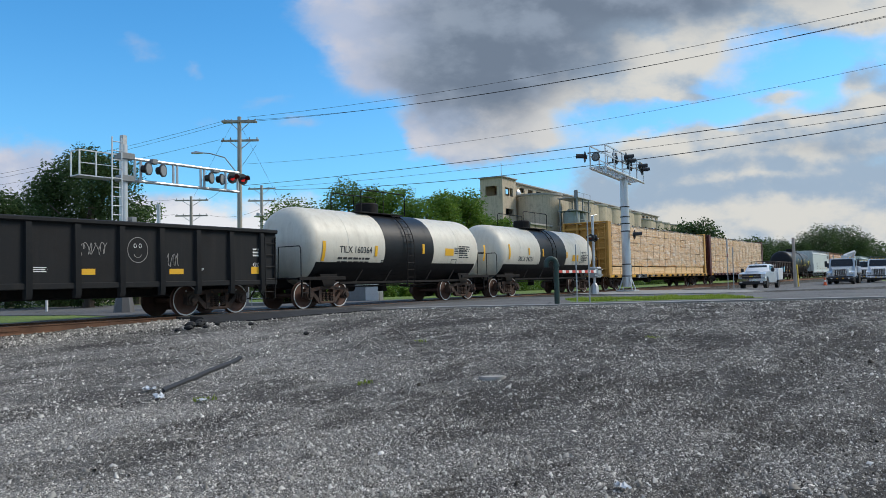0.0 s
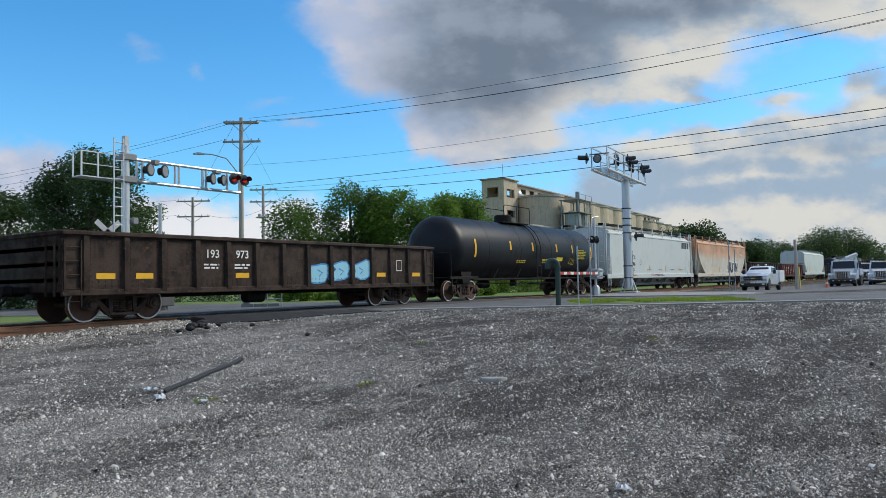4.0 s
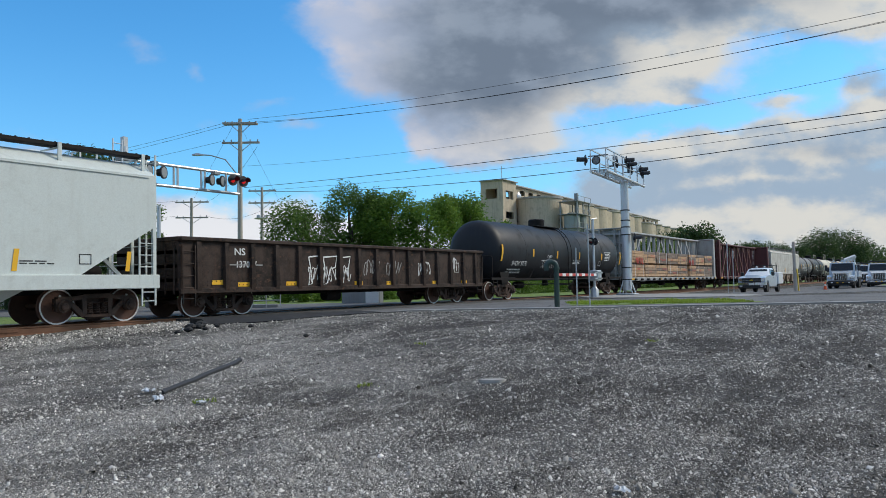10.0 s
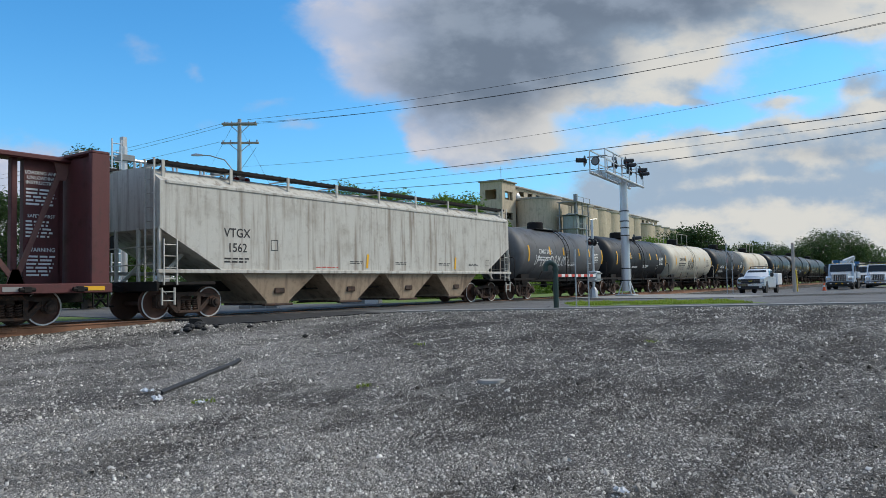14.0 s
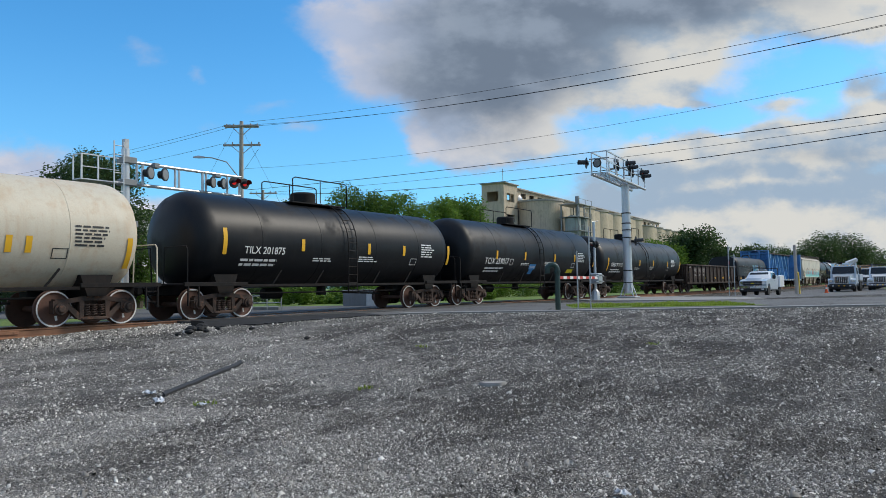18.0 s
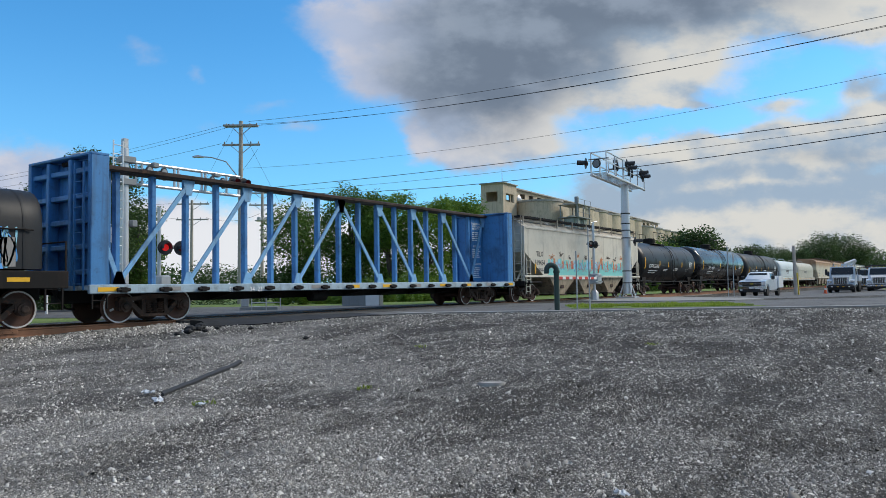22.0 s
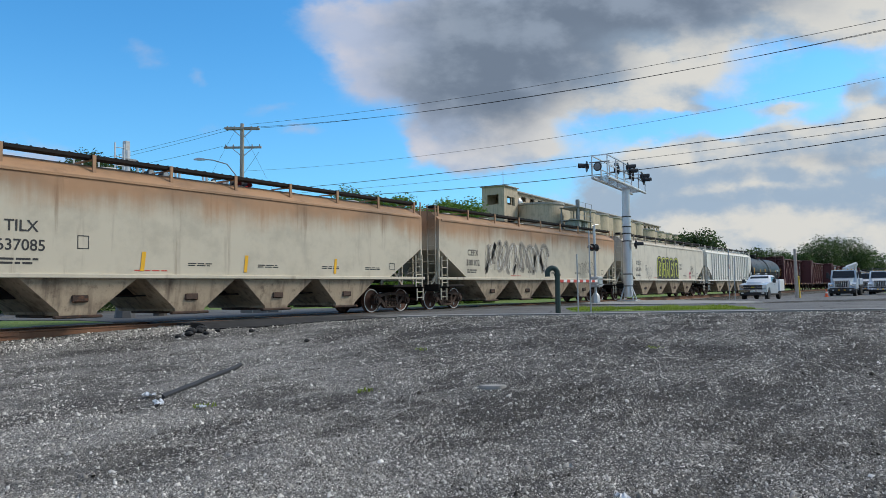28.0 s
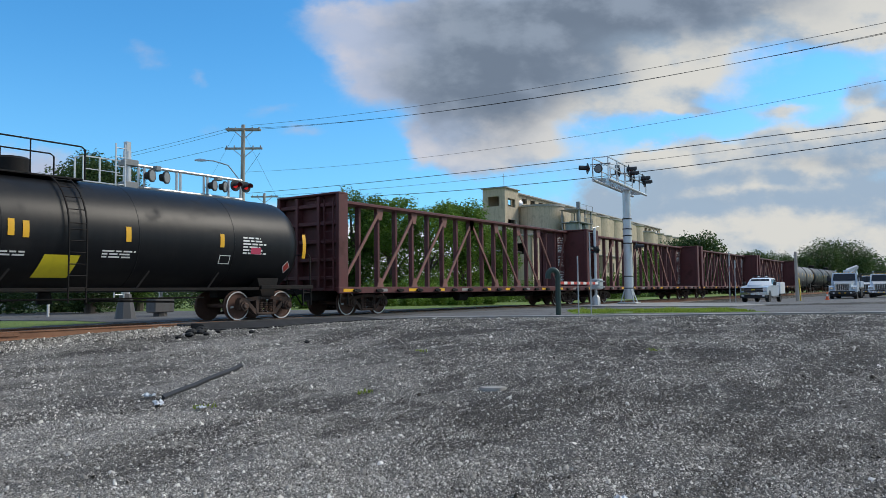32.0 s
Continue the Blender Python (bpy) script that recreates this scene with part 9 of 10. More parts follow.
def work_truck(x, y, turn, label, crane, white=True):
    """A heavy truck; the front points along minus x."""
    z = ground_z(x, y) + 0.01
    c = thing("work_truck", pose(x, y, z, 0, 0, turn), label, "truck", "parked work trucks")
    p = M["paint_white"] if white else M["paint_silver"]
    s = Shape().loft([[(-2.9, -a, 0.75), (-2.9, a, 0.75), (-2.85, a, t), (-2.85, -a, t)] if k == 0 else [(-1.1, -a, 0.75), (-1.1, a, 0.75), (-1.1, a, t), (-1.1, -a, t)] for k, a, t in ((0, 0.72, 1.50), (1, 0.95, 1.78))])
    part("hood", s, p, c)
    for e in (-1, 1):
        part("fender", Shape().prism([(-2.75, 0.7), (-2.7, 1.15), (-2.4, 1.32), (-1.75, 1.32), (-1.4, 1.1), (-1.35, 0.7)], "y", e * 0.72, e * 1.22), p, c)
        part("headlight", Shape().slab(-2.80, -2.66, e * 0.78, e * 1.12, 0.95, 1.18, 0.04), M["chrome"], c)
        part("mirror", Shape().slab(-1.0, -0.88, e * 1.32, e * 1.55, 1.75, 2.35, 0.04), M["dark"], c)
    part("grille", Shape().slab(-2.96, -2.88, -0.55, 0.55, 0.85, 1.46, 0.03), M["dark"], c)
    for i in range(7):
        yy = -0.48 + 0.16 * i
        part("grille_bar", Shape().slab(-2.99, -2.95, yy - 0.025, yy + 0.025, 0.88, 1.44, 0.01), M["chrome"], c)
    part("grille_frame", Shape().loft([[(-2.93, -a, z0), (-2.93, a, z0), (-2.87, a, z0), (-2.87, -a, z0)] for a, z0 in ((0.60, 0.82), (0.66, 1.46), (0.60, 1.52))]), M["chrome"], c)
    part("bumper", Shape().slab(-3.15, -2.85, -1.2, 1.2, 0.48, 0.70, 0.05), M["chrome"] if white else M["dark"], c)
    part("valance", Shape().slab(-2.95, -2.6, -1.1, 1.1, 0.30, 0.80, 0.05), M["dark"], c)
    for yy in (-0.75, -0.25, 0.25, 0.75):
        part("bumper_lamp", Shape().slab(-3.17, -3.14, yy - 0.08, yy + 0.08, 0.54, 0.64, 0.01), M["ink_white"] if abs(yy) > 0.5 else M["yellow"], c)
    for e in (-1, 1):
        part("mud_flap", Shape().slab(-1.30, -1.25, e * 0.75, e * 1.2, 0.2, 0.9, 0.01), M["dark"], c)
        part("exhaust_stack", Shape().tube([(1.15, e * 0.95, 0.9), (1.15, e * 0.95, 2.95)], 0.07, 10), M["chrome"], c)
        part("wiper", Shape().bar((-1.20, e * 0.15, 1.83), (-1.03, e * 0.62, 2.12), 0.02, 0.02), M["dark"], c)
    s = Shape().loft([[(-1.15, yy, 0.8), (-1.15, yy, 1.75), (-0.75, yy * 0.95, 2.55), (0.9, yy * 0.95, 2.62), (1.0, yy, 0.8)] for yy in (-1.15, -1.1, 1.1, 1.15)])
    part("cab", s, p, c)
    part("windscreen", Shape().add([(-1.16, -1.0, 1.80), (-1.16, 1.0, 1.80), (-0.79, 0.93, 2.48), (-0.79, -0.93, 2.48), (-1.19, -1.0, 1.80), (-1.19, 1.0, 1.80), (-0.82, 0.93, 2.49), (-0.82, -0.93, 2.49)],
                                   [(0, 1, 2, 3), (4, 7, 6, 5), (0, 3, 7, 4), (1, 5, 6, 2), (3, 2, 6, 7), (0, 4, 5, 1)]), M["window"], c)
    part("side_window", Shape().slab(-0.6, 0.5, -1.165, -1.13, 1.75, 2.35, 0.02), M["window"], c)
    for i in range(5):
        part("marker_lamp", Shape().slab(-0.70, -0.62, -0.72 + 0.36 * i - 0.05, -0.72 + 0.36 * i + 0.05, 2.58, 2.66, 0.01), M["yellow"], c)
    for xx in (-2.05, 3.2, 4.5):
        for e in (-1, 1):
            wheel_parts(c, xx, e * 1.02, 0.52, 0.30)
    part("chassis", Shape().slab(-2.7, 6.0, -0.45, 0.45, 0.55, 0.85, 0.03), M["dark"], c)
    part("fuel_tank", Shape().lathe([(0.02, 0.4), (0.3, 0.4), (0.3, 1.6), (0.02, 1.6)], 14, 0, "x", (0, -0.85, 0.75)), M["chrome"], c)
    if crane:
        part("flatbed", Shape().slab(1.3, 6.2, -1.2, 1.2, 0.95, 1.12, 0.03), M["dark"], c)
        part("crane_column", Shape().slab(1.4, 1.9, -0.3, 0.3, 1.12, 2.9, 0.05), p, c)
        part("crane_boom", Shape().bar((1.65, 0.0, 2.85), (2.2, -0.95, 3.25), 0.22, 0.3), M["ink_white"], c)
        part("crane_boom", Shape().bar((2.2, -0.95, 3.2), (4.6, 0.1, 2.2), 0.2, 0.24), M["ink_white"], c)
        part("tool_box", Shape().slab(2.2, 5.8, -1.2, -0.6, 1.12, 1.75, 0.03), p, c)
    else:
        part("dump_body", Shape().slab(1.25, 6.0, -1.22, 1.22, 1.0, 2.65, 0.04), M["dark"], c)
        part("cab_guard", Shape().slab(-0.3, 1.3, -1.2, 1.2, 2.78, 2.86, 0.03), M["dark"], c)
        for i in range(5):
            part("body_rib", Shape().slab(1.5 + 1.05 * i, 1.62 + 1.05 * i, -1.30, -1.22, 1.0, 2.6, 0.02), M["dark"], c)


work_truck(84.9, 9.3, 1, "pale blue-white crane truck parked in the yard", True, False)
work_truck(95.4, 6.8, 1, "white dump truck with a tall black grille", False)
work_truck(103.0, 11.4, 2, "white service truck parked behind the others", True)
work_truck(109.0, 9.2, 2, "white dump truck parked behind the others", False)


def cone(x, y):
    z = ground_z(x, y) + 0.015
    c = thing("traffic_cone", pose(x, y, z), "orange traffic cone with a pale band", "traffic cone")
    part("base", Shape().slab(-0.18, 0.18, -0.18, 0.18, 0, 0.04, 0.01), M["cone"], c)
    part("body", Shape().lathe([(0.14, 0.03), (0.04, 0.68), (0.03, 0.71)], 16, 0, "z"), M["cone"], c)
    part("band", Shape().lathe([(0.097, 0.33), (0.073, 0.49)], 16, 0, "z"), M["ink_white"], c)


cone(76.5, 9.9)


# ---------------------------------------------------------------- trees and shrubs


def leaf_cloud(name, centres, count, size, rng, material, parent, spread_z=1.0):
    """Many small folded leaf clumps round a set of (x, y, z, radius) centres, thinner towards the middle."""
    g = np.random.default_rng(rng.randrange(10 ** 6))
    c = np.array(centres)
    share = c[:, 3] ** 2 / (c[:, 3] ** 2).sum()
    which = np.repeat(np.arange(len(c)), np.maximum(1, (count * share).astype(int)))
    n = len(which)

    def unit(a):
        return a / np.linalg.norm(a, axis=1)[:, None]
    d = unit(g.normal(0, 1, (n, 3)))
    lump = 1 + 0.22 * np.sin(d @ np.array([5.1, 3.3, 4.2]) + which * 1.7) * np.sin(d @ np.array([-3.7, 6.1, 2.9]) + which * 2.9)
    q = c[which, 3] * (0.25 + 0.8 * g.random(n) ** 0.55) * lump
    p = c[which, :3] + d * q[:, None] * np.array([1, 1, spread_z])
    s = (size * g.uniform(0.5, 1.35, n))[:, None]
    a = unit(g.uniform(-1, 1, (n, 3)) * np.array([1, 1, 0.6]))
    b = unit(np.cross(a, g.uniform(-1, 1, (n, 3))))
    up = np.cross(a, b)
    v = np.stack([p - a * s, p - b * s * 0.5 + up * s * 0.18, p + a * s, p + b * s * 0.5 + up * s * 0.18], 1).reshape(-1, 3)
    f = (np.array([0, 1, 2, 0, 2, 3])[None] + (np.arange(n) * 4)[:, None]).reshape(-1)
    me = bpy.data.meshes.new(name)
    me.vertices.add(n * 4)
    me.vertices.foreach_set("co", v.reshape(-1))
    me.loops.add(n * 6)
    me.loops.foreach_set("vertex_index", f)
    me.polygons.add(n * 2)
    me.polygons.foreach_set("loop_start", np.arange(0, n * 6, 3))
    me.update(calc_edges=True)
    me.materials.append(material)
    ob = new(name, me)
    ob.parent = parent
    return ob


def tree(x, y, height, width, leaf, label, seed, count=3800, low=0.22, size=0.24, limbs=7, puffs=16):
    rng = random.Random(seed)
    z0 = ground_z(x, y) - 0.1
    t = thing("tree", pose(x, y, z0), label, "tree", "trees")
    s = Shape()
    r0 = 0.030 * height + 0.06
    bend = [(0, 0, 0), (rng.uniform(-0.1, 0.1), rng.uniform(-0.1, 0.1), height * 0.25), (rng.uniform(-0.3, 0.3), rng.uniform(-0.3, 0.3), height * 0.55), (rng.uniform(-0.4, 0.4), rng.uniform(-0.4, 0.4), height * 0.9)]
    s.tube(bend, [r0, r0 * 0.75, r0 * 0.5, r0 * 0.12], 9)
    centres = []
    for i in range(limbs):
        a = 6.283 * i / limbs + rng.uniform(-0.4, 0.4)
        h0 = height * rng.uniform(0.22, 0.6)
        e = Vector((math.cos(a) * width * 0.36, math.sin(a) * width * 0.36, min(height * 0.9, h0 + height * rng.uniform(0.15, 0.35))))
        s.tube([(0, 0, h0), (e.x * 0.45, e.y * 0.45, h0 + (e.z - h0) * 0.6), tuple(e)], [r0 * 0.42, r0 * 0.26, r0 * 0.08], 6)
    part("trunk", s, M["bark"], t)
    for i in range(puffs):
        a = rng.uniform(0, 6.283)
        u = rng.random()
        zz = height * (low + (0.93 - low) * u)
        shape = math.sin(math.pi * min(1, 0.18 + 0.82 * (1 - u) ** 0.75)) ** 0.6
        rad = width * 0.5 * shape * rng.uniform(0.35, 0.8)
        centres.append((math.cos(a) * rad, math.sin(a) * rad, zz, width * rng.uniform(0.13, 0.22)))
    centres.append((0, 0, height * 0.88, width * 0.16))
    leaf_cloud("crown", centres, count, size, rng, M[leaf], t)
    return t


def plant_trees():
    spec = [
        (20.1, 34.8, 7.9, 6.0, "leaf_b", "dark bushy tree beyond the tracks", 11000, 0.06),
        (25.2, 39.5, 5.2, 3.4, "leaf_b", "dark leafy tree beyond the tracks", 3000, 0.10),
        (20.5, 43.5, 6.6, 5.0, "leaf_b", "dark tree behind the lawn", 3600, 0.10),
        (24.5, 37.5, 5.9, 3.6, "leaf_a", "small green tree with a thin crown", 2600, 0.15),
        (45.2, 45.0, 8.3, 7.0, "leaf_a", "spreading green tree with open branches", 4200, 0.16),
        (48.6, 43.0, 9.6, 6.6, "leaf_a", "tall green tree beside the elevator", 5200, 0.12),
        (49.6, 39.5, 9.2, 6.0, "leaf_c", "bright green tree beside the line", 5200, 0.10),
        (50.0, 36.0, 8.4, 5.4, "leaf_c", "bright green tree beside the line", 4800, 0.08),
        (56.0, 36.5, 8.6, 6.4, "leaf_c", "bright green tree in front of the elevator", 5000, 0.08),
        (60.5, 35.8, 7.0, 5.2, "leaf_c", "green tree in front of the elevator", 3800, 0.08),
        (118.0, 38.5, 7.0, 9.0, "leaf_c", "green tree beyond the line", 3000, 0.05),
        (127.0, 36.0, 8.9, 12.0, "leaf_b", "wide dark tree beyond the line", 4200, 0.05),
        (136.0, 32.9, 6.6, 6.0, "leaf_b", "dark tree beyond the line", 2600, 0.05),
        (168.0, 36.5, 8.3, 9.0, "leaf_b", "distant dark tree beyond the line", 2000, 0.05),
        (203.0, 39.0, 9.0, 12.0, "leaf_b", "distant dark tree beyond the line", 2000, 0.05),
        (215.0, 35.5, 8.5, 10.0, "leaf_b", "tall distant tree behind the yard", 3000, 0.05),
        (228.0, 30.5, 13.6, 16.0, "leaf_b", "tall distant tree behind the yard", 3400, 0.05),
        (238.0, 25.8, 13.0, 16.0, "leaf_b", "tall distant tree behind the yard", 3000, 0.05),
        (255.0, 22.5, 9.8, 14.0, "leaf_b", "distant tree at the end of the yard", 2400, 0.05),
        (272.0, 17.5, 5.5, 12.0, "leaf_b", "distant tree at the end of the yard", 2000, 0.05),
    ]
    for i, (x, y, h, w, leaf, label, count, low) in enumerate(spec):
        far = math.hypot(x, y) / 55
        tree(x, y, h, w, leaf, label, 100 + i, int(count * (3.6 if far < 2 else 6.0)), low, 0.105 * max(0.8, min(2.3, far)), 7, 30 if far < 2 else 60)


plant_trees()


def shrubs():
    """Rough growth beyond the line, in clumps one could not count."""
    rng = random.Random(7)
    for k, (x0, y0, x1, y1, n, hgt, leaf) in enumerate(((22, 44, 46, 46, 26, 3.2, "leaf_b"), (40, 34, 66, 32, 34, 2.3, "leaf_c"), (30, 31, 48, 28.5, 26, 1.2, "leaf_c"), (66, 31, 112, 33, 30, 3.0, "leaf_a"), (6, 40, 22, 40, 14, 2.2, "leaf_b"))):
        centres = []
        for i in range(n):
            t = (i + rng.random()) / n
            r = hgt * rng.uniform(0.3, 0.55)
            centres.append((x0 + (x1 - x0) * t + rng.uniform(-0.8, 0.8), y0 + (y1 - y0) * t + rng.uniform(-1, 1), -0.2 + r * rng.uniform(0.6, 1.1), r))
        ob = leaf_cloud("shrubs", centres, 22000, 0.09 if k != 3 else 0.14, rng, M[leaf], None)
        tagged(ob, "dense green shrubs beyond the railway line", "shrubs", kind="stuff")
    # far belt of woods along the horizon
    centres = []
    for i in range(150):
        a = radians(-20 + 125 * i / 150)
        r = rng.uniform(330, 420)
        centres.append((r * math.cos(a), r * math.sin(a), rng.uniform(2, 6), rng.uniform(5, 9)))
    ob = leaf_cloud("far_woods", centres, 40000, 0.9, rng, M["leaf_b"], None)
    tagged(ob, "belt of distant dark woods on the horizon", "woods", kind="stuff")


shrubs()

# ---------------------------------------------------------------- loose things on the lot


def stones():
    """Loose gravel as real stones, thick near the camera and along the ballast, thin in the dark patches."""
    rng = np.random.default_rng(5)
    # a gabled chip, open below where it sits in the ground
    chip = np.array([(-0.85, -0.8, -0.5), (0.85, -0.8, -0.5), (0.85, 0.8, -0.5), (-0.85, 0.8, -0.5), (-0.45, 0, 0.75), (0.45, 0, 0.75)], float)
    tri = np.array([(0, 1, 5), (0, 5, 4), (2, 3, 4), (2, 4, 5), (1, 2, 5), (3, 0, 4)])
    pts, sizes = [], []
    want = 245000
    while len(pts) < want:
        i = len(pts) % 10
        if i < 7:
            r = 1 / rng.uniform(1 / 27, 1 / 4.6)
        elif i < 9:
            r = 4.6 * math.exp(rng.random() * math.log(27 / 4.6))
        else:
            r = rng.uniform(9, 27)
        a = radians(rng.uniform(-1, 70))
        x, y = r * math.cos(a), r * math.sin(a)
        d = 0.83 * x + 0.55 * y
        if d > 24.4 or y > TRACK_Y - 0.95:
            continue
        bed = y > TRACK_Y - 3.2
        if not bed:
            dens = 0.85 + 0.6 * noise.noise((x * 0.45, y * 0.45, 9)) + 0.45 * noise.noise((x * 1.9, y * 1.9, 4))
            if rng.random() > max(0.3, dens):
                continue
        z = ground_z(x, y) + rubble(x, y)
        size = min(0.045, 0.0035 * math.exp(rng.normal(0, 0.40)) * (1 + 0.125 * r)) if not bed else 0.022 * math.exp(rng.normal(0, 0.35))
        if rng.random() < 0.006:
            size = rng.uniform(0.012, 0.034)
        pts.append((x, y, z + size * 0.25))
        sizes.append(size)
    pts, sizes = np.array(pts), np.array(sizes)
    n = len(pts)
    v = chip[None] * rng.uniform(0.65, 1.3, (n, 6, 1)) + rng.uniform(-0.3, 0.3, (n, 6, 3))
    v *= rng.uniform((0.8, 0.6, 0.55), (1.25, 1.0, 1.1), (n, 3))[:, None, :]
    turn = rng.uniform(0, 2 * math.pi, n)
    tip = rng.normal(0, 0.3, (n, 2))
    c, k = np.cos(turn)[:, None], np.sin(turn)[:, None]
    x, y, z = v[..., 0], v[..., 1], v[..., 2]
    v = np.stack([x * c - y * k, x * k + y * c, z + x * tip[:, :1] + y * tip[:, 1:]], 2)
    v = v * sizes[:, None, None] + pts[:, None, :]
    f = (tri[None] + (np.arange(n) * 6)[:, None, None]).reshape(-1)
    me = bpy.data.meshes.new("gravel_stones")
    me.vertices.add(n * 6)
    me.vertices.foreach_set("co", v.reshape(-1))
    me.loops.add(n * 18)
    me.loops.foreach_set("vertex_index", f)
    me.polygons.add(n * 6)
    me.polygons.foreach_set("loop_start", np.arange(0, n * 18, 3))
    me.update(calc_edges=True)
    me.materials.append(M["stone"])
    tagged(new("gravel_stones", me), "loose grey limestone gravel and ballast", "gravel", kind="stuff")


def stone_material():
    m, n, bsdf = shader("limestone_gravel", 0.9)
    bsdf.inputs["Specular IOR Level"].default_value = 0.3
    g = n.add("ShaderNodeNewGeometry").outputs["Random Per Island"]
    at = n.add("ShaderNodeTexCoord").outputs["Object"]
    pick = n.math("FRACT", n.math("MULTIPLY", g, 17.3))
    hue = n.math("FRACT", n.math("MULTIPLY", g, 5.7))
    c = n.mix(n.math("POWER", g, 1.35), (0.025, 0.023, 0.020), (0.51, 0.485, 0.44))
    c = n.mix(n.ramp(hue, 0.55, 0.9, 0.0, 0.30), c, (0.16, 0.135, 0.105))
    c = n.mix(n.ramp(pick, 0.80, 0.84), c, n.mix(g, (0.50, 0.48, 0.44), (0.92, 0.89, 0.83)))
    # the same mud and dust as on the ground below
    muddy, dusty = lot_patches(n, at)
    c = n.mix(n.math("MULTIPLY", dusty, n.ramp(hue, 0.0, 1.0, 0.08, 0.48)), c, (0.56, 0.535, 0.485))
    c = n.mix(n.math("MULTIPLY", muddy, n.ramp(pick, 0.0, 1.0, 0.85, 0.35)), c, (0.036, 0.032, 0.026))
    n.put(bsdf.inputs["Base Color"], c)
    return m


M["stone"] = stone_material()
stones()


def gz(x, y):
    return ground_z(x, y) + rubble(x, y)


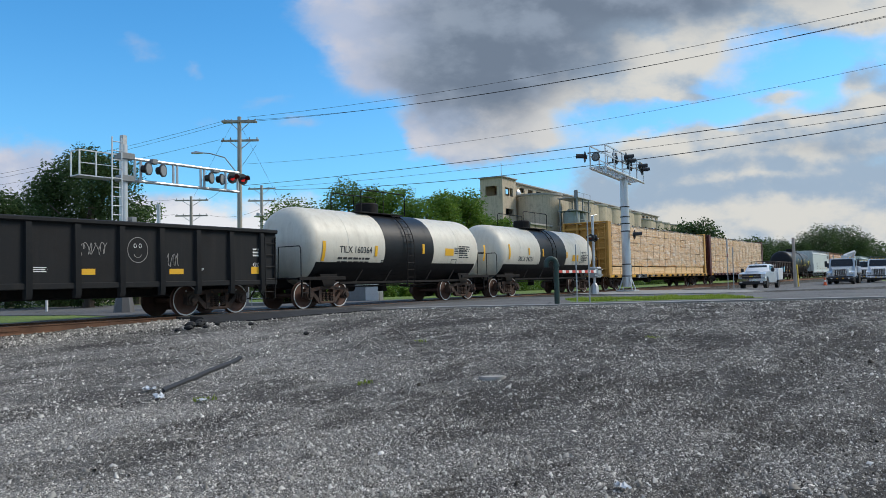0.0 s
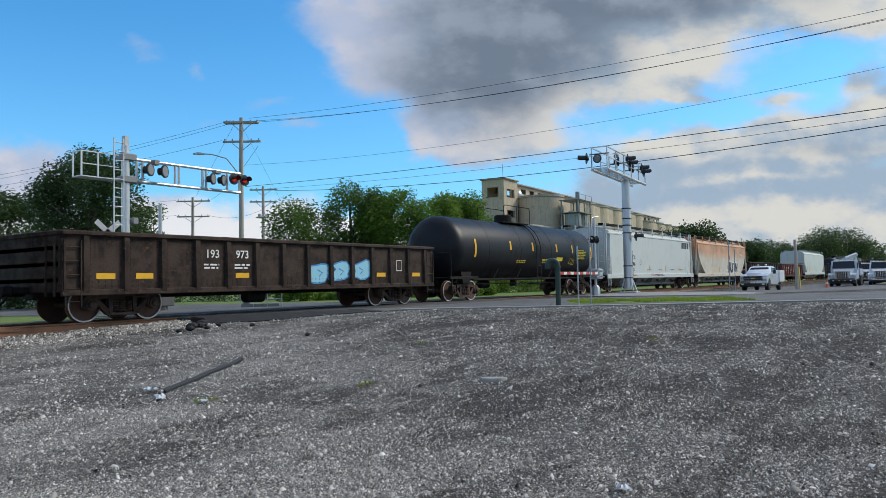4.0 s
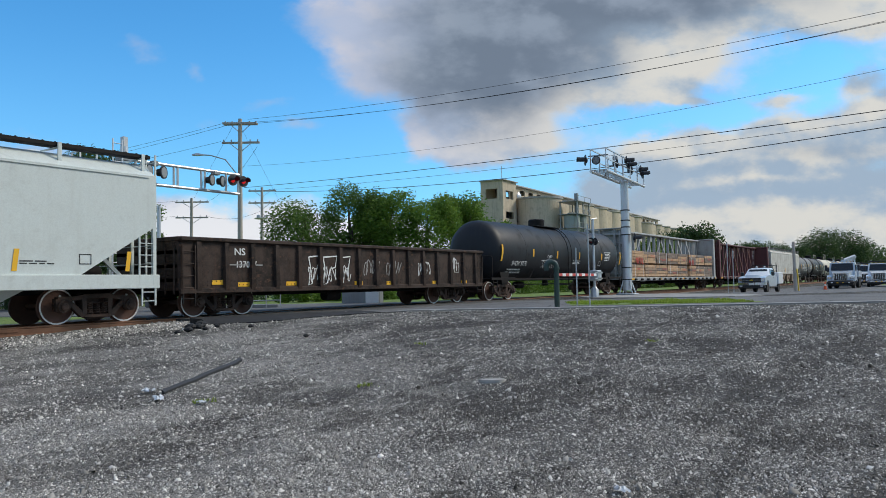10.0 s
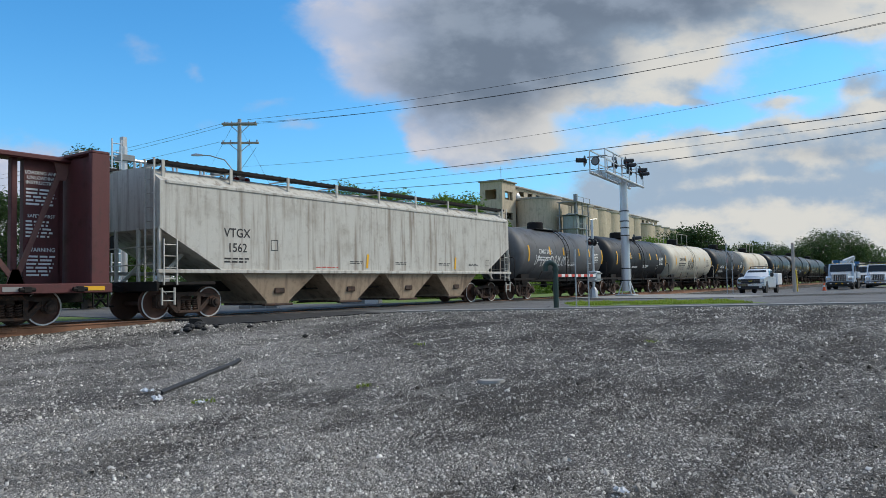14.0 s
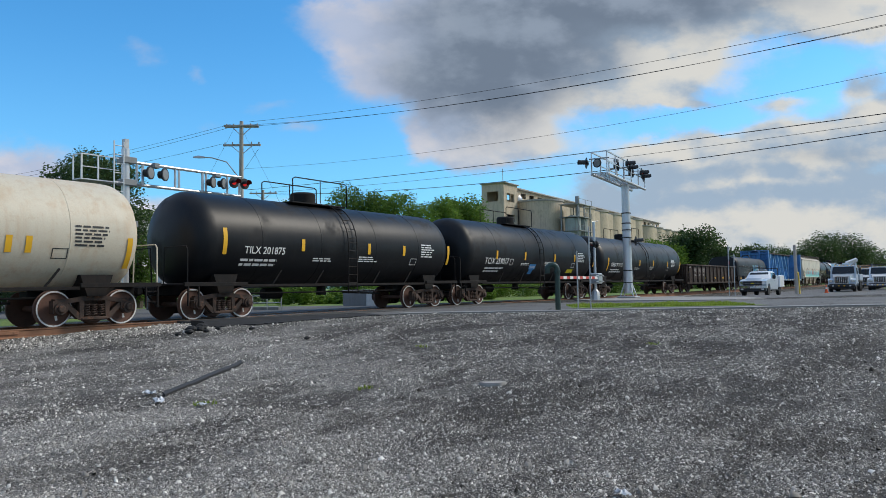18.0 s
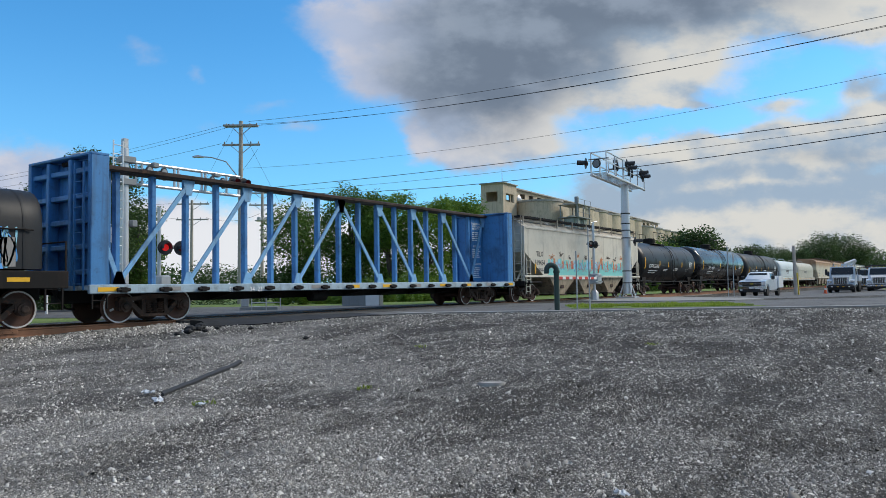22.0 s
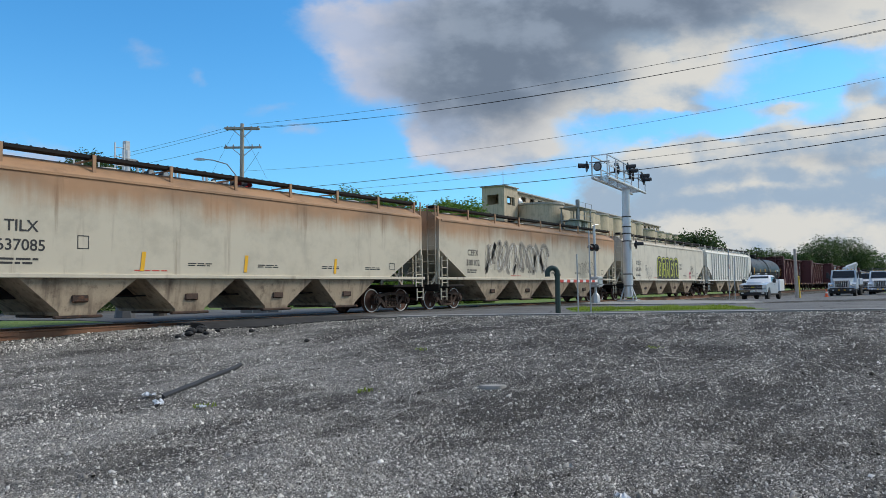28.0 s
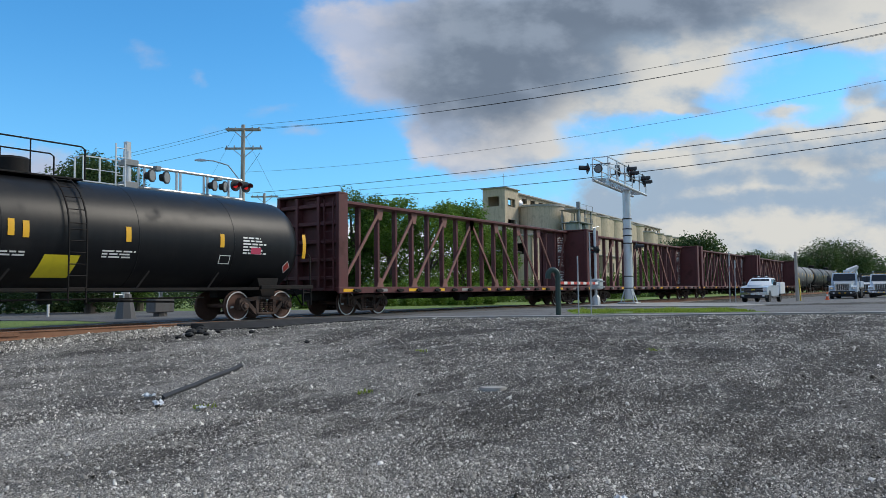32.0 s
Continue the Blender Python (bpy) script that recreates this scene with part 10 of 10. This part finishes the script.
def litter():
    # strip of black rubber with bent end
    a, b = Vector((6.30, 9.05, 0)), Vector((8.74, 10.33, 0))
    s = Shape()
    rings = []
    nrm = Vector((-(b - a).y, (b - a).x, 0)).normalized()
    for i in range(13):
        p = a.lerp(b, i / 12)
        z = gz(p.x, p.y) + 0.015 + 0.03 * (i / 12) ** 2
        w = 0.021
        rings.append([p + nrm * w + Vector((0, 0, z - 0.02)), p + nrm * w + Vector((0, 0, z + 0.05)), p - nrm * w + Vector((0, 0, z + 0.02)), p - nrm * w + Vector((0, 0, z - 0.02))])
    s.loft(rings)
    solid("rubber_strip", s, M["rubber"], "long black rubber strip lying on the gravel", "debris")
    # crumpled scraps of plastic
    rng = random.Random(3)
    for x, y, q in ((5.98, 8.70, 0.09), (6.25, 9.30, 0.08), (5.12, 2.02, 0.05), (6.09, 7.95, 0.06)):
        s = Shape()
        n = 6
        v = [(q * (i / n - 0.5) * 2 + rng.uniform(-0.02, 0.02), q * (j / n - 0.5) * 1.3 + rng.uniform(-0.02, 0.02), 0.02 + abs(rng.gauss(0, q * 0.35))) for i in range(n + 1) for j in range(n + 1)]
        s.add(v, [(i * (n + 1) + j, (i + 1) * (n + 1) + j, (i + 1) * (n + 1) + j + 1, i * (n + 1) + j + 1) for i in range(n) for j in range(n)])
        solid("plastic_scrap", s, M["trash"], "crumpled white plastic scrap on the gravel", "litter", pose(x, y, gz(x, y), 0, 0, rng.uniform(0, 360)))
    # flat pale stone slab and a few large stones
    s = Shape()
    ring = [(0.19 * math.cos(a) * (1 + 0.12 * math.sin(3 * a)), 0.11 * math.sin(a) * (1 + 0.1 * math.cos(2 * a))) for a in (i * 6.283 / 18 for i in range(18))]
    s.loft([[(x * k, y * k, z) for x, y in ring] for k, z in ((1.0, -0.03), (1.0, 0.015), (0.94, 0.03))])
    solid("flat_stone", s, M["concrete"], "flat pale stone set in the gravel", "stone", pose(9.18, 5.5, gz(9.18, 5.5) + 0.02, 0, 0, -59))
    # clods of black asphalt by the rail end
    for x, y, r in ((11.15, 15.45, 0.13), (11.5, 15.5, 0.17), (11.75, 15.75, 0.22), (12.1, 15.9, 0.20), (12.4, 16.2, 0.24), (12.0, 15.5, 0.12), (13.0, 14.98, 0.13), (12.05, 12.05, 0.10), (12.6, 15.8, 0.12)):
        s = Shape()
        rings = []
        for i in range(7):
            f = math.pi * (i + 0.15) / 6.3
            rings.append([(r * math.sin(f) * math.cos(a) * (1 + 0.6 * noise.noise((math.cos(a) * 2.5, math.sin(a) * 2.5, i + x))), r * math.sin(f) * math.sin(a) * (1 + 0.3 * noise.noise((math.cos(a) * 2, math.sin(a) * 2 + 5, i + y))),
                           r * 0.75 * math.cos(f) * (1 + 0.5 * noise.noise((a * 2, i, y)))) for a in (j * 0.6283 for j in range(10))])
        s.loft([[(p[0] * 0.6, p[1] * 0.6, p[2] * 0.5) for p in ring] for ring in rings])
        clod = solid("asphalt_clod", s, M["tar"], "broken lump of black asphalt beside the rail", "debris", pose(x, y, gz(x, y) + r * 0.3, 0, 0, x * 40), "asphalt clods")
        clod.data.polygons.foreach_set("use_smooth", [False] * len(clod.data.polygons))


litter()


def grass():
    """Blades on the verge by the island, and weeds in the gravel."""
    rng = random.Random(11)
    vs, fs = [], []

    def blade(x, y, h):
        z = ground_z(x, y)
        a = rng.uniform(0, 6.283)
        w = 0.012 + 0.05 * h
        dx, dy = math.cos(a) * w, math.sin(a) * w
        lx, ly = rng.uniform(-0.4, 0.4) * h, rng.uniform(-0.4, 0.4) * h
        o = len(vs)
        vs.extend([(x - dx, y - dy, z), (x + dx, y + dy, z), (x + lx, y + ly, z + h)])
        fs.append((o, o + 1, o + 2))
    n = 0
    while n < 15000:
        u, w = rng.random(), rng.random()
        # between the kerb line and the street
        p = Vector((25.6, 11.6)).lerp(Vector((29.2, 5.6)), w) + Vector((0.83, 0.55)) * (u * (3.0 if w < 0.8 else 3.0 * (1 - w) / 0.2))
        if noise.noise((p.x * 0.8, p.y * 0.8, 2)) < -0.25:
            continue
        blade(p.x, p.y, rng.uniform(0.05, 0.13) * (1.0 + 0.9 * max(0.0, noise.noise((p.x * 1.3, p.y * 1.3, 7)))))
        n += 1
    for x, y in ((8.12, 6.94), (24.2, 10.3), (6.2, 8.05), (12.2, 9.0), (14.5, 5.0)):
        for _ in range(28):
            blade(x + rng.gauss(0, 0.07), y + rng.gauss(0, 0.07), rng.uniform(0.02, 0.06))
    me = bpy.data.meshes.new("grass")
    me.from_pydata(vs, [], fs)
    me.materials.append(M["grass"])
    tagged(new("grass", me), "fresh green grass verge beside the street", "grass", kind="stuff")


grass()


def verge():
    sheet("verge", [((24.9, 11.5), (28.0, 13.2)), ((26.6, 8.7), (29.6, 10.4)), ((28.8, 5.6), (29.3, 6.0))], 0.026, M["turf"], "strip of grassy verge beside the street", "verge", 4)


verge()


def motions():
    """The whole train rolls by at one speed."""
    for car, s in train:
        walk(car, [(0.0, pose(s, TRACK_Y, 0)), (16.0, pose(s - SPEED * 16.0, TRACK_Y, 0)), (32.0, pose(s - SPEED * 32.0, TRACK_Y, 0))])


motions()
